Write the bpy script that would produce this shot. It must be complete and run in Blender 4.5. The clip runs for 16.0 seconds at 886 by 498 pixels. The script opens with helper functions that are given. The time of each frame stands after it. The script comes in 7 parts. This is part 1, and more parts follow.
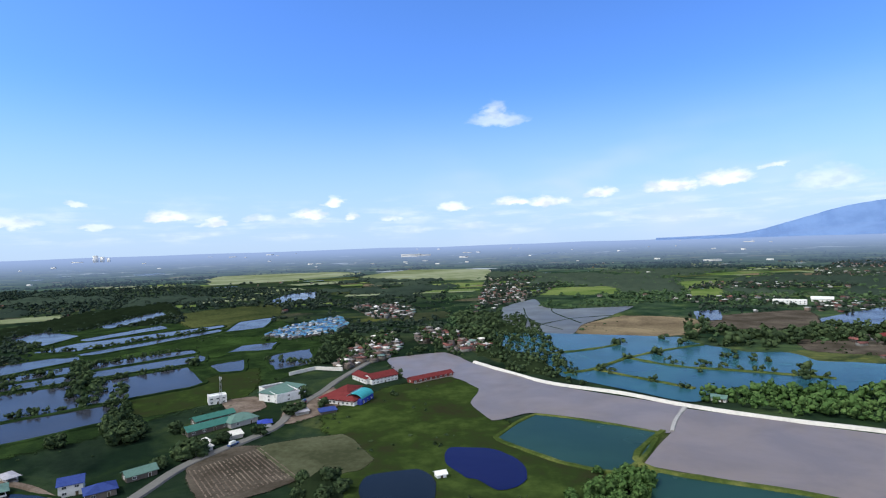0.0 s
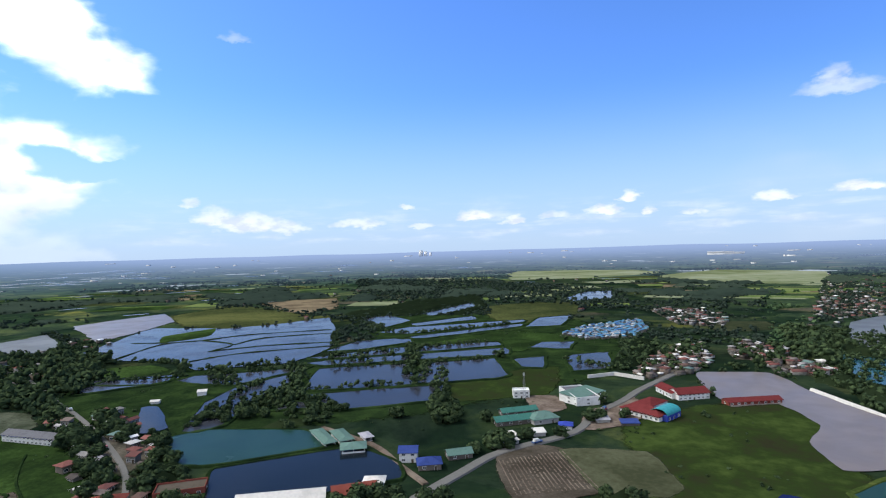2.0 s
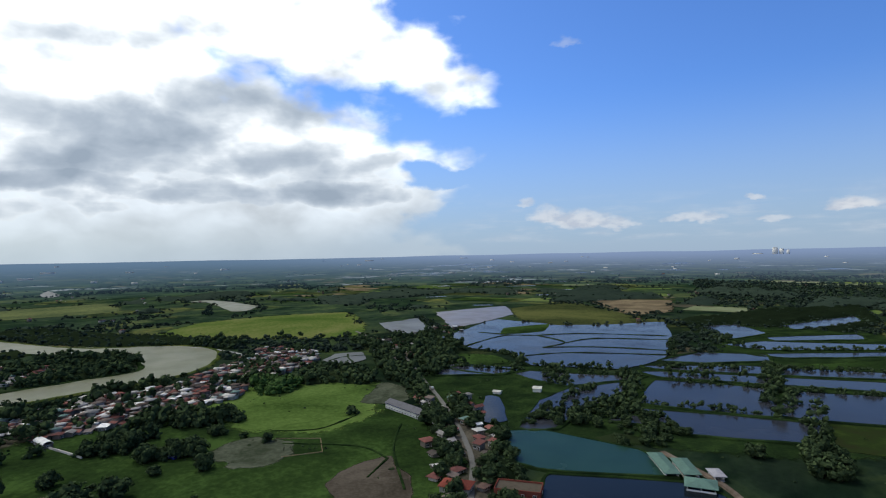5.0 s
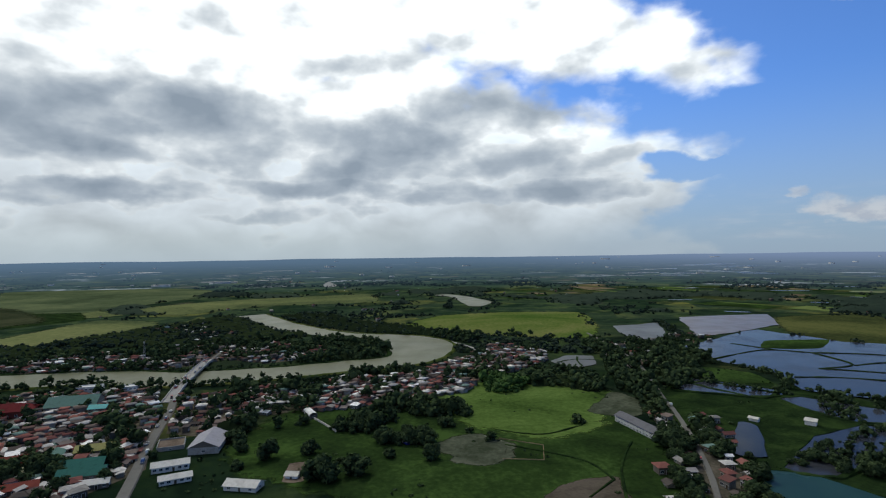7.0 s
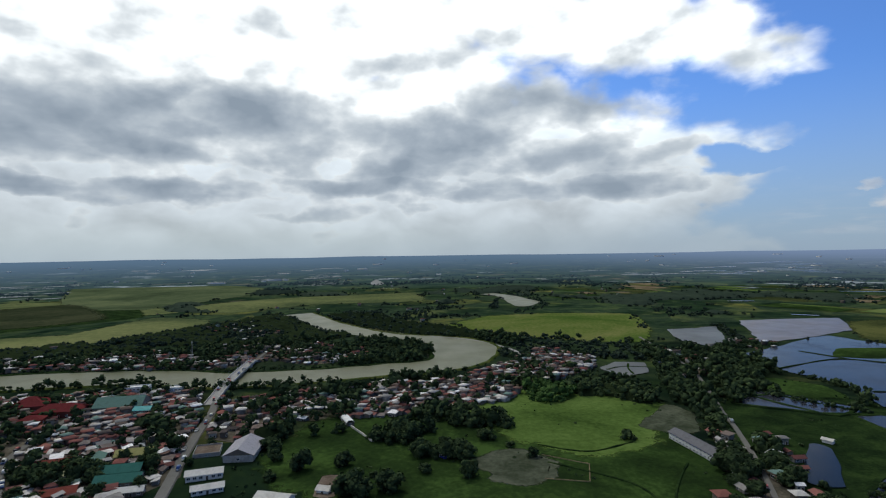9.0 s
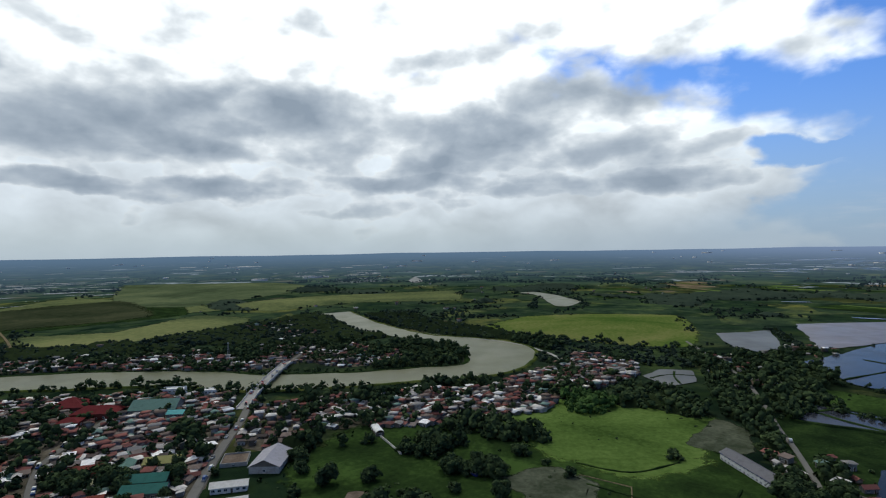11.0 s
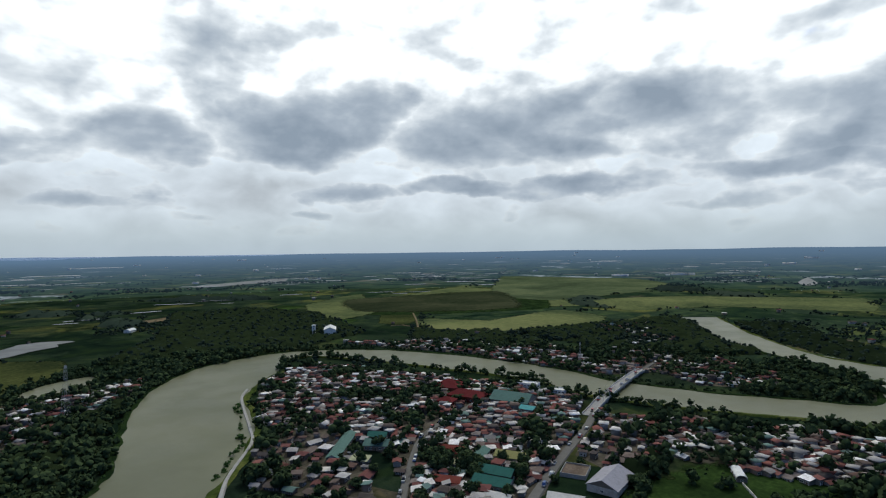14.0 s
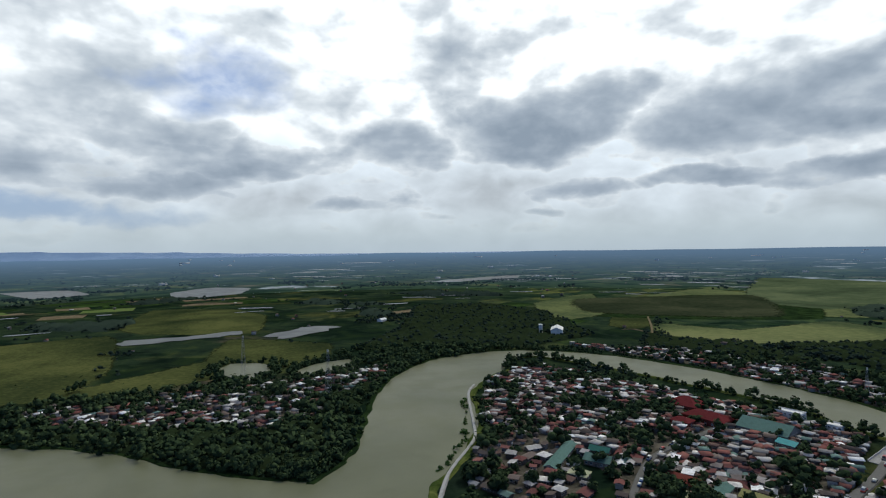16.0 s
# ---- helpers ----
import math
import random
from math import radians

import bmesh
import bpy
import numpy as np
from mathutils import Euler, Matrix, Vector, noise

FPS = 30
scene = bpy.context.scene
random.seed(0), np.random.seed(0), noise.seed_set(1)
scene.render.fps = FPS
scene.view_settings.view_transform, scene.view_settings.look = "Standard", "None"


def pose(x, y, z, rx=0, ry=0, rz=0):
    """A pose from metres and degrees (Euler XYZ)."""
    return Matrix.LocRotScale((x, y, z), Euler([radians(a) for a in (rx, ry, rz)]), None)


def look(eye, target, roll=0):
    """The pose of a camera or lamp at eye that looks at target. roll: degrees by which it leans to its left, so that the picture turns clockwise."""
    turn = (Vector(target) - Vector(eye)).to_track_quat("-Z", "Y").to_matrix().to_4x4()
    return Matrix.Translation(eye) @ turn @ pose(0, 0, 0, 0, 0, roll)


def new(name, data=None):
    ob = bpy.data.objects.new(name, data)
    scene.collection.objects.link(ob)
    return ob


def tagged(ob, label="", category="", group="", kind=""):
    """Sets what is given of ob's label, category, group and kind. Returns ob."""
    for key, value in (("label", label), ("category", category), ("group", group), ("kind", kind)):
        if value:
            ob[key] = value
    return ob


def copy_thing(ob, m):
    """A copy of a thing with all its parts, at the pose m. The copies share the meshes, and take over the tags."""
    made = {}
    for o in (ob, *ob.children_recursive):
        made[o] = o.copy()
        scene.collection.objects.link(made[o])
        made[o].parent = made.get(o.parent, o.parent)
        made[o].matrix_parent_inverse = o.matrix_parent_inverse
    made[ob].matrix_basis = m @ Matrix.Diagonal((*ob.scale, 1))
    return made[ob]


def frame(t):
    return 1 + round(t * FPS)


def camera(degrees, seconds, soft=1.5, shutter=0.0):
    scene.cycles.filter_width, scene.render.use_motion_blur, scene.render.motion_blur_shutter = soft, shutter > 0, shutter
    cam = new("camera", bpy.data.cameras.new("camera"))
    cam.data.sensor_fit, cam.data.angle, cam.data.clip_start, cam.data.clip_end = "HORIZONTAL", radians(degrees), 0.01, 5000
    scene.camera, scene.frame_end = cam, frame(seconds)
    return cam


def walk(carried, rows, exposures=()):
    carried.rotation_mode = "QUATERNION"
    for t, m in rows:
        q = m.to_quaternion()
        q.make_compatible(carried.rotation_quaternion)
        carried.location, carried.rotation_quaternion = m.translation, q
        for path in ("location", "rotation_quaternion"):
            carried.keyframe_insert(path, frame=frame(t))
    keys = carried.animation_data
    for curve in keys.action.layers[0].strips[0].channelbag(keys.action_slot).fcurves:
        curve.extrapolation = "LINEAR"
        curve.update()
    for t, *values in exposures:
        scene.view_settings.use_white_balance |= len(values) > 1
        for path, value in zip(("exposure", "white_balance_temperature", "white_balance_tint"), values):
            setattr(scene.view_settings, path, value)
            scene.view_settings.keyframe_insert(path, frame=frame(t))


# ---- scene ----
cam = camera(78.4, 16.0, soft=1.15)

# seconds, x, y, z, yaw, pitch, roll
ROWS = [
    (0.0, 0.00, 0.00, 90.00, 0.00, -0.23, 1.91), (0.5, -0.80, 0.59, 91.18, 9.51, -0.02, 1.83),
    (1.0, -1.91, 1.32, 92.37, 17.91, 0.18, 1.73), (1.5, -3.20, 2.32, 93.57, 24.09, 0.20, 1.66),
    (2.0, -4.91, 3.30, 94.80, 30.26, 0.26, 1.62), (2.5, -6.75, 4.30, 96.00, 36.10, 0.32, 1.60),
    (3.0, -8.32, 5.54, 97.09, 41.03, 0.33, 1.54), (3.5, -10.64, 6.72, 98.07, 45.60, 0.35, 1.50),
    (4.0, -13.41, 8.29, 99.03, 51.36, 0.43, 1.45), (4.2, -14.61, 9.07, 99.33, 54.02, 0.48, 1.41),
    (6.3, -26.54, 19.46, 99.23, 79.14, 0.80, 0.84), (6.5, -27.68, 20.33, 99.57, 81.69, 0.81, 0.82),
    (7.0, -30.82, 22.20, 100.66, 88.37, 0.81, 0.80), (7.5, -34.53, 23.86, 101.70, 91.41, 0.75, 0.83),
    (8.0, -38.36, 25.22, 102.69, 92.45, 0.69, 0.85), (8.5, -41.83, 26.53, 103.72, 93.09, 0.61, 0.86),
    (11.0, -59.90, 31.18, 110.03, 97.64, 0.19, 0.91), (11.5, -63.52, 32.14, 111.54, 102.32, 0.15, 0.91),
    (12.0, -67.00, 32.57, 113.02, 107.66, 0.10, 0.91), (12.5, -69.98, 33.27, 114.59, 114.30, 0.10, 0.90),
    (13.0, -73.03, 34.09, 116.12, 121.62, 0.07, 0.86), (13.5, -76.28, 34.51, 117.54, 128.61, 0.08, 0.84),
    (14.0, -79.42, 34.72, 118.71, 134.64, 0.04, 0.82), (14.5, -82.72, 34.22, 119.64, 141.07, 0.05, 0.86),
    (15.0, -85.88, 33.16, 120.46, 146.86, 0.05, 0.91), (15.5, -88.92, 32.15, 121.49, 152.65, 0.04, 0.94),
    (16.0, -91.53, 31.19, 122.68, 158.81, 0.03, 0.89)]
walk(cam, [(t, pose(x, y, z, 90 + p, r, w)) for t, x, y, z, w, p, r in ROWS],
     exposures=[(0.0, 0.0, 6060, 10), (2.5, -0.1, 6110, 11), (4.2, -0.42, 6200, 9), (6.3, -0.92, 6250, 6), (8.5, -0.95, 6250, 6), (11.0, -0.88, 6200, 6), (16.0, -0.88, 6150, 6)])


# ---- node helpers ----
def feed(nt, sock, v):
    if isinstance(v, bpy.types.NodeSocket):
        nt.links.new(v, sock)
    else:
        sock.default_value = v


def node(nt, kind, ins=None):
    n = nt.nodes.new(kind)
    for k, v in (ins or {}).items():
        feed(nt, n.inputs[k], v)
    return n


def calc(nt, op, a, b=0.0, clamp=False):
    n = node(nt, "ShaderNodeMath", {0: a, 1: b})
    n.operation, n.use_clamp = op, clamp
    return n.outputs[0]


def madd(nt, a, k, c):
    n = node(nt, "ShaderNodeMath", {0: a, 1: k, 2: c})
    n.operation = "MULTIPLY_ADD"
    return n.outputs[0]


def vcalc(nt, op, a, b=(0, 0, 0)):
    n = node(nt, "ShaderNodeVectorMath", {0: a, 1: b})
    n.operation = op
    return n.outputs["Value"] if op == "DOT_PRODUCT" else n.outputs["Vector"]


def smooth(nt, v, lo, hi, a=0.0, b=1.0):
    n = node(nt, "ShaderNodeMapRange", {0: v, 1: lo, 2: hi, 3: a, 4: b})
    n.interpolation_type = "SMOOTHSTEP"
    return n.outputs[0]


def mix(nt, fac, a, b):
    n = nt.nodes.new("ShaderNodeMix")
    n.data_type = "RGBA"
    feed(nt, n.inputs[0], fac)
    feed(nt, n.inputs[6], a if isinstance(a, bpy.types.NodeSocket) else (*a, 1))
    feed(nt, n.inputs[7], b if isinstance(b, bpy.types.NodeSocket) else (*b, 1))
    return n.outputs[2]


def ramp(nt, fac, stops, step=False):
    n = node(nt, "ShaderNodeValToRGB", {0: fac})
    cr = n.color_ramp
    cr.interpolation = "CONSTANT" if step else "LINEAR"
    while len(cr.elements) < len(stops):
        cr.elements.new(1.0)
    for e, (p, c) in zip(cr.elements, stops):
        e.position, e.color = p, (*c, 1)
    return n.outputs[0]


def fbm(nt, vec, scale, detail=5.0, rough=0.55, warp=0.0):
    return node(nt, "ShaderNodeTexNoise", {"Vector": vec, "Scale": scale, "Detail": detail, "Roughness": rough, "Distortion": warp}).outputs[0]


# ---- sky with its clouds, and the sun ----
SUN_AZ, SUN_EL = 108.0, 52.0
sky = bpy.data.worlds.new("sky")
scene.world = sky
sky.use_nodes = True
nt = sky.node_tree
bg = nt.nodes["Background"]
air = nt.nodes.new("ShaderNodeTexSky")
air.sky_type, air.sun_disc = "NISHITA", False
air.sun_elevation, air.sun_rotation = radians(SUN_EL), radians(-SUN_AZ)
air.altitude, air.air_density, air.dust_density, air.ozone_density = 100, 1.0, 0.6, 2.0
way = vcalc(nt, "NORMALIZE", nt.nodes.new("ShaderNodeTexCoord").outputs["Generated"])
xyz = node(nt, "ShaderNodeSeparateXYZ", {0: way}).outputs
elev = calc(nt, "MULTIPLY", calc(nt, "ARCSINE", xyz[2]), 57.29578)
c70, s70 = math.cos(radians(70)), math.sin(radians(70))
turn = calc(nt, "MULTIPLY", calc(nt, "ARCTAN2", vcalc(nt, "DOT_PRODUCT", way, (-c70, -s70, 0)), vcalc(nt, "DOT_PRODUCT", way, (-s70, c70, 0))), 57.29578)
dome_xy = node(nt, "ShaderNodeCombineXYZ", {0: calc(nt, "MULTIPLY", turn, 0.1), 1: calc(nt, "MULTIPLY", elev, 0.26), 2: 0.0}).outputs[0]

# blue air, paling towards the horizon
blue = vcalc(nt, "MULTIPLY", air.outputs[0], (0.100, 0.148, 0.235))
blue = mix(nt, smooth(nt, elev, -1.0, 17.0, 0.86, 0.0), blue, (0.60, 0.74, 0.93))
# overhead air out of view, greyed to neutralise the ambient light
blue = mix(nt, smooth(nt, elev, 27.0, 48.0, 0.0, 0.8), blue, (0.29, 0.295, 0.275))
veil = calc(nt, "MULTIPLY", smooth(nt, fbm(nt, dome_xy, 0.5, 3.0), 0.45, 0.75, 0.0, 0.55), smooth(nt, elev, 14.0, 4.0))
veil = calc(nt, "MULTIPLY", veil, smooth(nt, turn, -62.0, -80.0))
blue = mix(nt, veil, blue, (0.80, 0.87, 0.95))

blue = mix(nt, smooth(nt, turn, 45.0, 85.0, 0.0, 0.55), blue, (0.80, 0.92, 1.12))

# the cloud bank to the west and south: its edges, its holes and its grey bases
def oval(nt, u, v, az, el, wide, tall, much):
    """1 at the middle of an ellipse in the sky, 0 at its rim, times much."""
    p, q = madd(nt, u, 1 / wide, -(az - 70) / wide), madd(nt, v, 1 / tall, -el / tall)
    return madd(nt, madd(nt, p, p, calc(nt, "MULTIPLY", q, q)), -much, much)


def most(nt, op, items):
    top = items[0]
    for it in items[1:]:
        top = calc(nt, op, top, it)
    return top


puffy = node(nt, "ShaderNodeCombineXYZ", {0: calc(nt, "MULTIPLY", turn, 0.085), 1: calc(nt, "MULTIPLY", elev, 0.14), 2: 0.0}).outputs[0]
stir = node(nt, "ShaderNodeTexNoise", {"Vector": puffy, "Scale": 1.7, "Detail": 5.0, "Roughness": 0.5}).outputs["Color"]
stir = node(nt, "ShaderNodeSeparateColor", {0: stir}).outputs
tw, ew = madd(nt, stir[0], 13.0, madd(nt, turn, 1.0, -6.5)), madd(nt, stir[1], 5.6, madd(nt, elev, 1.0, -2.8))
lower = calc(nt, "MINIMUM", madd(nt, tw, 0.33, 2.7), calc(nt, "MULTIPLY", calc(nt, "SUBTRACT", madd(nt, tw, 0.41, 13.3), ew), 0.5))
under = calc(nt, "MAXIMUM", madd(nt, tw, 0.15, 16.7), madd(nt, tw, -0.30, 13.4))
upper = most(nt, "MINIMUM", [madd(nt, turn, 0.5, 5.6), calc(nt, "MULTIPLY", calc(nt, "SUBTRACT", ew, under), 0.66), calc(nt, "MULTIPLY", calc(nt, "SUBTRACT", madd(nt, tw, 0.62, 25.6), ew), 0.5)])
bank = most(nt, "MAXIMUM", [lower, upper, madd(nt, tw, 0.2, -3.2)])
bank = calc(nt, "MINIMUM", bank, madd(nt, tw, -0.06, 9.0))
# the last two sit above the view, added to cut ambient light
for hole in ((100.3, 18.0, 3.2, 1.6, 3.0), (114.5, 25.0, 6.0, 2.2, 3.0), (179.5, 16.4, 10.5, 6.0, 2.5), (198, 3.6, 26, 1.8, 2.2), (63, 8.3, 7.0, 1.5, 2.6), (61, 2.6, 11, 2.2, 2.2), (165, 40, 45, 14, 4.0), (100, 55, 70, 20, 4.0)):
    bank = calc(nt, "SUBTRACT", bank, calc(nt, "MAXIMUM", oval(nt, tw, ew, *hole), 0.0))
wisp = fbm(nt, puffy, 3.4, 6.0, 0.5, 0.3)
cover = smooth(nt, madd(nt, wisp, 1.7, madd(nt, bank, 0.8, -0.85)), -0.6, 0.95)
# billows: the side turned up to the sun is bright, the base in its own shade
billow = fbm(nt, puffy, 1.9, 4.0, 0.5, 0.1)
above = fbm(nt, vcalc(nt, "ADD", puffy, (0.03, 0.2, 0)), 1.9, 4.0, 0.5, 0.1)
base_shade = calc(nt, "SUBTRACT", above, billow)
grey = most(nt, "MAXIMUM", [oval(nt, tw, ew, *g) for g in (
    (131, 11.6, 10, 4.4, 0.85), (122.5, 12.4, 8, 4.0, 0.95), (110.5, 12.6, 10, 4.0, 0.8), (91.5, 12.0, 10, 3.4, 0.75), (82, 10.6, 8, 2.6, 0.55), (148, 12.2, 10, 4.4, 1.0), (157.5, 20, 5, 6, 0.55),
    (163, 10.3, 6, 2.6, 0.65), (142.5, 15, 5, 2.8, 0.6), (178, 8.8, 10, 2.2, 0.7), (187, 6.6, 12, 1.8, 0.75), (195, 8, 9, 2.6, 0.6), (76, 8.8, 7, 1.6, 0.4), (102, 12.8, 5, 2.4, 0.5), (70, 9.5, 5, 1.2, 0.35), (84, 15.5, 9, 3.2, 0.5), (93, 8.6, 9, 1.8, 0.7), (84, 10.4, 8, 1.5, 0.55), (192, 17, 17, 8, 0.2), (186, 11, 8, 2.2, 0.6), (80, 6.6, 12, 2.0, 0.85), (94, 9.8, 10, 2.6, 0.8))])
ev = madd(nt, stir[2], 4.0, madd(nt, elev, 1.0, -2.0))
flat = most(nt, "MAXIMUM", [oval(nt, tw, ev, *g) for g in (
    (122, 6.4, 9, 1.3, 0.95), (134, 6.7, 8, 1.2, 0.9), (100, 7.1, 10, 1.2, 0.75), (72, 6.8, 7, 1.0, 0.5), (110, 4.2, 7, 0.8, 0.5), (145.5, 6.2, 6, 1.1, 0.65), (168, 4.6, 9, 0.9, 0.55), (88, 6.2, 8, 0.9, 0.5), (152, 3.6, 9, 0.6, 0.4), (178, 5.4, 8, 0.7, 0.45))])
grey = smooth(nt, madd(nt, billow, 0.9, madd(nt, calc(nt, "MAXIMUM", grey, flat), 1.0, -0.45)), -0.25, 0.95)
broad = fbm(nt, vcalc(nt, "ADD", puffy, (7.3, 2.1, 0)), 1.5, 4.0, 0.45, 0.4)
base = calc(nt, "MULTIPLY", smooth(nt, elev, 2.5, 6.0), smooth(nt, elev, 24.0, 12.0))
tier = fbm(nt, node(nt, "ShaderNodeCombineXYZ", {0: calc(nt, "MULTIPLY", turn, 0.05), 1: calc(nt, "MULTIPLY", elev, 0.42), 2: 4.0}).outputs[0], 1.6, 5.0, 0.55, 0.3)
tier = calc(nt, "MULTIPLY", calc(nt, "SUBTRACT", tier, 0.5), smooth(nt, elev, 14.0, 7.0))
grey = madd(nt, tier, 0.35, madd(nt, base_shade, 0.95, madd(nt, grey, 0.54, madd(nt, base, 0.17, madd(nt, broad, 1.1, madd(nt, wisp, 0.34, -0.65))))))
lit = ramp(nt, grey, [(0.0, (2.5, 2.5, 2.5)), (0.14, (2.05, 2.06, 2.08)), (0.30, (1.45, 1.49, 1.54)), (0.48, (1.03, 1.10, 1.19)), (0.68, (0.75, 0.835, 0.955)), (0.95, (0.53, 0.62, 0.745))])
lit = vcalc(nt, "MULTIPLY", lit, mix(nt, smooth(nt, turn, 20.0, 55.0), (1.03, 1.03, 1.03), (1.0, 1.0, 1.0)))
lid = madd(nt, wisp, 0.6, madd(nt, broad, 1.4, smooth(nt, elev, 6.0, 17.0, 0.25, 1.7)))
lit = vcalc(nt, "MINIMUM", lit, node(nt, "ShaderNodeCombineXYZ", {0: lid, 1: calc(nt, "MULTIPLY", lid, 1.055), 2: calc(nt, "MULTIPLY", lid, 1.12)}).outputs[0])
lit = mix(nt, smooth(nt, elev, 0.5, 6.0, 0.8, 0.0), lit, mix(nt, smooth(nt, turn, 8.0, 36.0), (0.72, 0.82, 0.90), (0.88, 0.98, 1.02)))
heaven = mix(nt, calc(nt, "MULTIPLY", cover, smooth(nt, calc(nt, "SUBTRACT", elev, calc(nt, "MULTIPLY", smooth(nt, turn, 12.0, -14.0), 6.0)), -2.0, 2.5, 0.55, 1.0)), blue, lit)

# fair-weather cumulus low over the northern plain: flat bases and heaped tops
puffs = node(nt, "ShaderNodeCombineXYZ", {0: calc(nt, "MULTIPLY", turn, 0.42), 1: calc(nt, "MULTIPLY", elev, 0.8), 2: 0.0}).outputs[0]
heap = node(nt, "ShaderNodeTexNoise", {"Vector": puffs, "Scale": 1.5, "Detail": 5.0, "Roughness": 0.55}).outputs["Color"]
heap = node(nt, "ShaderNodeSeparateColor", {0: heap}).outputs
pt, pe = madd(nt, heap[0], 3.2, madd(nt, turn, 1.0, -1.6)), madd(nt, heap[1], 1.3, madd(nt, elev, 1.0, -0.65))
puff = 0.0
for at, el, wide, tall, much in ((-76.2, 12.6, 3.4, 1.1, 0.5), (-75.8, 13.3, 1.5, 1.6, 0.55), (-93.0, 4.9, 2.9, 1.2, 1.0), (-97.5, 5.3, 2.8, 1.2, 1.0), (-20.3, 3.0, 4.2, 1.5, 0.85), (-17.2, 3.6, 2.2, 1.5, 0.8), (-23.8, 2.7, 2.2, 1.0, 0.7), (-31.0, 3.0, 3.2, 0.8, 0.7), (-43.3, 3.5, 2.5, 0.95, 0.95),
                                 (-47.2, 3.0, 1.6, 0.7, 0.85), (-56.4, 3.6, 1.9, 0.9, 0.95), (-58.8, 4.8, 1.2, 1.0, 1.0), (-60.6, 3.3, 1.0, 0.7, 1.0), (-51.5, 3.3, 1.9, 0.6, 0.6), (-71.2, 4.0, 1.9, 0.8, 0.9), (-77.5, 4.3, 2.2, 0.8, 0.9),
                                 (-81.0, 4.2, 2.4, 0.8, 0.9), (-86.4, 4.8, 1.8, 0.9, 0.9), (-36.0, 4.7, 0.8, 0.5, 0.7), (-105.5, 4.5, 3.0, 1.6, 0.5), (-37.5, 2.6, 1.8, 0.5, 0.6), (-14.8, 5.2, 1.2, 0.6, 0.6), (-64.5, 3.0, 1.4, 0.5, 0.6), (-101.5, 6.2, 1.4, 0.5, 0.7), (-19.4, 20.6, 1.5, 0.9, 0.3)):
    p, q = madd(nt, pt, 1 / wide, -at / wide), madd(nt, pe, 1 / tall, -el / tall)
    q = calc(nt, "MAXIMUM", q, calc(nt, "MULTIPLY", q, -2.4))
    one = madd(nt, madd(nt, p, p, calc(nt, "MULTIPLY", q, q)), -1.0, 1.0)
    puff = calc(nt, "MAXIMUM", puff, smooth(nt, one, -0.15, 1.0, 0.0, much))
streak = smooth(nt, fbm(nt, vcalc(nt, "MULTIPLY", puffs, (0.5, 1.6, 1.0)), 0.9, 4.0, 0.5), 0.42, 0.75, 0.0, 0.4)
puff = calc(nt, "MAXIMUM", puff, most(nt, "MULTIPLY", [streak, smooth(nt, elev, 0.6, 2.0), smooth(nt, elev, 6.5, 2.6), smooth(nt, turn, -4.0, -14.0)]))
heaven = mix(nt, puff, heaven, mix(nt, smooth(nt, heap[2], 0.35, 0.6), (0.86, 0.90, 1.02), (1.14, 1.15, 1.20)))
nt.links.new(heaven, bg.inputs[0])
bg.inputs[1].default_value = 1.0

lamp = bpy.data.lights.new("sun", "SUN")
lamp.energy, lamp.angle, lamp.color = 3.0, radians(0.6), (1.0, 0.95, 0.83)
sun = new("sun", lamp)
az, el = radians(SUN_AZ), radians(SUN_EL)
sun_at = Vector((-math.sin(az) * math.cos(el), math.cos(az) * math.cos(el), math.sin(el)))
sun.matrix_world = look(sun_at * 900, (0, 0, 0))


# ---- materials ----
def material(name, rough=0.8, metal=0.0):
    m = bpy.data.materials.new(name)
    m.use_nodes = True
    b = m.node_tree.nodes["Principled BSDF"]
    b.inputs["Roughness"].default_value, b.inputs["Metallic"].default_value = rough, metal
    return m, m.node_tree, b


def place(nt):
    return nt.nodes.new("ShaderNodeNewGeometry").outputs["Position"]


def chance(nt):
    """A random number per object and per loose piece."""
    a = nt.nodes.new("ShaderNodeObjectInfo").outputs["Random"]
    b = nt.nodes.new("ShaderNodeNewGeometry").outputs["Random Per Island"]
    return calc(nt, "FRACT", calc(nt, "ADD", a, b))


def relief(nt, b, height, strength, reach=0.3):
    bp = node(nt, "ShaderNodeBump", {"Strength": strength, "Distance": reach, "Height": height})
    nt.links.new(bp.outputs[0], b.inputs["Normal"])


def growth(name, dark, mid, pale, broad=0.02, fine=0.5, rough=0.85, tone=(0.86, 0.98, 0.86)):
    """Grass, crops or bare earth: broad stains, middle tufts and fine grain."""
    dark, mid, pale = (tuple(u * v for u, v in zip(tone, c)) for c in (dark, mid, pale))
    m, nt, b = material(name, rough)
    p = place(nt)
    a = fbm(nt, p, broad, 5.0, 0.6, 0.4)
    c = fbm(nt, p, fine, 4.0, 0.65)
    t = calc(nt, "ADD", calc(nt, "MULTIPLY", a, 0.68), calc(nt, "MULTIPLY", c, 0.32))
    col = ramp(nt, t, [(0.0, dark), (0.40, dark), (0.5, mid), (0.61, pale), (1.0, pale)])
    nt.links.new(col, b.inputs["Base Color"])
    fade = nt.nodes.new("ShaderNodeAttribute")
    fade.attribute_name = "thin"
    edge = madd(nt, fbm(nt, p, 0.11, 5.0, 0.65), -1.5, madd(nt, fade.outputs["Fac"], -1.3, 1.9))
    nt.links.new(smooth(nt, edge, 0.25, 0.6), b.inputs["Alpha"])
    b.inputs["Specular IOR Level"].default_value = 0.0
    relief(nt, b, c, 0.6, 0.5)
    return m


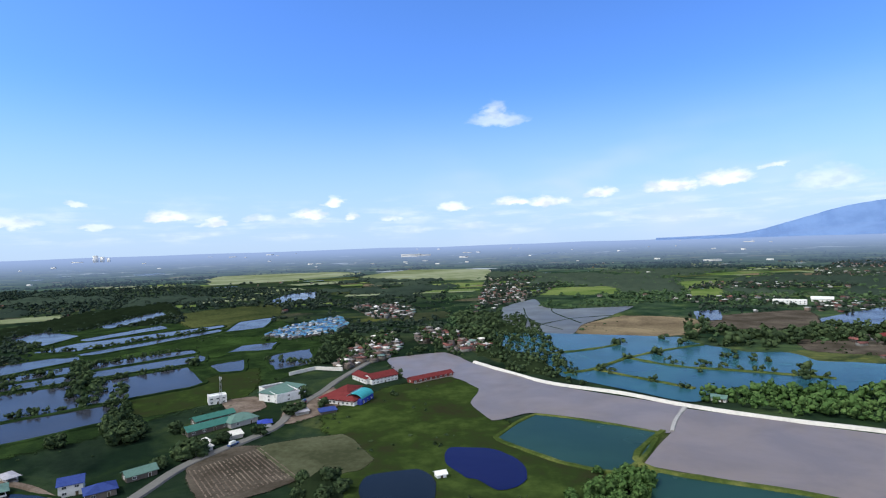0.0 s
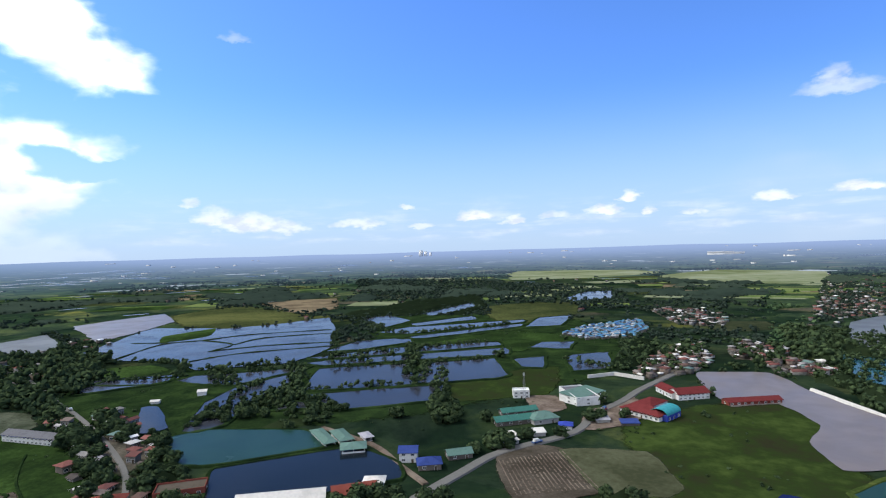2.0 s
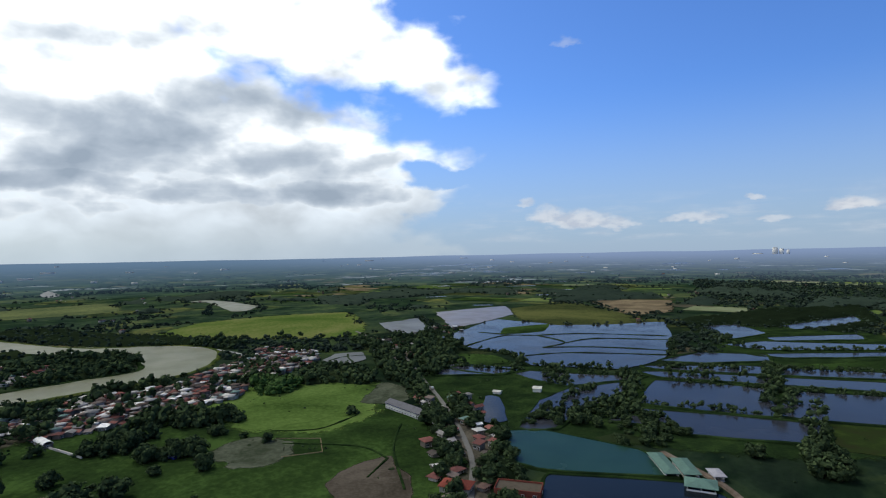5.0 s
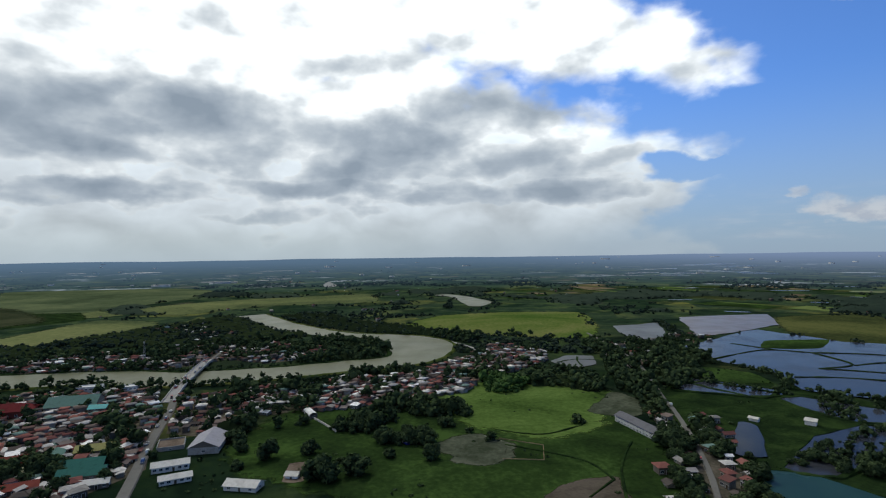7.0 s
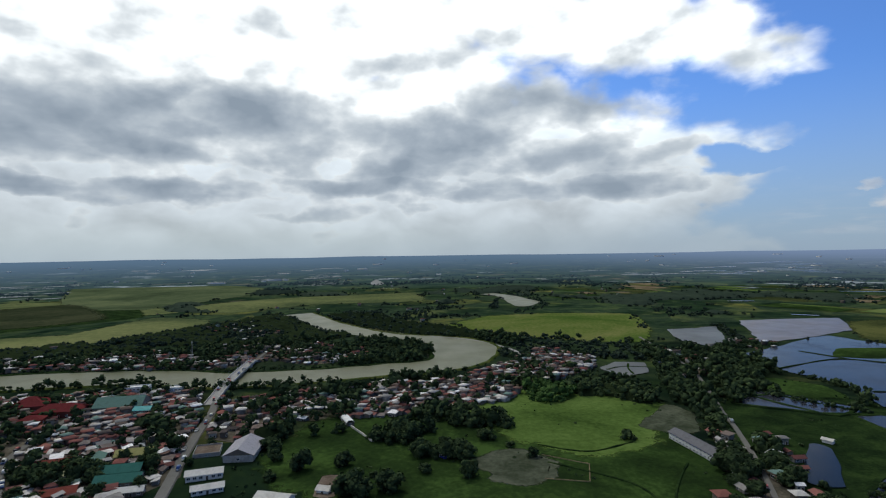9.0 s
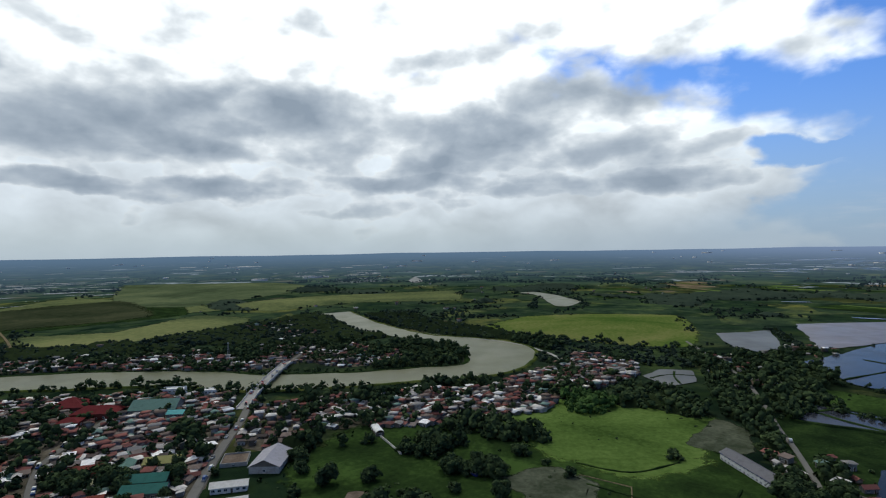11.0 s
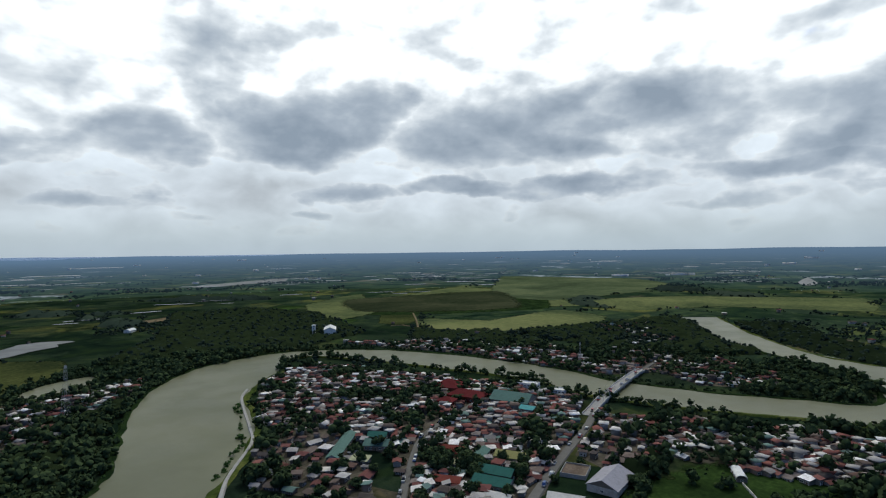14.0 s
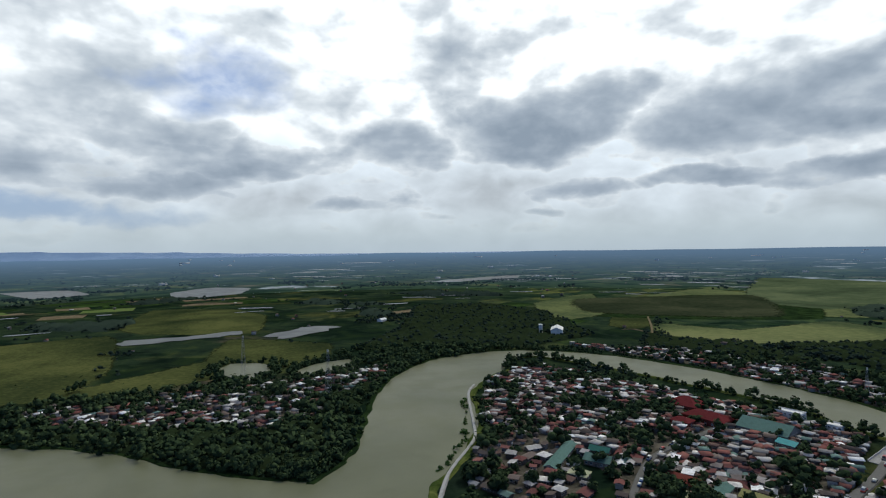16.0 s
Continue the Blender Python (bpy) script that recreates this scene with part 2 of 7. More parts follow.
def wet(name, colour, second, rough=0.07, ripple=0.05, spec=0.5, broad=0.012):
    m, nt, b = material(name, rough)
    p = place(nt)
    a = fbm(nt, p, broad, 4.0, 0.6, 0.6)
    nt.links.new(mix(nt, smooth(nt, a, 0.35, 0.65), colour, second), b.inputs["Base Color"])
    nt.links.new(smooth(nt, fbm(nt, p, 0.03, 3.0), 0.35, 0.7, rough, rough + 0.10), b.inputs["Roughness"])
    b.inputs["IOR"].default_value = 1.33
    b.inputs["Specular IOR Level"].default_value = spec
    relief(nt, b, fbm(nt, p, 0.9, 3.0, 0.6), ripple, 0.15)
    return m


def palette(name, colours, rough=0.6, metal=0.0, stain=(0.12, 0.07, 0.05), much=0.35, grain=0.35):
    """Paint or sheet metal whose colour is drawn for each piece, with rust or dirt in patches."""
    m, nt, b = material(name, rough, metal)
    p = place(nt)
    n = len(colours)
    r = chance(nt)
    col = ramp(nt, r, [(i / n, c) for i, c in enumerate(colours)], True)
    a = fbm(nt, p, grain, 5.0, 0.65, 0.5)
    dirty = calc(nt, "MULTIPLY", smooth(nt, a, 0.47, 0.68), much)
    col = mix(nt, dirty, col, stain)
    wear = fbm(nt, p, grain * 6, 3.0)
    col = mix(nt, smooth(nt, wear, 0.3, 0.8, 0.0, 0.25), col, tuple(0.6 * s for s in stain))
    nt.links.new(col, b.inputs["Base Color"])
    b.inputs["Specular IOR Level"].default_value = 0.0 if rough >= 0.7 else 0.25
    relief(nt, b, wear, 0.3, 0.05)
    return m


def solid(name, colour, rough=0.7, metal=0.0, stain=None, grain=0.4, much=0.35):
    return palette(name, [colour, tuple(c * 0.93 for c in colour)], rough, metal, stain or tuple(c * 0.45 for c in colour), much, grain)


def leafy(name, dark, mid, pale):
    m, nt, b = material(name, 0.6)
    p = place(nt)
    a = fbm(nt, p, 0.035, 3.0)
    g = fbm(nt, p, 0.7, 4.0, 0.7)
    t = calc(nt, "ADD", calc(nt, "MULTIPLY", chance(nt), 0.34), calc(nt, "ADD", calc(nt, "MULTIPLY", a, 0.36), calc(nt, "MULTIPLY", g, 0.3)))
    nt.links.new(ramp(nt, t, [(0.0, dark), (0.3, dark), (0.5, mid), (0.8, pale), (1.0, pale)]), b.inputs["Base Color"])
    b.inputs["Specular IOR Level"].default_value = 0.0
    relief(nt, b, g, 0.5, 0.4)
    return m


def patchwork(nt, q):
    """Paddies, crops, scrub and tree belts over the plain, by the place q on it."""
    vor = node(nt, "ShaderNodeTexVoronoi", {"Vector": vcalc(nt, "MULTIPLY", q, (0.0085, 0.0125, 0.0)), "Scale": 1.0})
    pick = node(nt, "ShaderNodeSeparateColor", {0: vor.outputs["Color"]}).outputs[0]
    cell = ramp(nt, pick, [(0.0, (0.032, 0.052, 0.019)), (0.22, (0.046, 0.074, 0.022)), (0.42, (0.075, 0.095, 0.028)), (0.58, (0.034, 0.054, 0.021)),
                           (0.72, (0.105, 0.115, 0.026)), (0.84, (0.022, 0.042, 0.014)), (0.94, (0.13, 0.11, 0.05))], True)
    blot = fbm(nt, q, 0.0045, 6.0, 0.62, 0.5)
    col = mix(nt, smooth(nt, blot, 0.40, 0.58), cell, (0.036, 0.058, 0.021))
    belt = fbm(nt, vcalc(nt, "ADD", q, (900, 300, 0)), 0.0085, 6.0, 0.6, 0.4)
    return mix(nt, smooth(nt, belt, 0.49, 0.56, 0.0, 0.85), col, (0.012, 0.026, 0.010))


def near_land(name):
    m, nt, b = material(name, 0.9)
    p = place(nt)
    col = patchwork(nt, p)
    tuft = fbm(nt, p, 0.25, 5.0, 0.7)
    col = mix(nt, smooth(nt, tuft, 0.4, 0.75, 0.0, 0.6), col, (0.016, 0.034, 0.010))
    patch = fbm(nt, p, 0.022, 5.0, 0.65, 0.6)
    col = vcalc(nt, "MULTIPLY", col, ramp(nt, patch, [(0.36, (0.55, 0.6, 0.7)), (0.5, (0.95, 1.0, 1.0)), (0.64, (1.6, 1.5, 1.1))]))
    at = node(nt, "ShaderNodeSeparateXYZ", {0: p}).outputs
    # eastern sun and far-western haze painted into the ground colour
    sunlit_east = smooth(nt, calc(nt, "ADD", at[0], calc(nt, "MULTIPLY", at[1], 0.35)), 100.0, 620.0)
    col = vcalc(nt, "MULTIPLY", col, mix(nt, sunlit_east, mix(nt, smooth(nt, at[0], -480.0, -1000.0), (0.58, 0.56, 0.86), (0.98, 0.93, 1.40)), (1.0, 0.98, 1.5)))
    nt.links.new(col, b.inputs["Base Color"])
    b.inputs["Specular IOR Level"].default_value = 0.0
    relief(nt, b, tuft, 0.7, 0.8)
    return m


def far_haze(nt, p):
    """How much haze to paint on a far place, and that haze's glow, bright in the north, dim in the west."""
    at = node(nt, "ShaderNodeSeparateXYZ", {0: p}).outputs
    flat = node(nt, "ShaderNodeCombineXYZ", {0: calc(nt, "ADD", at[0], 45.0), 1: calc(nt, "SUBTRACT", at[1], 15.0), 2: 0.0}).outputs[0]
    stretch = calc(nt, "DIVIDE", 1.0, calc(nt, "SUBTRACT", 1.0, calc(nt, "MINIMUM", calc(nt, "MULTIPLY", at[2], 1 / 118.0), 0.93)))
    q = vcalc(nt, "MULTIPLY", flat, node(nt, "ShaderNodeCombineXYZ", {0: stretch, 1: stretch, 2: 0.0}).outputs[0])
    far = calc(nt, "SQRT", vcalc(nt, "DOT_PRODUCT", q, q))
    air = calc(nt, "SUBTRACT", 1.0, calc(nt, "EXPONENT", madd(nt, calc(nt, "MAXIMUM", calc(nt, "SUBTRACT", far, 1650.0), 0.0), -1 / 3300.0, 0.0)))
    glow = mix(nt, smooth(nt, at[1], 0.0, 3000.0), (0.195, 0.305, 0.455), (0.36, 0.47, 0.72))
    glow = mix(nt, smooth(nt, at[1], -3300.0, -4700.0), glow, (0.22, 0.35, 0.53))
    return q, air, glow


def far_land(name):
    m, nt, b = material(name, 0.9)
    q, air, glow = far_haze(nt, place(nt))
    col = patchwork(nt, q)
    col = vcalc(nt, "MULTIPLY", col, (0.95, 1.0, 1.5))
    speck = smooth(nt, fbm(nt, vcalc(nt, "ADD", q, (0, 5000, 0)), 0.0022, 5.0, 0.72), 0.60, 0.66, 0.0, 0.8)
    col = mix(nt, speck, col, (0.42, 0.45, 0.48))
    # haze painted in: the land colour fades out and a glow emits instead
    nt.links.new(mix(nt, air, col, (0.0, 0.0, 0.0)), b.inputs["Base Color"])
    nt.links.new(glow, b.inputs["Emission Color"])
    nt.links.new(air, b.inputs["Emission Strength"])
    b.inputs["Specular IOR Level"].default_value = 0.0
    return m


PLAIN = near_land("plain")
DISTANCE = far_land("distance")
PASTURE = growth("pasture", (0.014, 0.023, 0.009), (0.025, 0.041, 0.013), (0.050, 0.078, 0.022), 0.018, 0.3)
MUDFLAT = growth("wet_mud", (0.040, 0.044, 0.030), (0.066, 0.066, 0.050), (0.105, 0.100, 0.080), 0.05, 0.4, 0.5)
BRIGHT = growth("young_rice", (0.062, 0.094, 0.024), (0.108, 0.135, 0.042), (0.165, 0.172, 0.066), 0.012, 0.25)
MEADOW = growth("rough_meadow", (0.026, 0.024, 0.013), (0.024, 0.034, 0.011), (0.050, 0.066, 0.018), 0.014, 0.12)
HALFRIPE = growth("half_ripe_rice", (0.050, 0.084, 0.018), (0.100, 0.120, 0.032), (0.175, 0.155, 0.062), 0.006, 0.2)
SUNPATCH = growth("sun_patch_grass", (0.042, 0.064, 0.017), (0.075, 0.107, 0.028), (0.115, 0.150, 0.044), 0.014, 0.3)
# OLIVE made paler and bluer: haze over western fields painted in
OLIVEFAR = growth("hazed_ripening_rice", (0.060, 0.070, 0.036), (0.115, 0.118, 0.055), (0.185, 0.172, 0.080), 0.005, 0.1)
OLIVE = growth("ripening_rice", (0.024, 0.029, 0.014), (0.052, 0.055, 0.022), (0.105, 0.098, 0.037), 0.006, 0.2)
# yellow-tan rice, lightened further to paint in distant haze
PALERICE = growth("haze_pale_rice", (0.24, 0.25, 0.11), (0.36, 0.36, 0.19), (0.48, 0.46, 0.29), 0.004, 0.02, tone=(0.46, 0.52, 0.54))
# lifted and blued so the far western haze is in the colour
SEDGE = growth("dull_rice", (0.052, 0.063, 0.036), (0.082, 0.093, 0.052), (0.125, 0.130, 0.072), 0.004, 0.05)
TAN = growth("stubble", (0.13, 0.105, 0.07), (0.21, 0.175, 0.115), (0.30, 0.25, 0.16), 0.02, 0.4, tone=(0.68, 0.64, 0.60))
FALLOW = growth("fallow", (0.022, 0.026, 0.015), (0.038, 0.040, 0.023), (0.060, 0.058, 0.034), 0.006, 0.1)
SOIL = growth("fallow_soil", (0.045, 0.044, 0.026), (0.068, 0.064, 0.040), (0.095, 0.088, 0.058), 0.03, 0.3)
EARTH = growth("bare_earth", (0.062, 0.056, 0.044), (0.094, 0.084, 0.068), (0.135, 0.120, 0.100), 0.04, 0.6, tone=(0.68, 0.64, 0.60))
DIRT = growth("town_earth", (0.060, 0.061, 0.048), (0.115, 0.108, 0.088), (0.20, 0.185, 0.155), 0.05, 0.5, tone=(0.68, 0.64, 0.60))
BUND = growth("bund_grass", (0.034, 0.048, 0.014), (0.062, 0.074, 0.021), (0.13, 0.125, 0.042), 0.05, 0.6)
DARKBUND = growth("dike_scrub", (0.010, 0.017, 0.008), (0.017, 0.028, 0.011), (0.031, 0.048, 0.016), 0.06, 0.6)
RIVER = wet("river_water", (0.109, 0.114, 0.066), (0.133, 0.136, 0.080), 0.34, 0.3, 0.13)
POND = wet("pond_water", (0.023, 0.026, 0.035), (0.034, 0.037, 0.045), 0.12, 0.05, 0.075)
LAGOON = wet("blue_lagoon_water", (0.016, 0.056, 0.078), (0.024, 0.078, 0.088), 0.14, 0.05, 0.08)
DEEP = wet("deep_pond_water", (0.008, 0.012, 0.016), (0.011, 0.015, 0.020), 0.12, 0.04, 0.10)
NAVY = wet("navy_pond_water", (0.006, 0.009, 0.048), (0.010, 0.013, 0.060), 0.16, 0.04, 0.05)
TEAL = wet("teal_pond_water", (0.013, 0.038, 0.032), (0.018, 0.048, 0.038), 0.2, 0.05, 0.06)
MUD = wet("flooded_mud", (0.134, 0.113, 0.106), (0.170, 0.142, 0.129), 0.3, 0.08, 0.2, 0.03)
PALE = wet("shallow_water", (0.085, 0.09, 0.092), (0.125, 0.13, 0.122), 0.38, 0.15, 0.10)
GLINT = wet("bright_floodwater", (0.085, 0.10, 0.115), (0.12, 0.135, 0.145), 0.22, 0.0, 0.22)
ROAD = solid("worn_road", (0.15, 0.145, 0.135), 0.85, 0, (0.12, 0.11, 0.1), 0.15)
DIKE = solid("pale_concrete", (0.62, 0.59, 0.54), 0.85, 0, (0.3, 0.28, 0.25), 0.12)
CONCRETE = solid("grey_concrete", (0.36, 0.35, 0.33), 0.85, 0, (0.16, 0.15, 0.14), 0.2)
YARD = growth("packed_yard", (0.13, 0.105, 0.085), (0.2, 0.165, 0.14), (0.28, 0.24, 0.2), 0.08, 0.6, tone=(0.68, 0.64, 0.60))
FOLIAGE = leafy("foliage", (0.021, 0.033, 0.018), (0.038, 0.058, 0.027), (0.072, 0.099, 0.041))
# duller, bluer foliage copy for distant trees, with haze in its colour
HAZEDLEAF = leafy("hazed_foliage", (0.019, 0.029, 0.023), (0.029, 0.043, 0.031), (0.047, 0.064, 0.042))
# far trees get painted haze too: emission over fading leaf colour
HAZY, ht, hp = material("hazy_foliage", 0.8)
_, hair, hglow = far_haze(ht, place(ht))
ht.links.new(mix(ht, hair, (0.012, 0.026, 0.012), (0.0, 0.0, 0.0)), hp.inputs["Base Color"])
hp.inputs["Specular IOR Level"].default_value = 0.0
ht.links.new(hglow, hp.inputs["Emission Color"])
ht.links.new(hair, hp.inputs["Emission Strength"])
# lighter foliage copy: eastern sunlight and haze painted into the leaves
SUNLEAF = leafy("sunlit_hazed_foliage", (0.030, 0.055, 0.028), (0.050, 0.085, 0.038), (0.085, 0.125, 0.055))
# foliage darkened so that shade beneath the crowns is in its colour
UNDERSHADE = leafy("undergrowth", (0.007, 0.012, 0.006), (0.012, 0.019, 0.009), (0.023, 0.034, 0.014))
SPRING = leafy("light_foliage", (0.030, 0.060, 0.018), (0.055, 0.100, 0.03), (0.095, 0.145, 0.048))
BARK = solid("bark", (0.09, 0.07, 0.05), 0.9)
ROOFS = palette("house_roofing", [(0.155, 0.066, 0.060), (0.34, 0.32, 0.31), (0.125, 0.080, 0.068), (0.68, 0.64, 0.59), (0.070, 0.062, 0.058), (0.175, 0.070, 0.062), (0.23, 0.22, 0.21), (0.145, 0.062, 0.056),
                                  (0.48, 0.46, 0.44), (0.115, 0.090, 0.078), (0.86, 0.84, 0.82), (0.20, 0.082, 0.070), (0.095, 0.080, 0.073), (0.40, 0.38, 0.36), (0.135, 0.060, 0.054), (0.13, 0.20, 0.18),
                                  (0.17, 0.135, 0.118), (0.62, 0.59, 0.56), (0.23, 0.100, 0.085), (0.20, 0.17, 0.155)], 0.7, 0.0, (0.090, 0.064, 0.054))
WALLS = palette("house_walls", [(0.23, 0.21, 0.18), (0.13, 0.12, 0.105), (0.42, 0.40, 0.37), (0.17, 0.145, 0.12), (0.32, 0.31, 0.28), (0.12, 0.105, 0.09), (0.22, 0.22, 0.205), (0.25, 0.19, 0.15)], 0.85, 0, (0.06, 0.05, 0.045))
GLASS, gnt, gb = material("window_glass", 0.12)
nz = fbm(gnt, place(gnt), 0.3, 2.0)
gnt.links.new(ramp(gnt, nz, [(0.0, (0.015, 0.02, 0.025)), (1.0, (0.05, 0.06, 0.07))]), gb.inputs["Base Color"])
WHITE = solid("white_wall", (0.72, 0.71, 0.68), 0.75, 0, (0.38, 0.36, 0.33), 0.25)
RED = solid("red_roofing", (0.145, 0.032, 0.032), 0.75, 0.0)
RUST = solid("rust_red_roofing", (0.21, 0.062, 0.046), 0.75, 0.0)
GREEN = solid("green_roofing", (0.05, 0.145, 0.12), 0.75, 0.0)
PALEGREEN = solid("pale_green_roofing", (0.115, 0.19, 0.162), 0.75, 0.0)
TEALROOF = solid("teal_roofing", (0.05, 0.30, 0.30), 0.45, 0.1)
BLUE = solid("blue_roofing", (0.04, 0.062, 0.2), 0.75, 0.0)
BLUEWALL = solid("deep_blue_wall", (0.03, 0.05, 0.3), 0.6)
SLATE = solid("grey_roofing", (0.33, 0.32, 0.35), 0.75, 0.0)
LEAD = solid("dark_grey_roofing", (0.15, 0.148, 0.16), 0.75, 0.0)
YELLOW = solid("olive_yellow_roofing", (0.29, 0.275, 0.115), 0.7, 0.0)
CREAM = solid("cream_roofing", (0.42, 0.42, 0.27), 0.75, 0.0)
TARPS = palette("stall_tarpaulins", [(0.03, 0.12, 0.27), (0.05, 0.17, 0.29), (0.24, 0.25, 0.26), (0.025, 0.09, 0.22), (0.08, 0.21, 0.30), (0.36, 0.36, 0.35), (0.04, 0.15, 0.25), (0.10, 0.10, 0.11)], 0.6, 0, (0.15, 0.2, 0.25))
STEEL = solid("galvanised_steel", (0.4, 0.4, 0.42), 0.45, 0.6)
CARS = palette("car_paint", [(0.6, 0.6, 0.6), (0.08, 0.08, 0.09), (0.4, 0.05, 0.04), (0.3, 0.32, 0.35), (0.05, 0.1, 0.25), (0.7, 0.68, 0.6)], 0.3, 0.2, (0.1, 0.1, 0.1), 0.1)
TYRE = solid("tyre_rubber", (0.02, 0.02, 0.02), 0.9)


# ---- shapes ----
rng = random.Random(7)


class Shape:
    """Corners, faces and each face's material slot."""

    def __init__(self):
        self.v, self.f, self.s = [], [], []

    def add(self, verts, faces, slot=0):
        k = len(self.v)
        self.v += [tuple(p) for p in verts]
        self.f += [tuple(i + k for i in q) for q in faces]
        self.s += [slot] * len(faces)
        return self

    def box(self, x, y, z, sx, sy, sz, slot=0, turned=0.0):
        """A box with its base's centre at x, y, z."""
        c, s = math.cos(turned), math.sin(turned)
        pts = []
        for k in (0, sz):
            for a, b in ((-1, -1), (1, -1), (1, 1), (-1, 1)):
                u, w = a * sx / 2, b * sy / 2
                pts.append((x + c * u - s * w, y + s * u + c * w, z + k))
        return self.add(pts, [(3, 2, 1, 0), (4, 5, 6, 7), (0, 1, 5, 4), (1, 2, 6, 5), (2, 3, 7, 6), (3, 0, 4, 7)], slot)

    def gable(self, w, d, z, rise, over=0.5, thick=0.14, slot=0):
        """Two sloping slabs that meet at a ridge along x."""
        hw, hd = w / 2 + over, d / 2 + over
        e = z - rise * over / (d / 2)
        pts = []
        for x in (-hw, hw):
            for k in (0, thick):
                pts += [(x, -hd, e + k), (x, 0, z + rise + k), (x, hd, e + k)]
        return self.add(pts, [(3, 4, 10, 9), (4, 5, 11, 10), (0, 6, 7, 1), (1, 7, 8, 2), (0, 3, 9, 6), (2, 8, 11, 5), (0, 1, 4, 3), (1, 2, 5, 4), (6, 9, 10, 7), (7, 10, 11, 8)], slot)

    def hip(self, w, d, z, rise, over=0.6, thick=0.14, slot=0):
        hw, hd = w / 2 + over, d / 2 + over
        r = max(hw - hd, 0.02)
        pts = [(-hw, -hd, z), (hw, -hd, z), (hw, hd, z), (-hw, hd, z), (-hw, -hd, z + thick), (hw, -hd, z + thick), (hw, hd, z + thick), (-hw, hd, z + thick), (-r, 0, z + rise), (r, 0, z + rise)]
        return self.add(pts, [(3, 2, 1, 0), (0, 1, 5, 4), (1, 2, 6, 5), (2, 3, 7, 6), (3, 0, 4, 7), (4, 5, 9, 8), (5, 6, 9), (6, 7, 8, 9), (7, 4, 8)], slot)

    def barrel(self, w, d, z, rise, thick=0.2, n=10, slot=0):
        """An arched roof whose axis lies along x."""
        pts = []
        for x in (-w / 2, w / 2):
            for k in (0, thick):
                for i in range(n + 1):
                    a = math.pi * i / n
                    pts.append((x, -math.cos(a) * (d / 2 + k), z + math.sin(a) * (rise + k)))
        m = n + 1
        fs = []
        for i in range(n):
            fs += [(m + i, m + i + 1, 3 * m + i + 1, 3 * m + i), (i + 1, i, 2 * m + i, 2 * m + i + 1), (i, i + 1, m + i + 1, m + i), (2 * m + i + 1, 2 * m + i, 3 * m + i, 3 * m + i + 1)]
        return self.add(pts, fs, slot)

    def tube(self, a, b, r0, r1, n=7, slot=0):
        a, b = Vector(a), Vector(b)
        q = (b - a).to_track_quat("Z", "Y")
        pts = [p + q @ Vector((r * math.cos(2 * math.pi * i / n), r * math.sin(2 * math.pi * i / n), 0)) for p, r in ((a, r0), (b, r1)) for i in range(n)]
        fs = [(i, (i + 1) % n, n + (i + 1) % n, n + i) for i in range(n)] + [tuple(range(n - 1, -1, -1)), tuple(range(n, 2 * n))]
        return self.add(pts, fs, slot)

    def mesh(self, name, *mats):
        me = bpy.data.meshes.new(name)
        me.from_pydata(self.v, [], self.f)
        for m in mats:
            me.materials.append(m)
        if len(mats) > 1:
            me.polygons.foreach_set("material_index", self.s)
        return me


def thing(name, label, category, x, y, turned=0.0, z=0.0, group=""):
    ob = new(name)
    ob.matrix_world = pose(x, y, z, 0, 0, turned)
    return tagged(ob, label, category, group)


def part(name, data, mat, parent, label="", at=None):
    if isinstance(data, Shape):
        data = data.mesh(name, *(mat if isinstance(mat, tuple) else (mat,)))
    ob = new(name, data)
    ob.parent = parent
    if at is not None:
        ob.matrix_basis = at
    return tagged(ob, label) if label else ob


def bulk(name, verts, tris, mats, slots, label, category):
    """One large joined mesh for what nobody would count."""
    me = bpy.data.meshes.new(name)
    me.vertices.add(len(verts))
    me.vertices.foreach_set("co", np.asarray(verts, np.float32).ravel())
    me.loops.add(tris.size)
    me.loops.foreach_set("vertex_index", np.asarray(tris, np.int32).ravel())
    me.polygons.add(len(tris))
    me.polygons.foreach_set("loop_start", np.arange(0, tris.size, 3, dtype=np.int32))
    for m in mats:
        me.materials.append(m)
    me.polygons.foreach_set("material_index", np.asarray(slots, np.int32))
    if category in ("trees", "scrub") and "canopy" not in name and name != "undergrowth":
        me.polygons.foreach_set("use_smooth", np.ones(len(tris), bool))
    me.update(calc_edges=True)
    me.validate()
    return tagged(new(name, me), label, category, kind="stuff")


def arrays(shape):
    tris, slots = [], []
    for q, s in zip(shape.f, shape.s):
        for i in range(1, len(q) - 1):
            tris.append((q[0], q[i], q[i + 1]))
            slots.append(s)
    return np.array(shape.v, np.float32), np.array(tris, np.int32), np.array(slots, np.int32)


def strew(name, kinds, spots, mats, label, category):
    """Joins copies of the kinds at spots of (x, y, z, turn in radians, scale, stretch, kind)."""
    vs, ts, ss, k = [], [], [], 0
    for x, y, z, a, sc, st, i in spots:
        v, t, s = kinds[i % len(kinds)]
        c, n = math.cos(a) * sc, math.sin(a) * sc
        w = np.empty_like(v)
        w[:, 0] = x + c * v[:, 0] - n * v[:, 1]
        w[:, 1] = y + n * v[:, 0] + c * v[:, 1]
        w[:, 2] = z + v[:, 2] * sc * st
        vs.append(w), ts.append(t + k), ss.append(s)
        k += len(v)
    return bulk(name, np.concatenate(vs), np.concatenate(ts), mats, np.concatenate(ss), label, category)


# ---- plan of what is taken ----
X0, Y0, CELL = -2500.0, -2300.0, 3.0
TAKEN = np.zeros((1150, 1530), bool)      # water, roads, buildings
SOWN = np.zeros((1150, 1530), bool)       # fields kept free of trees


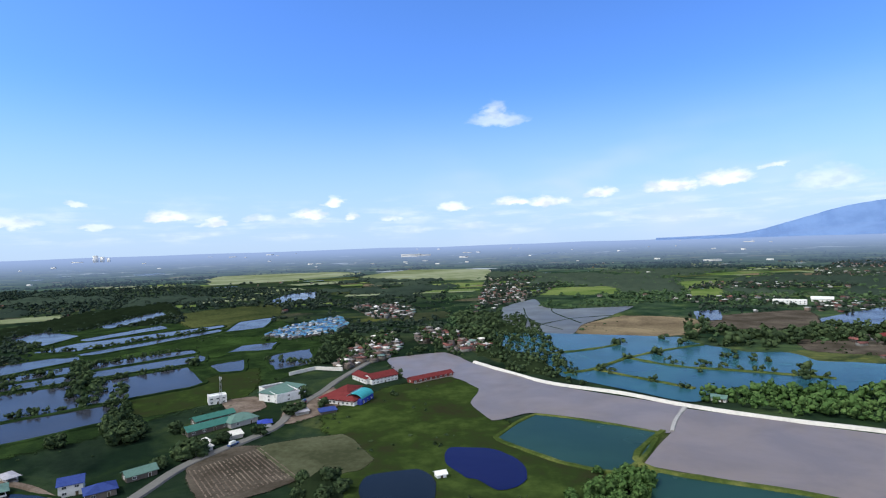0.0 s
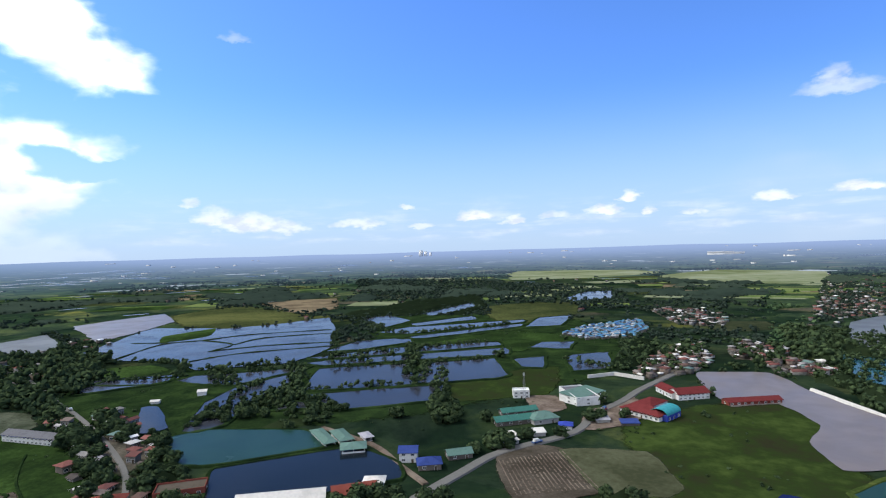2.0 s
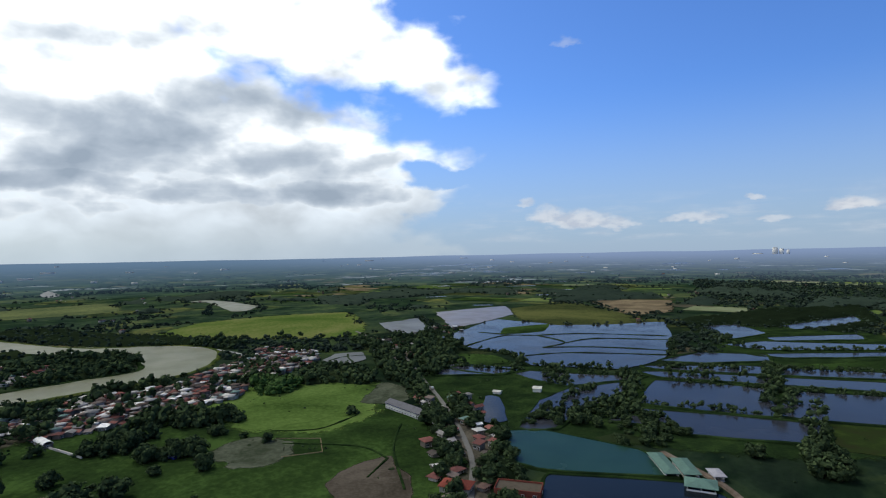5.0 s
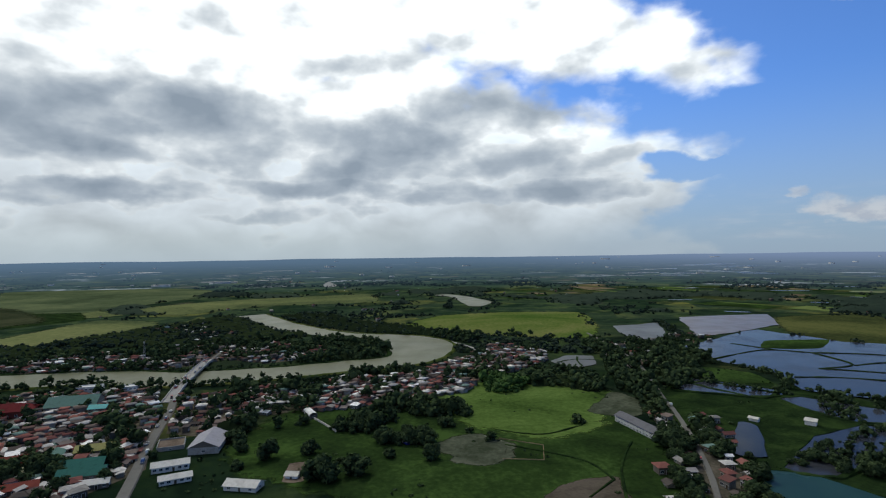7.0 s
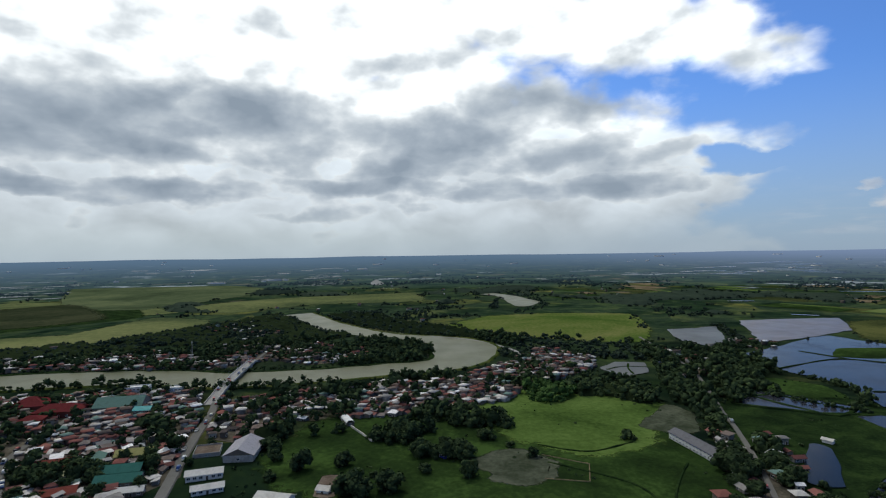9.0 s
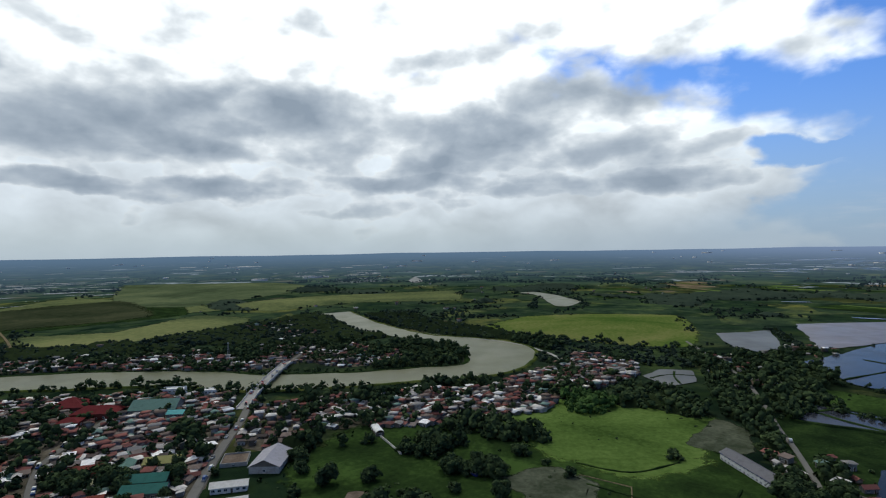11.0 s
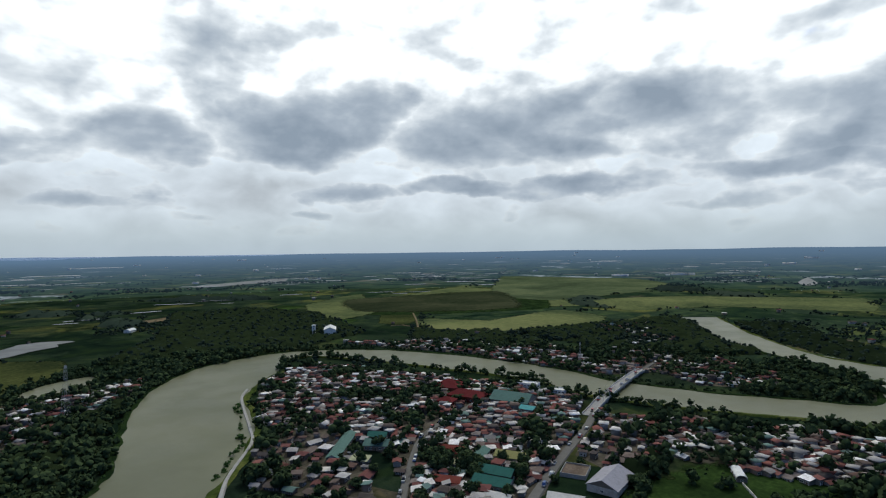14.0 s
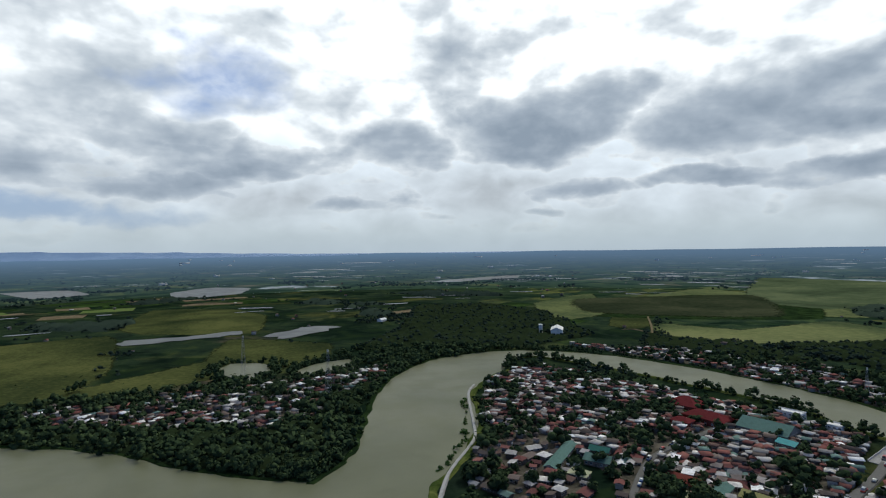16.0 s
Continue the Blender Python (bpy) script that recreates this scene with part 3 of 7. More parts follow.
def inside(pts, x, y):
    hit = np.zeros(np.shape(x), bool)
    for (ax, ay), (bx, by) in zip(pts, pts[1:] + pts[:1]):
        if ay != by:
            hit ^= ((ay > y) != (by > y)) & (x < (bx - ax) * (y - ay) / (by - ay) + ax)
    return hit


def claim(grid, pts):
    xs, ys = [p[0] for p in pts], [p[1] for p in pts]
    a, b = max(int((min(xs) - X0) / CELL), 0), min(int((max(xs) - X0) / CELL) + 2, grid.shape[0])
    c, d = max(int((min(ys) - Y0) / CELL), 0), min(int((max(ys) - Y0) / CELL) + 2, grid.shape[1])
    if a < b and c < d:
        i, j = np.mgrid[a:b, c:d]
        grid[a:b, c:d] |= inside(pts, X0 + CELL * (i + 0.5), Y0 + CELL * (j + 0.5))


def claim_line(grid, pts, wide):
    for (ax, ay), (bx, by) in zip(pts, pts[1:]):
        n = max(int(math.hypot(bx - ax, by - ay) / 2), 1)
        for k in range(n + 1):
            x, y = ax + (bx - ax) * k / n, ay + (by - ay) * k / n
            r = int(wide / 2 / CELL + 0.5)
            i, j = int((x - X0) / CELL), int((y - Y0) / CELL)
            grid[max(i - r, 0):i + r + 1, max(j - r, 0):j + r + 1] = True


def vacant(grid, x, y):
    i, j = int((x - X0) / CELL), int((y - Y0) / CELL)
    return not (0 <= i < grid.shape[0] and 0 <= j < grid.shape[1] and grid[i, j])


def flowing(pts, closed, per=6):
    """A smooth line through the points."""
    n, res = len(pts), []
    for i in range(n if closed else n - 1):
        p = [pts[(i + k) % n] if closed else pts[min(max(i + k, 0), n - 1)] for k in (-1, 0, 1, 2)]
        for s in range(per):
            t = s / per
            res.append(tuple(0.5 * (2 * p[1][c] + (p[2][c] - p[0][c]) * t + (2 * p[0][c] - 5 * p[1][c] + 4 * p[2][c] - p[3][c]) * t * t
                                    + (3 * p[1][c] - p[0][c] - 3 * p[2][c] + p[3][c]) * t ** 3) for c in (0, 1)))
    return res if closed else res + [tuple(pts[-1])]


def ragged(pts, wild, per=6, tight=0.55):
    """An outline between straight and smooth, with an uneven edge."""
    soft = flowing(pts, True, per)
    res, n = [], len(pts)
    for i, (x, y) in enumerate(soft):
        a, b, t = pts[i // per], pts[(i // per + 1) % n], (i % per) / per
        sx, sy = a[0] + (b[0] - a[0]) * t, a[1] + (b[1] - a[1]) * t
        x, y = sx + (x - sx) * (1 - tight), sy + (y - sy) * (1 - tight)
        j = noise.noise_vector(Vector((x * 0.06, y * 0.06, 3.0)))
        res.append((x + wild * j.x, y + wild * j.y))
    return res


def sheet(name, pts, z, mat, label, category, wild=2.0, tight=0.55, fringe=0.0):
    """A stretch of water or field lying on the plain."""
    line = ragged([tuple(map(float, p)) for p in pts], wild, 6, tight)
    bm = bmesh.new()
    if sum(a[0] * b[1] - b[0] * a[1] for a, b in zip(line, line[1:] + line[:1])) < 0:
        line.reverse()
    thin = bm.verts.layers.float.new("thin")
    inner = [bm.verts.new((x, y, z)) for x, y in line]
    f = bm.faces.new(inner)
    bmesh.ops.triangulate(bm, faces=[f])
    if fringe:          # growth thins out over its edge
        n, outer = len(line), []
        for i, (x, y) in enumerate(line):
            a, b = line[i - 2], line[(i + 2) % n]
            d = math.hypot(b[0] - a[0], b[1] - a[1]) or 1.0
            v = bm.verts.new((x + (b[1] - a[1]) / d * fringe, y - (b[0] - a[0]) / d * fringe, z - 0.002))
            v[thin] = 1.0
            outer.append(v)
        for i in range(n):
            bm.faces.new((inner[i], outer[i], outer[(i + 1) % n], inner[(i + 1) % n]))
    bm.normal_update()
    bmesh.ops.reverse_faces(bm, faces=[q for q in bm.faces if q.normal.z < 0])
    bm.normal_update()
    me = bpy.data.meshes.new(name)
    bm.to_mesh(me)
    bm.free()
    me.materials.append(mat)
    return tagged(new(name, me), label, category, kind="structure"), line


def ribbon(pts, wide, high, foot=0.0, base=-0.3, uneven=0.0):
    """A ridge with a flat top along a line: road, bund or wall."""
    sh, n = Shape(), len(pts)
    ring = []
    for i, (x, y) in enumerate(pts):
        a, b = pts[max(i - 1, 0)], pts[min(i + 1, n - 1)]
        d = math.hypot(b[0] - a[0], b[1] - a[1]) or 1.0
        nx, ny = -(b[1] - a[1]) / d, (b[0] - a[0]) / d
        w = wide / 2 * (1 + uneven * noise.noise(Vector((x * 0.15, y * 0.15, 0))))
        h = high * (1 + uneven * noise.noise(Vector((x * 0.2, y * 0.2, 9))))
        for o, z in ((-w - foot, base), (-w, h), (w, h), (w + foot, base)):
            ring.append((x + nx * o, y + ny * o, z))
    fs = []
    for i in range(n - 1):
        k = 4 * i
        fs += [(k + j, k + 4 + j, k + 5 + j, k + 1 + j) for j in range(3)]
    fs += [(0, 1, 2, 3), (4 * n - 1, 4 * n - 2, 4 * n - 3, 4 * n - 4)]
    return sh.add(ring, [tuple(reversed(q)) for q in fs])


def way_along(name, pts, wide, high, mat, label, category, foot=0.6, uneven=0.0, kind="structure", smoothly=True):
    line = flowing(pts, False, 6) if smoothly else pts
    claim_line(TAKEN, line, wide + 2)
    return tagged(new(name, ribbon(line, wide, high + 0.5, foot, uneven=uneven).mesh(name, mat)), label, category, kind=kind)


# ---- the plain, the hazy distance and the hills ----
def rise(r):
    t = min(max((r - 2300.0) / 2500.0, 0.0), 1.0)
    return 95.0 * t * t * (2 - t) 


def disc(name, radii, mat, label, category, n=144):
    sh, pts, fs = Shape(), [], []
    for r in radii:
        for i in range(n):
            a = 2 * math.pi * i / n
            z = rise(r) + (noise.noise(Vector((math.cos(a) * 9, math.sin(a) * 9, r * 0.002))) * 7 if r > 3000 else 0)
            pts.append((-45 + r * math.cos(a), 15 + r * math.sin(a), z))
    for k in range(len(radii) - 1):
        for i in range(n):
            j = (i + 1) % n
            fs.append((k * n + i, (k + 1) * n + i, (k + 1) * n + j, k * n + j))
    if radii[0] < 50:
        fs.append(tuple(range(n)))
    return tagged(new(name, sh.add(pts, fs).mesh(name, mat)), label, category, kind="structure")


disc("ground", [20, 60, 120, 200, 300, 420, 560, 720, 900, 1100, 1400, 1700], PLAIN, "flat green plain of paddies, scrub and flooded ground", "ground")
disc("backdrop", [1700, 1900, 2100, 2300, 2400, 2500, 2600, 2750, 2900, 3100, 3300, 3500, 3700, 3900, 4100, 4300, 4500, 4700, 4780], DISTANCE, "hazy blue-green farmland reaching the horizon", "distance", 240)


def hills(name, az0, az1, peak_az, top, reach, mat, label, rough=6.0):
    """A far mountain's slope, seen end on, rising over the horizon."""
    sh, pts, n = Shape(), [], 90
    for i in range(n + 1):
        az = az0 + (az1 - az0) * i / n
        u = abs(az - peak_az) / reach
        u = max(1 - u, 0.0)
        h = top * u * u * (3 - 2 * u) + 0.2 * top * max(1 - abs(az - peak_az) / (2.6 * reach), 0.0) ** 1.3 + rough * (noise.noise(Vector((az * 0.35, 0, 2))) + 0.5 * noise.noise(Vector((az * 1.3, 0, 5)))) * min(1, 3 * u)
        a = radians(az)
        for r, z in ((4450, 60), (4650, 88 + 0.35 * max(h, 0)), (4760, 92 + max(h, 0)), (4800, 40)):
            pts.append((-45 - r * math.sin(a), 15 + r * math.cos(a), z))
    fs = [(4 * i + j, 4 * i + j + 1, 4 * i + 5 + j, 4 * i + 4 + j) for i in range(n) for j in range(3)]
    return tagged(new(name, sh.add(pts, fs).mesh(name, mat)), label, "mountain", kind="structure")


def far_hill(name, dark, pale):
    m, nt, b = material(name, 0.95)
    # aerial haze put into the blue colour, which also glows as emission
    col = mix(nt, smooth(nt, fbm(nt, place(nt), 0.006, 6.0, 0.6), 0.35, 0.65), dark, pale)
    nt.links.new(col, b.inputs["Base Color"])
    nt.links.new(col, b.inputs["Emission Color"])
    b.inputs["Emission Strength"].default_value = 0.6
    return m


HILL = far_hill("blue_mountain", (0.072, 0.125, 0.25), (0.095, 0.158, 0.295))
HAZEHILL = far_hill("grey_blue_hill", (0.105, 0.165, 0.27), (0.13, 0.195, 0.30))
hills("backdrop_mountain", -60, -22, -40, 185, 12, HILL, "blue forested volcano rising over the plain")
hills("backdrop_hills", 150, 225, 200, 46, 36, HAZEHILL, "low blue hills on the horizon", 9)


# ---- water, fields, roads ----
POOL = [0.0]


def water(name, pts, mat, label, z=0.12, wild=2.0, tight=0.55, bund=None, wide=2.4):
    POOL[0] += 0.005
    z += 0.45 + POOL[0]
    ob, line = sheet(name, pts, z, mat, label, "water", wild, tight)
    claim(TAKEN, line)
    if bund:
        rim = ribbon(line + line[:1], wide, 1.0, 0.9, uneven=0.5)
        tagged(new("bund", rim.mesh("bund", bund)), "grassy earth bund round a pond", "bund", kind="structure")
    return ob


LAYER = [0.0]


def field(pts, mat, label, z=0.06, wild=3.5, fringe=None):
    LAYER[0] += 0.008
    z += LAYER[0]
    wide = math.sqrt((max(p[0] for p in pts) - min(p[0] for p in pts)) * (max(p[1] for p in pts) - min(p[1] for p in pts)))
    ob, line = sheet("field", pts, z, mat, label, "field", wild, 0.7, fringe or min(22.0, 0.09 * wide))
    claim(SOWN, line)
    return ob


# the river: middle line and width, from far upstream to past the camera's side
RIVER_LINE = [(-1010, -300, 70), (-962, -262, 52), (-840, -186, 54), (-746, -96, 44), (-694, -8, 70), (-640, 14, 76), (-566, 2, 54), (-534, -66, 52), (-514, -112, 54), (-502, -164, 58),
              (-497, -199, 56), (-508, -262, 54), (-492, -357, 68), (-463, -454, 58), (-415, -518, 36), (-367, -524, 54), (-317, -494, 96), (-269, -448, 88), (-237, -396, 82), (-214, -332, 84),
              (-181, -272, 64), (-166, -254, 62), (-136, -226, 72), (-90, -239, 84), (-42, -275, 82), (6, -326, 78), (47, -361, 60), (105, -400, 52), (300, -520, 60)]


def river():
    mid = flowing([(x, y) for x, y, _ in RIVER_LINE], False, 8)
    banks = [[], []]
    for i, (x, y) in enumerate(mid):
        k, t = min(i // 8, len(RIVER_LINE) - 2), (i % 8) / 8 if i < len(mid) - 1 else 1.0
        w = RIVER_LINE[k][2] * (1 - t) + RIVER_LINE[k + 1][2] * t
        a, b = mid[max(i - 2, 0)], mid[min(i + 2, len(mid) - 1)]
        d = math.hypot(b[0] - a[0], b[1] - a[1])
        nx, ny = -(b[1] - a[1]) / d, (b[0] - a[0]) / d
        for s, bank in ((-1, banks[0]), (1, banks[1])):
            j = noise.noise(Vector((x * 0.05, y * 0.05, s))) * 3
            bank.append((x + s * nx * (w / 2 + j), y + s * ny * (w / 2 + j)))
    half = [0.5 * math.hypot(p[0] - q[0], p[1] - q[1]) for p, q in zip(*banks)]
    n = len(mid)
    shore = []
    for bank in banks:          # no folds on the inside of a bend
        kept = []
        for i, p in enumerate(bank):
            near = range(max(i - 16, 0), min(i + 17, n))
            clear = all(math.hypot(p[0] - mid[k][0], p[1] - mid[k][1]) > half[k] - 5 for k in near)
            u, v = mid[max(i - 1, 0)], mid[min(i + 1, n - 1)]
            onward = not kept or (p[0] - kept[-1][0]) * (v[0] - u[0]) + (p[1] - kept[-1][1]) * (v[1] - u[1]) > 0
            kept.append(p if clear and onward or not kept else kept[-1])
        shore.append(kept)
    sh = Shape()
    quads = [(i, i + 1, n + i + 1, n + i) for i in range(n - 1)]
    sh.add([(x, y, 0.60) for x, y in shore[0] + shore[1]], quads)
    me = sh.mesh("river", RIVER)
    me.validate()
    tagged(new("river", me), "broad muddy olive-green river winding past the town", "river", kind="structure")
    shore = [[p for i, p in enumerate(line) if not i or p != line[i - 1]] for line in shore]
    for i in range(n - 1):
        claim(TAKEN, [banks[0][i], banks[0][i + 1], banks[1][i + 1], banks[1][i]])
    return banks, shore


BANKS, SHORE = river()
for k, bank in enumerate(SHORE):
    tagged(new("riverbank", ribbon(bank, 3.0, 1.0, 2.0, uneven=0.6).mesh("riverbank", BUND if k else DARKBUND)), "overgrown earth bank along the river", "bank", kind="structure")

# flooded fields and teal ponds behind the white dike
water("water_1", [(-47, 444), (0, 460), (21, 412), (65, 343), (125, 289), (104, 253), (96, 252), (44, 288), (22, 278), (13, 309), (20, 339), (3, 374), (-21, 358), (-40, 402)], MUD, "flooded grey-brown paddy below the dike", 0.10)
water("water_2", [(125, 286), (187, 243), (228, 218), (187, 163), (140, 175), (122, 188), (77, 216), (104, 253)], MUD, "flooded grey-brown paddy below the dike", 0.10, 0.6, 0.9)
water("water_3", [(46, 285), (96, 252), (76, 218), (64, 209), (47, 220), (33, 235), (22, 253)], TEAL, "deep teal fish pond with grassy banks", 0.14, 1.0, 0.6, BUND, 1.8)
water("water_4", [(80, 209), (121, 187), (140, 175), (124, 157), (83, 160), (66, 182)], TEAL, "deep teal fish pond with grassy banks", 0.14, 1.0, 0.7, BUND, 1.8)
water("water_5", [(-1, 241), (16, 240), (26, 229), (30, 207), (17, 197), (11, 208), (5, 211), (-2, 223)], NAVY, "dark blue pond in rough grass", 0.14, 3.0, 0.2)
water("water_6", [(-32, 214), (-13, 218), (-6, 205), (-8, 187), (-31, 189)], DEEP, "dark pond in rough grass", 0.14, 3.0, 0.2)
water("water_7", [(52, 554), (122, 533), (212, 495), (215, 460), (236, 420), (263, 415), (264, 384), (299, 369), (304, 344), (262, 297), (223, 311), (183, 316), (148, 310), (131, 299), (79, 363), (73, 414), (53, 463)], LAGOON, "wide blue fish ponds beyond the dike", 0.12, 4.0)
water("water_8", [(83, 777), (145, 881), (140, 760), (162, 733), (256, 739), (198, 652), (149, 592), (120, 523), (93, 553), (65, 612)], PALE, "shallow flooded paddies reflecting the sky", 0.10)
water("water_9", [(307, 667), (338, 670), (301, 591), (277, 597)], POND, "small pond among trees")
water("water_10", [(397, 576), (524, 646), (526, 566), (439, 473), (410, 506), (375, 521)], POND, "flooded fields among trees")
field([(166, 400), (195, 427), (222, 411), (225, 390), (208, 371), (168, 377)], PASTURE, "grassy island in the ponds", 0.3)
for line in ([(103, 381), (129, 346), (147, 323)], [(138, 414), (162, 381), (201, 359), (240, 335)], [(85, 440), (120, 452), (150, 470)], [(215, 455), (180, 440), (138, 414), (103, 381), (80, 372)]):
    way_along("bund", line, 2.6, 0.8, BUND, "grassy earth bund across the fish ponds", "bund", 1.0, 0.5)
for line in ([(105, 600), (150, 640), (200, 655)], [(120, 560), (100, 640), (110, 760)], [(150, 600), (140, 700), (150, 760)]):
    way_along("bund", line, 1.0, 0.5, DARKBUND, "low earth bund between paddies", "bund", 0.6, 0.5)
way_along("bund", [(104, 253), (112, 268), (125, 287)], 1.6, 0.6, CONCRETE, "narrow earth path between flooded paddies", "bund", 0.6, 0.4)
way_along("bund", [(100, 254), (76, 216), (122, 187), (141, 174), (170, 158)], 2.2, 0.8, BUND, "grassy yellow-green bund along the paddy", "bund", 1.2, 0.5)

# the northern fish ponds
def fish_pond(n, pts):
    mx, my = sum(p[0] for p in pts) / len(pts), sum(p[1] for p in pts) / len(pts)
    pts = [(mx + 1.19 * (x - mx), my + 1.19 * (y - my)) for x, y in pts]
    water("water_%d" % n, pts, POND, "dark blue fish pond between earth dikes", 0.12, 1.6, 0.8, DARKBUND, 2.6)


fish_pond(60, [(-281, 288), (-316, 339), (-264, 380), (-228, 327)])
fish_pond(61, [(-218, 336), (-246, 389), (-207, 426), (-176, 381), (-180, 368)])
fish_pond(62, [(-265, 263), (-265, 277), (-206, 327), (-188, 300), (-226, 260), (-243, 264)])
fish_pond(63, [(-341, 359), (-334, 374), (-230, 472), (-216, 446), (-269, 401), (-320, 358)])
fish_pond(64, [(-357, 382), (-320, 443), (-252, 502), (-238, 484), (-340, 382)])
fish_pond(65, [(-372, 409), (-379, 462), (-345, 496), (-327, 475), (-350, 426)])
fish_pond(66, [(-392, 531), (-383, 577), (-291, 671), (-282, 648), (-356, 536)])
fish_pond(67, [(-347, 504), (-276, 635), (-265, 617), (-317, 517)])
fish_pond(68, [(-402, 607), (-368, 691), (-347, 664), (-385, 593)])
fish_pond(69, [(-284, 195), (-318, 233), (-334, 269), (-327, 316), (-316, 312), (-300, 268), (-274, 211), (-276, 200)])
fish_pond(70, [(-264, 239), (-272, 262), (-260, 272), (-248, 253)])
fish_pond(71, [(-150, 458), (-147, 474), (-125, 492), (-110, 436), (-131, 418)])
fish_pond(72, [(-460, 232), (-422, 271), (-406, 266), (-408, 245), (-441, 227)])
fish_pond(73, [(-391, 264), (-394, 281), (-365, 307), (-340, 336), (-337, 308), (-341, 275), (-371, 265)])
fish_pond(74, [(-452, 714), (-458, 865), (-415, 800), (-425, 699)])
fish_pond(75, [(-252, 631), (-265, 708), (-236, 740), (-221, 654)])
fish_pond(76, [(-320, 1020), (-326, 1137), (-282, 1173), (-249, 1029), (-297, 967)])
fish_pond(77, [(-188, 436), (-170, 455), (-158, 417), (-173, 412)])
fish_pond(78, [(-499, 619), (-489, 665), (-430, 628), (-425, 565)])
fish_pond(79, [(-196, 496), (-195, 526), (-170, 538), (-164, 502)])
fish_pond(80, [(-435, 209), (-447, 237), (-427, 253), (-412, 263), (-403, 250), (-426, 208)])
water("water_30", [(-299, 174), (-348, 204), (-340, 211), (-293, 187)], DEEP, "narrow dark blue pond among trees", 0.12, 1.5)
water("water_31", [(-602, 286), (-643, 340), (-700, 409), (-722, 446), (-655, 470), (-618, 480), (-585, 538), (-563, 617), (-448, 502), (-414, 464), (-383, 421), (-369, 381), (-367, 349), (-387, 326), (-418, 292), (-472, 310), (-527, 291), (-576, 297)], POND, "wide flooded fields reflecting the sky", 0.10, 4.0, 0.7)
for line in ([(-537, 291), (-578, 364), (-559, 400), (-538, 456), (-472, 521)], [(-496, 394), (-501, 442), (-447, 503)], [(-486, 355), (-458, 403), (-406, 447)], [(-457, 313), (-446, 361), (-389, 428)], [(-622, 355), (-575, 378)], [(-559, 400), (-500, 395), (-486, 355)]):
    way_along("bund", line, 1.8, 0.7, DARKBUND, "dark scrubby dike between flooded fields", "bund", 0.8, 0.5)
sheet("field", [(-598, 372), (-636, 405), (-635, 475), (-581, 425), (-583, 383)], 0.75, PASTURE, "green tongue of land in the flood", "field", 3.0)
field([(-475, 242), (-506, 261), (-479, 289), (-442, 284), (-426, 271)], PASTURE, "green field between ponds")
water("water_32", [(-786, 281), (-794, 321), (-816, 355), (-735, 330), (-654, 300), (-659, 277), (-685, 266), (-735, 270)], PALE, "pale shallow pond beside the road", 0.10, 3.0, 0.9)
water("water_42", [(-872, 413), (-894, 569), (-767, 503), (-711, 418), (-679, 348), (-760, 375)], MUD, "grey-brown flooded field beyond the road", 0.08, 5.0, 0.8)
water("water_33", [(-541, 137), (-568, 157), (-565, 184), (-524, 175), (-509, 149)], PALE, "small pale ponds by the river", 0.10, 2.0, 0.8)
way_along("bund", [(-535, 142), (-548, 160), (-545, 180)], 1.6, 0.5, DARKBUND, "dark dike across the small ponds", "bund", 0.6, 0.5)
way_along("bund", [(-562, 168), (-540, 162), (-516, 160)], 1.6, 0.5, DARKBUND, "dark dike across the small ponds", "bund", 0.6, 0.5)
water("water_34", [(-278, 177), (-270, 195), (-221, 218), (-198, 213), (-188, 207), (-221, 163), (-236, 155), (-254, 159)], TEAL, "teal resort pond with a straight bank", 0.14, 0.8, 0.75, DARKBUND, 1.4)
water("water_35", [(-208, 149), (-218, 161), (-184, 205), (-168, 209), (-147, 203), (-137, 189), (-183, 130)], DEEP, "dark blue pond beside the pavilions", 0.14, 0.8, 0.75, DARKBUND, 1.4)
water("water_38", [(-1446, 38), (-1403, 73), (-1286, 88), (-1129, 104), (-1115, 122), (-1135, 138), (-1218, 164), (-1298, 142), (-1384, 122), (-1476, 76)], RIVER, "far reach of the river", 0.12)
water("water_39", [(-2024, -364), (-2368, -401), (-2016, -308), (-1915, -316)], PALE, "far pale pond", 0.12)
water("water_40", [(-75, -571), (-89, -609), (-123, -593), (-126, -541), (-104, -511)], RIVER, "olive-green pond among trees", 0.12)
water("water_41", [(-148, -537), (-175, -569), (-213, -577), (-209, -543), (-155, -502)], RIVER, "olive-green pond among trees", 0.12)
for i, pts in enumerate([[(56, -843), (-27, -845), (-97, -871), (-100, -832), (-29, -811), (42, -802)],
                         [(-135, -803), (-209, -875), (-249, -840), (-163, -761)], [(90, -1819), (-13, -2034), (-141, -1950), (-119, -1689), (39, -1574)],
                         [(-850, -1954), (-1290, -2166), (-1185, -1950), (-828, -1840)], [(619, -2149), (438, -2173), (316, -1911), (430, -1806)]]):
    water("water_%d" % (50 + i), pts, PALE, "pale flooded paddies far off", 0.15, 12.0)

field([(146, 580), (217, 647), (273, 607), (232, 517), (159, 509), (135, 537)], TAN, "tan stubble field")
field([(318, 621), (424, 645), (367, 541), (285, 506), (272, 544)], EARTH, "brown bare field")
field([(301, 466), (361, 446), (374, 418), (349, 390), (287, 418)], EARTH, "brown wet field")
field([(490, 1125), (573, 1138), (422, 830), (377, 827)], BRIGHT, "bright green rice field")
field([(-273, 1801), (-128, 2217), (159, 2042), (114, 1482), (-133, 1491)], PALERICE, "yellow-green rice field far off")
field([(-850, 1965), (-896, 2250), (-460, 2250), (-305, 2011), (-469, 1696), (-673, 1592)], PALERICE, "tan stubble fields far off")
field([(178, 1079), (332, 1085), (293, 930), (172, 954)], BRIGHT, "green rice field")
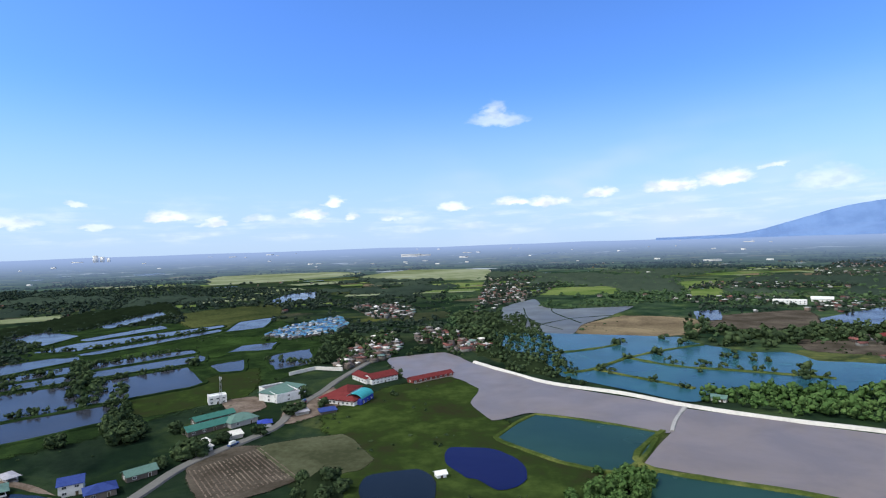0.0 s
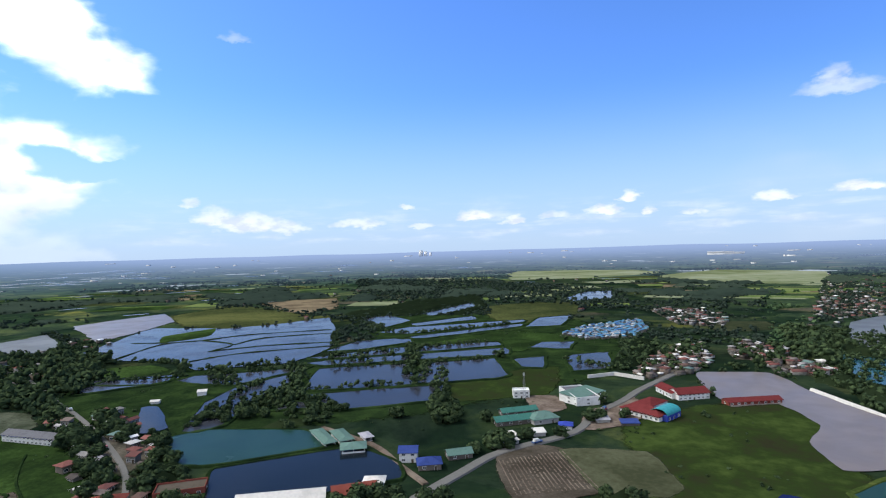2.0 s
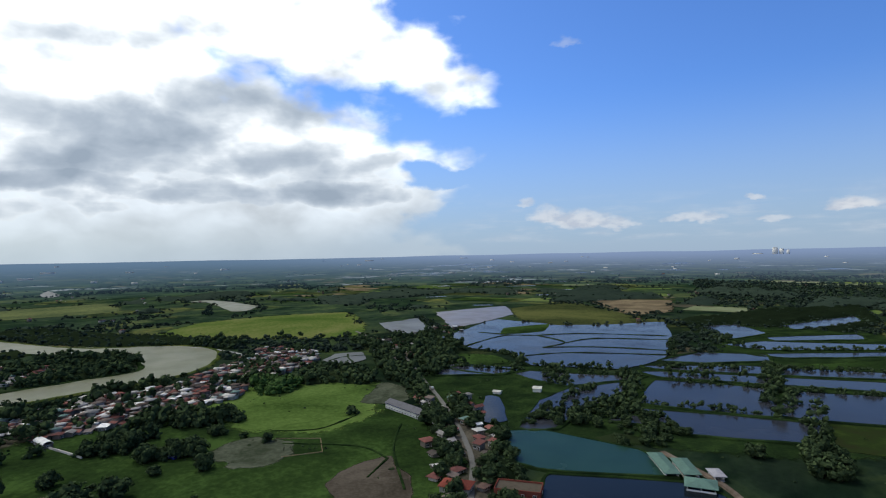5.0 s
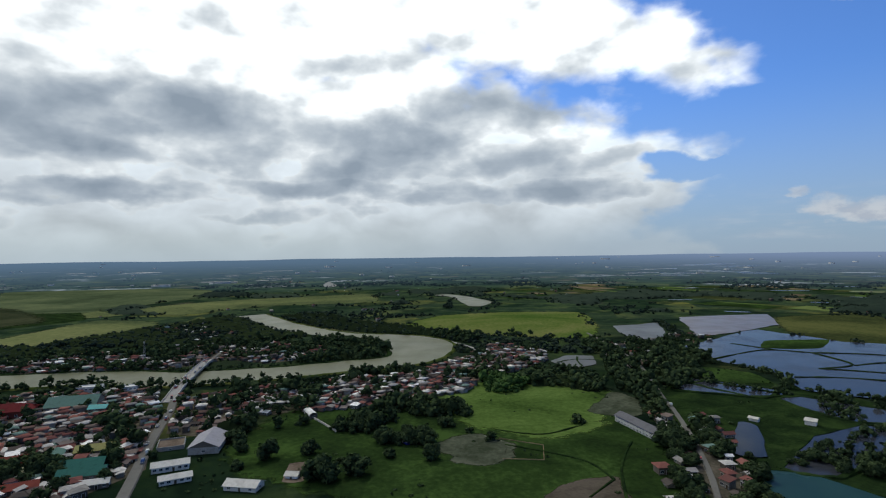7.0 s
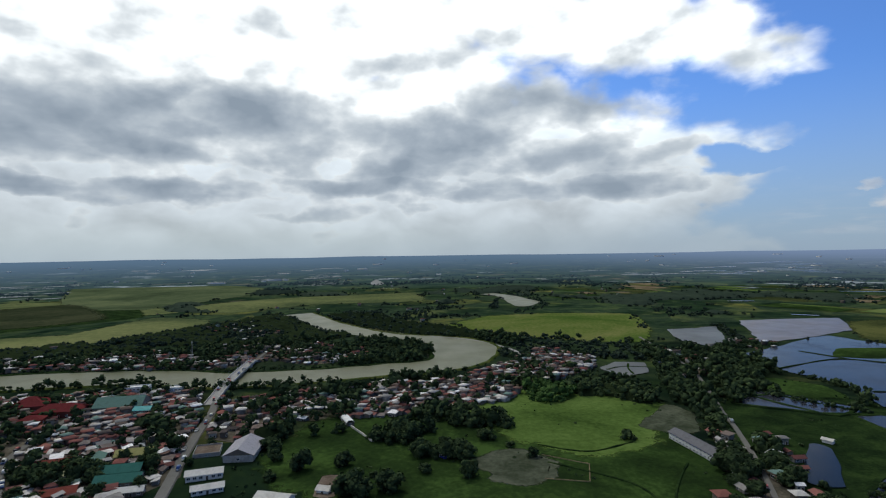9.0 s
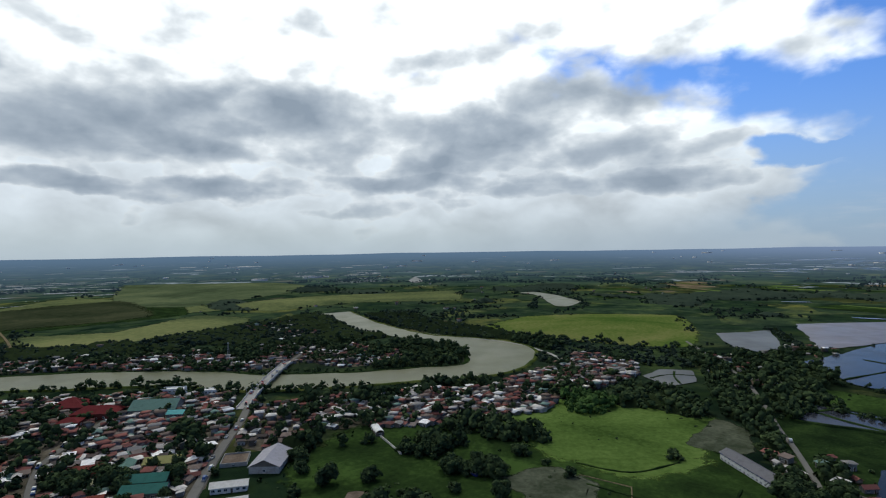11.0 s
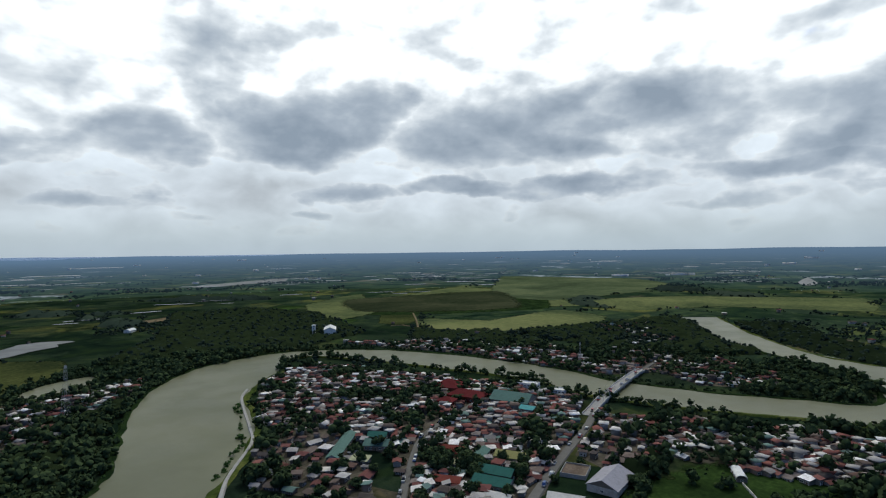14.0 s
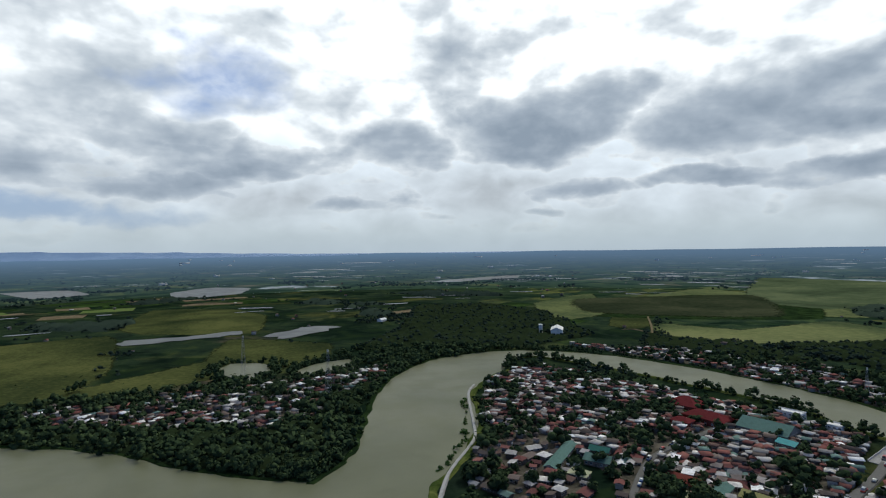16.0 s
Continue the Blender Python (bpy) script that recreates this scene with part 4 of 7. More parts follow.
field([(-402, 820), (-341, 911), (-256, 876), (-241, 698), (-295, 662)], OLIVE, "olive-green field")
field([(-56, 737), (-1, 755), (1, 688), (-47, 663)], FALLOW, "dark grey-brown ploughed field", 0.06, 3.0, 6.0)
field([(-303, 449), (-261, 583), (-190, 574), (-178, 542), (-240, 415)], PASTURE, "green field beside the market")
field([(-420, 190), (-335, 175), (-280, 180), (-230, 235), (-180, 290), (-120, 400), (-110, 500), (-220, 700), (-300, 720), (-420, 700), (-505, 640), (-430, 560), (-330, 440), (-300, 390), (-345, 320), (-430, 280)], DARKBUND, "rank dark weeds between the fish ponds", 0.03)
field([(-182, 300), (-130, 345), (-150, 420), (-180, 380), (-214, 341)], MEADOW, "green field beside the ponds")
field([(-853, -3), (-954, 55), (-986, 157), (-969, 277), (-796, 250), (-694, 209), (-726, 117), (-788, 24)], HALFRIPE, "sunlit yellow-green rice field across the river")
field([(-847, 568), (-861, 702), (-636, 633), (-583, 556), (-640, 467), (-727, 498)], OLIVE, "olive-green field beyond the flood")
field([(-874, 774), (-820, 905), (-661, 728), (-666, 663)], TAN, "brown field")
field([(-712, -640), (-765, -531), (-964, -534), (-925, -428), (-824, -402), (-674, -482), (-633, -537)], OLIVEFAR, "yellow-olive rice field")
field([(-1165, -594), (-1373, -468), (-1536, -144), (-1279, -107), (-1220, -332), (-1053, -438)], OLIVEFAR, "yellow-green rice fields far off")
field([(-1060, -1037), (-1323, -1119), (-1235, -774), (-1054, -555), (-963, -700), (-848, -812)], OLIVEFAR, "olive rice fields far off")
field([(-752, -790), (-785, -770), (-765, -730), (-690, -640), (-650, -620), (-640, -660)], OLIVE, "yellow-green garden plots beside a track", 0.08, 3.0, 8.0)
field([(-785, -905), (-840, -880), (-760, -760), (-700, -770)], PALERICE, "pale dry plots", 0.08, 3.0, 8.0)
field([(45, -531), (-20, -590), (-71, -634), (-96, -780), (-200, -690), (-177, -600), (-73, -558), (7, -514)], OLIVE, "olive-green paddies behind the trees")
field([(79, -1009), (60, -1283), (-77, -1232), (-139, -1064), (-112, -844), (34, -918)], OLIVE, "olive-green paddies")
field([(-785, -904), (-1149, -990), (-1188, -737), (-979, -579), (-812, -669), (-703, -763)], DARKBUND, "dark green fields far off")
field([(-721, -1012), (-957, -1155), (-720, -800), (-611, -766)], OLIVEFAR, "olive fields far off")
field([(200, -560), (60, -520), (45, -640), (90, -900), (330, -800)], OLIVE, "olive-green paddies")

field([(-1165, -851), (-1900, -1400), (-2000, -900), (-1789, -660), (-1474, -611), (-1133, -661)], SEDGE, "wide dull green rice fields far off")

field([(-858, -1020), (-1230, -918), (-940, -650), (-750, -822)], FALLOW, "dark grey-brown fallow field", 0.06, 8.0, 60.0)

# pasture round the school, farm plots and yards
field([(-250, 20), (-300, -60), (-330, -78), (-385, -60), (-392, -10), (-405, 20), (-449, 53), (-448, 113), (-422, 143), (-378, 125), (-318, 135), (-255, 125), (-215, 95), (-205, 60)], PASTURE, "lush green pasture with ditches", 0.05)
# sunlight on the upper pasture, painted as lighter grass
field([(-422, 25), (-449, 53), (-448, 113), (-422, 143), (-378, 122), (-352, 112), (-345, 84), (-364, 55)], SUNPATCH, "upper pasture grass with a patch of sunlight painted in", 0.06, 3.5, 26.0)
field([(-380, 127), (-422, 156), (-402, 164), (-370, 153), (-366, 138)], MUDFLAT, "muddy ground behind the school", 0.10, 3.0, 5.0)
field([(-318, 22), (-332, 34), (-334, 52), (-318, 62), (-300, 56), (-296, 46), (-300, 36), (-306, 42)], MUDFLAT, "drying mud patch in the pasture", 0.10, 6.0, 8.0)
field([(-272, 90), (-274, 104), (-246, 102), (-219, 93), (-237, 70), (-256, 71)], EARTH, "bare trampled earth in the pasture", 0.09)
field([(-106, 219), (-112, 236), (-101, 250), (-88, 251), (-60, 217), (-71, 203), (-88, 195)], EARTH, "ploughed brown vegetable plot", 0.09, 1.0, 2.5)
field([(-87, 250), (-53, 263), (-42, 245), (-35, 233), (-38, 222), (-59, 215)], SOIL, "fallow olive-brown plot", 0.09, 1.0, 4.0)
field([(-62, 300), (-30, 352), (5, 368), (18, 340), (12, 308), (22, 280), (24, 254), (34, 234), (48, 222), (60, 205), (30, 180), (-10, 180), (-35, 190), (-45, 235), (-50, 262)], MEADOW, "rough green meadow with brown patches", 0.05, 7.0)
field([(-136, 330), (-117, 298), (-107, 316), (-121, 338)], YARD, "bare concrete yard", 0.09, 0.5)
field([(-93, 312), (-83, 330), (-75, 354), (-62, 325), (-73, 297), (-85, 285)], YARD, "packed earth yard", 0.09, 1.0)


def furrows():
    """Rows of low seedling beds, broken here and there."""
    sh = Shape()
    for k in range(19):
        u = k / 18
        a, b = Vector((-109 + 22 * u, 226 + 23 * u, 0)), Vector((-88 + 26 * u, 197 + 20 * u, 0))
        n = 26
        for i in range(n):
            if rng.random() < 0.82:
                p, q = a.lerp(b, (i + 0.1) / n), a.lerp(b, (i + 0.8) / n)
                r = ribbon([(p.x + rng.uniform(-.1, .1), p.y), (q.x + rng.uniform(-.1, .1), q.y)], 0.5, 0.45, 0.2)
                sh.add(r.v, r.f)
    tagged(new("furrows", sh.mesh("furrows", YARD)), "pale broken rows of seedling beds on a vegetable plot", "furrows", kind="stuff")


furrows()
for line in ([(-320, 62), (-296, 96), (-272, 104)], [(-272, 104), (-255, 88)], [(-320, 130), (-285, 112), (-235, 98)], [(-345, 60), (-335, 85), (-350, 112)]):
    way_along("ditch_bank", line, 0.8, 0.25, DARKBUND, "dark weedy ditch bank through the pasture", "bank", 0.6, 0.6)
way_along("path", [(-330, 60), (-318, 82), (-297, 78), (-300, 58)], 0.45, 0.1, TAN, "pale footpath edging round a pasture plot", "path", 0.3, smoothly=False)

# roads
way_along("dike_wall", [(21, 418), (43, 381), (66, 347), (102, 319), (127, 292), (159, 266), (190, 247), (231, 221), (300, 180)], 1.7, 1.0, DIKE, "long pale concrete dike with a flat top", "dike", 0.7)
way_along("road_1", [(-444, -168), (-403, -152), (-343, -134), (-289, -116), (-240, -98), (-170, -60), (-120, -20)], 4.8, 0.22, ROAD, "worn concrete main road through the town", "road")
way_along("road_2", [(-396, -244), (-361, -233), (-326, -223), (-303, -210), (-268, -180), (-235, -150), (-200, -125)], 3.6, 0.2, ROAD, "narrow concrete town street", "road")
way_along("road_3", [(-723, 226), (-560, 218), (-493, 207), (-406, 185), (-373, 178), (-311, 161), (-252, 140), (-200, 112), (-140, 100)], 2.3, 0.2, ROAD, "narrow concrete road between trees", "road")
way_along("road_4", [(-60, 440), (-75, 378), (-80, 345), (-88, 312), (-90, 276), (-112, 235), (-118, 203), (-126, 150), (-140, 110)], 4.6, 0.2, ROAD, "worn village road past yards", "road")
way_along("path", [(-214, 226), (-173, 217), (-145, 201), (-125, 190)], 2.2, 0.3, YARD, "earth path along the resort pond", "path")
way_along("road_5", [(-292, -414), (-274, -386), (-247, -316), (-233, -285), (-199, -243), (-175, -200), (-160, -175)], 1.7, 0.9, CONCRETE, "pale concrete riverside wall road", "road", 0.6)
way_along("road_6", [(-768, -84), (-706, 20), (-650, 60), (-609, 75)], 2.6, 0.3, CONCRETE, "pale path along the far bank", "path")
way_along("road_7", [(-581, -196), (-600, -199), (-622, -202)], 3.4, 0.2, ROAD, "road beyond the bridge", "road")
way_along("road_8", [(-634, -568), (-690, -632), (-762, -720)], 2.6, 0.1, TAN, "pale concrete track between garden plots", "road")
way_along("road_9", [(-626, -622), (-644, -615), (-640, -575)], 3.0, 0.1, TAN, "pale farm track", "road", smoothly=False)
way_along("path", [(-175, -200), (-195, -165), (-215, -135), (-240, -110)], 3.0, 0.25, DIKE, "pale concrete path round the grass", "path")
way_along("wall", [(-374, -50), (-360, -40), (-348, -32)], 0.4, 0.9, DIKE, "pale wall from the barrel-roofed house", "wall", 0.1)
way_along("wall", [(-115, 395), (-100, 412), (-78, 405)], 1.0, 2.0, DIKE, "pale perimeter wall", "wall", 0.1, smoothly=False)


def far_paddies():
    """Thin pale sheets of flooded paddies over the far plain."""
    vs, ts, k = [], [], 0
    spots = [(rng.uniform(1000, 3700), radians(rng.uniform(-20, 205))) for n in range(420)]
    flooded = [(rng.uniform(r0, r1), radians(rng.gauss(mid, 3.2))) for mid, r0, r1, many in ((131, 1800, 2900, 26), (62, 2500, 3600, 24), (150, 2000, 3300, 12), (108, 2300, 3500, 12), (170, 2200, 3300, 10)) for n in range(many)]
    for n, (r, a) in enumerate(spots + flooded):
        x, y = -45 - r * math.sin(a), 15 + r * math.cos(a)
        if (n < 420 and noise.noise(Vector((x * 0.0014, y * 0.0014, 3.0))) < 0.12) or not vacant(SOWN, x, y):
            continue
        w, d, t = rng.uniform(18, 75) * r / 2000, rng.uniform(5, 16) * r / 2000, a + rng.uniform(-.3, .3)
        ring = 10
        for i in range(ring):
            q = 2 * math.pi * i / ring
            e = 1 + 0.35 * noise.noise(Vector((n * 3.1, math.cos(q) * 1.5, math.sin(q) * 1.5)))
            u, v = w * max(-0.8, min(0.8, math.cos(q))) * e, d * max(-0.8, min(0.8, math.sin(q))) * e
            px, py = x + math.cos(t) * u - math.sin(t) * v, y + math.sin(t) * u + math.cos(t) * v
            vs.append((px, py, rise(math.hypot(px + 45, py - 15)) + 1.2))
        ts += [(k, k + i, k + i + 1) for i in range(1, ring - 1)]
        k += ring
    bulk("far_paddies", np.array(vs), np.array(ts), [GLINT], np.zeros(len(ts)), "thin bright flooded paddies across the far plain", "paddies")


far_paddies()


def far_fields():
    """Small fields of rice, stubble and fallow in rows over the far plain."""
    heaps = [([], []) for _ in range(5)]
    for n in range(620):
        r, a = math.sqrt(rng.uniform(650 ** 2, 1900 ** 2)), radians(rng.uniform(-45, 205))
        x, y = -45 - r * math.sin(a), 15 + r * math.cos(a)
        if noise.noise(Vector((x * 0.0018, y * 0.0018, 11.0))) < (-0.12 if a < radians(80) else 0.22) or not (vacant(SOWN, x, y) and vacant(TAKEN, x, y)):
            continue
        w, d, t = rng.uniform(25, 80), rng.uniform(12, 40), 0.6 + 1.4 * noise.noise(Vector((x * 0.0012, y * 0.0012, 20.0)))
        cs = [(x + math.cos(t) * u * w - math.sin(t) * v * d, y + math.sin(t) * u * w + math.cos(t) * v * d) for u, v in ((-1, -1), (1, -1), (1, 1), (-1, 1))]
        if not all(vacant(SOWN, *c) and vacant(TAKEN, *c) for c in cs):
            continue
        vs, ts = heaps[rng.choice((0, 0, 4, 1, 2, 4) if a < radians(50) else (0, 1, 1, 3, 3, 3, 2))]
        k = len(vs)
        vs += [(px, py, rise(math.hypot(px + 45, py - 15)) + 0.42 + n * 0.0005) for px, py in cs]
        ts += [(k, k + 1, k + 2), (k, k + 2, k + 3)]
    for (vs, ts), mat, word in zip(heaps, (BRIGHT, OLIVE, TAN, PASTURE, PALERICE), ("yellow-green rice", "olive rice", "tan stubble", "deep green", "haze-paled rice")):
        bulk("far_fields", np.array(vs), np.array(ts), [mat], np.zeros(len(ts)), "patchwork of %s fields over the plain" % word, "fields")


far_fields()


# ---- buildings ----
WET = TAKEN.copy()


def casement(xs, zs, filled, front, back):
    """One connected mesh on a grid of bars: filled(i, j) gives a cell's slot, or None for an opening."""
    sh, n, m = Shape(), len(xs), len(zs)
    pts = [(x, y, z) for y in (front, back) for x in xs for z in zs]

    def at(k, i, j):
        return k * n * m + i * m + j

    def cell(i, j):
        return filled(i, j) if 0 <= i < n - 1 and 0 <= j < m - 1 else None

    fs, slots = [], []
    for i in range(n - 1):
        for j in range(m - 1):
            if cell(i, j) is None:
                continue
            quads = [(at(0, i, j), at(0, i + 1, j), at(0, i + 1, j + 1), at(0, i, j + 1)), (at(1, i, j), at(1, i, j + 1), at(1, i + 1, j + 1), at(1, i + 1, j))]
            for a, b, p, q in ((-1, 0, (i, j), (i, j + 1)), (1, 0, (i + 1, j + 1), (i + 1, j)), (0, -1, (i + 1, j), (i, j)), (0, 1, (i, j + 1), (i + 1, j + 1))):
                if cell(i + a, j + b) is None:
                    quads.append((at(0, *p), at(0, *q), at(1, *q), at(1, *p)))
            fs += quads
            slots += [cell(i, j)] + [0] * (len(quads) - 1)
    sh.add(pts, fs)
    sh.s = slots
    return sh


BARS_X, BARS_Z = (-0.8, -0.7, -0.04, 0.04, 0.7, 0.8), (-0.08, 0.1, 1.2, 1.3)
PANE = casement(BARS_X, BARS_Z, lambda i, j: 1 if i in (1, 3) and j == 1 else 0, -0.08, 0.05).mesh("window", WHITE, GLASS)
FRAME = casement(BARS_X, BARS_Z, lambda i, j: None if i in (1, 3) and j == 1 else 0, -0.12, 0.05).mesh("window", WHITE)
SHEET = Shape().box(0, 0, 0.1, 1.4, 0.04, 1.1).mesh("pane", GLASS)
DOOR = casement((-0.6, -0.5, 0.5, 0.6), (0.0, 2.0, 2.1), lambda i, j: 1 if i == 1 and j == 0 else 0, -0.08, 0.05).mesh("door", WHITE, BARK)


def raise_house(name, label, category, x, y, turned, w, d, h, roof, cover, walls, floors=1, bays=0, group="", trim=None, ends=True, z=0.0, low=0.70, fine=True):
    """A building with its walls, roof, doors and windows; w runs along its own x."""
    h *= low
    squat = min(1.0, h / floors / 2.8)

    def glaze(x, y, z, turned):
        at = pose(x, y, z, 0, 0, turned) @ Matrix.Diagonal((1.0, 1.0, squat, 1.0))
        win = part("window", FRAME if fine else PANE, None, top, "", at)
        if fine:
            part("pane", SHEET, None, win)

    top = thing(name, label, category, x, y, turned, z, group)
    body = Shape().box(0, 0, -0.3, w, d, h + 0.3)
    if roof == "gable":
        lift = d * 0.22
        body.add([(-w / 2, -d / 2, h), (-w / 2, d / 2, h), (-w / 2, 0, h + lift), (w / 2, -d / 2, h), (w / 2, d / 2, h), (w / 2, 0, h + lift)], [(0, 2, 1), (3, 4, 5)])
    part("wall", body, walls, top)
    cap = Shape()
    if roof == "gable":
        cap.gable(w, d, h + 0.03, lift, 0.6)
    elif roof == "hip":
        cap.hip(w, d, h + 0.02, min(w, d) * 0.27, 0.7)
    elif roof == "shed":
        cap.add([(-w / 2 - .5, -d / 2 - .5, h + 0.05), (w / 2 + .5, -d / 2 - .5, h + 0.05), (w / 2 + .5, d / 2 + .5, h + 0.9), (-w / 2 - .5, d / 2 + .5, h + 0.9),
                 (-w / 2 - .5, -d / 2 - .5, h + 0.2), (w / 2 + .5, -d / 2 - .5, h + 0.2), (w / 2 + .5, d / 2 + .5, h + 1.05), (-w / 2 - .5, d / 2 + .5, h + 1.05)],
                [(3, 2, 1, 0), (4, 5, 6, 7), (0, 1, 5, 4), (1, 2, 6, 5), (2, 3, 7, 6), (3, 0, 4, 7)])
    elif roof == "barrel":
        cap.barrel(w, d, h, d * 0.28)
    else:
        cap.box(0, 0, h + 0.02, w - 0.6, d - 0.6, 0.12)
        rim = Shape()
        for bx, by, sx, sy in ((0, -d / 2 + .15, w, .3), (0, d / 2 - .15, w, .3), (-w / 2 + .15, 0, .3, d - .6), (w / 2 - .15, 0, .3, d - .6)):
            rim.box(bx, by, h + 0.003, sx, sy, 0.8)
        part("parapet", rim, walls, top)
    part("roof", cap, cover, top)
    if trim:
        band = Shape()
        for s in (-1, 1):
            band.box(0, s * (d / 2 + 0.06), h - 0.7, w + 0.24, 0.12, 0.35).box(s * (w / 2 + 0.06), 0, h - 0.7, 0.12, d, 0.35)
        part("trim", band, trim, top)
    for fl in range(floors):
        base = 0.9 * squat + fl * h / floors
        for b in range(bays):
            px = -w / 2 + w * (b + 0.5) / bays
            for s in (-1, 1):
                mid = fl == 0 and b == bays // 2 and s == -1
                if mid:
                    part("door", DOOR, None, top, "", pose(px, -d / 2 - 0.02, 0, 0, 0, 0) @ Matrix.Diagonal((1.0, 1.0, squat, 1.0)))
                else:
                    glaze(px, s * (d / 2 + 0.02), base, 0 if s < 0 else 180)
        if ends and bays:
            for s in (-1, 1):
                glaze(s * (w / 2 + 0.02), 0, base, 90 * s)
    c, n = math.cos(radians(turned)), math.sin(radians(turned))
    claim(TAKEN, [(x + c * u - n * v, y + n * u + c * v) for u, v in ((-w / 2 - 3, -d / 2 - 3), (w / 2 + 3, -d / 2 - 3), (w / 2 + 3, d / 2 + 3), (-w / 2 - 3, d / 2 + 3))])
    return top


def stand(name, label, category, x, y, turned, w, d, h, *rest, **more):
    return raise_house(name, label, category, x, y, turned, w * 0.95, d * 0.95, h * 0.9, *rest, **more)


def spans(a, b, depth):
    """Middle, turn and length of a building whose near side runs from a to b."""
    dx, dy = b[0] - a[0], b[1] - a[1]
    n = math.hypot(dx, dy)
    return (a[0] + b[0]) / 2 - dy / n * depth / 2, (a[1] + b[1]) / 2 + dx / n * depth / 2, math.degrees(math.atan2(dy, dx)), n


def front(name, label, category, a, b, depth, h, roof, cover, walls, floors=1, bays=0, **more):
    x, y, t, n = spans(a, b, depth)
    return raise_house(name, label, category, x, y, t, n, depth, h, roof, cover, walls, floors, bays, **more)


# municipal yard in the north: white offices, red-roofed school, sheds
wb = front("office_building", "white two-storey office building with a grey flat roof", "building", (-120, 345), (-102, 323), 15, 6.4, "flat", LEAD, WHITE, 2, 7)
front("office_wing", "white office wing with a pale green sloping roof and open porch", "building", (-101, 324), (-91, 348), 15, 6.4, "shed", PALEGREEN, WHITE, 2, 6)
front("guard_house", "small white two-storey house on stilts in the field", "building", (-143, 324), (-134, 329), 7, 6.0, "flat", WHITE, WHITE, 2, 3)
front("school_building", "low school building with a broad red roof and white walls", "building", (-76, 321), (-54, 311), 11, 4.6, "hip", RED, WHITE, 1, 8, trim=RED)
front("school_building", "rear wing of the red-roofed school", "building", (-71, 332), (-61, 328), 18, 4.8, "hip", RED, WHITE, 1, 3)
front("covered_court", "blue-walled court with an arched teal roof", "building", (-50, 313), (-45, 327), 10, 5.0, "barrel", TEALROOF, BLUEWALL, 1, 3)
front("school_building", "white school block with a red gable roof", "building", (-50, 360), (-34, 373), 11, 5.5, "gable", RED, WHITE, 2, 7, trim=RED)
front("school_building", "red-roofed classroom row behind the court", "building", (-66, 378), (-54, 362), 9, 5.0, "gable", RED, WHITE, 1, 5)
front("classroom_row", "long low red-roofed classroom row by the flood", "building", (-23, 359), (4, 378), 7, 3.4, "gable", RED, RUST, 1, 8)
front("market_shed", "long shed with a dull green roof", "shed", (-129, 268), (-114, 283), 8, 3.8, "gable", GREEN, WALLS, 1, 4)
front("market_shed", "long shed with a dull green roof", "shed", (-133, 285), (-118, 300), 7, 3.6, "gable", GREEN, WALLS, 1, 4)
front("open_shed", "open shed with a pale green roof", "shed", (-112, 279), (-102, 290), 11, 3.8, "hip", PALEGREEN, CONCRETE, 1, 2)
front("tent", "dark blue and white canopy tent on the yard", "tent", (-98, 279), (-92, 281), 6, 2.6, "hip", BLUEWALL, WHITE)
front("tarpaulin_shelter", "low shelter under a blue tarpaulin", "shelter", (-70, 297), (-62, 301), 5, 2.2, "shed", BLUE, WALLS)
front("shack", "grey tin-roofed roadside shack", "shack", (-83, 296), (-77, 300), 5, 2.6, "shed", SLATE, WALLS)
for a, b in (((-118, 247), (-112, 256)), ((-114, 243), (-109, 250)), ((-106, 262), (-101, 266)), ((-118, 238), (-113, 243))):
    front("shack", "pale tin-roofed roadside stall", "shack", a, b, 5, 2.6, "shed", DIKE, WALLS)
front("blue_roofed_house", "tall narrow house with a blue roof and pale walls", "house", (-148, 204), (-141, 208), 8, 6.5, "gable", BLUE, WHITE, 2, 2)
front("blue_roofed_house", "low house with a bright blue roof", "house", (-135, 200), (-127, 206), 8, 3.6, "hip", BLUE, WALLS, 1, 2)
front("green_roofed_house", "roadside house with a green and white roof", "house", (-129, 216), (-121, 224), 7, 3.4, "gable", PALEGREEN, WALLS, 1, 2)

# resort beside the teal pond
def pavilion(label, x, y, turned, w, d, h, cover):
    top = thing("pavilion", label, "pavilion", x, y, turned, 0, "pond pavilions")
    part("floor_deck", Shape().box(0, 0, 0, w, d, 0.6), CONCRETE, top)
    for i in range(max(int(w / 4), 2) + 1):
        for s in (-1, 1):
            px = -w / 2 + 0.4 + (w - 0.8) * i / max(int(w / 4), 2)
            part("post", Shape().tube((px, s * (d / 2 - 0.4), 0.6), (px, s * (d / 2 - 0.4), h), 0.12, 0.12), WHITE, top)
    part("roof", Shape().hip(w, d, h, d * 0.2, 0.9), cover, top)
    part("railing", Shape().box(0, -d / 2 + .1, 0.6, w, 0.08, 0.9).box(0, d / 2 - .1, 0.6, w, 0.08, 0.9), WHITE, top)
    claim(TAKEN, [(x - 12, y - 12), (x + 12, y - 12), (x + 12, y + 12), (x - 12, y + 12)])


pavilion("long open pavilion with a pale green roof over the pond", -200, 211, -30, 24, 5.5, 2.4, PALEGREEN)
pavilion("long open pavilion with a pale green roof over the pond", -192, 216, -32, 18, 6, 2.6, PALEGREEN)
pavilion("square open pavilion with a pale green hipped roof", -176, 206, 40, 11, 9, 2.8, PALEGREEN)
pavilion("small open pavilion beside the path", -181, 222, -32, 8, 4, 2.3, SLATE)
front("warehouse", "long pale-roofed warehouse beside the pond", "building", (-172, 134), (-147, 154), 12, 5.0, "gable", DIKE, WHITE, 1, 6)
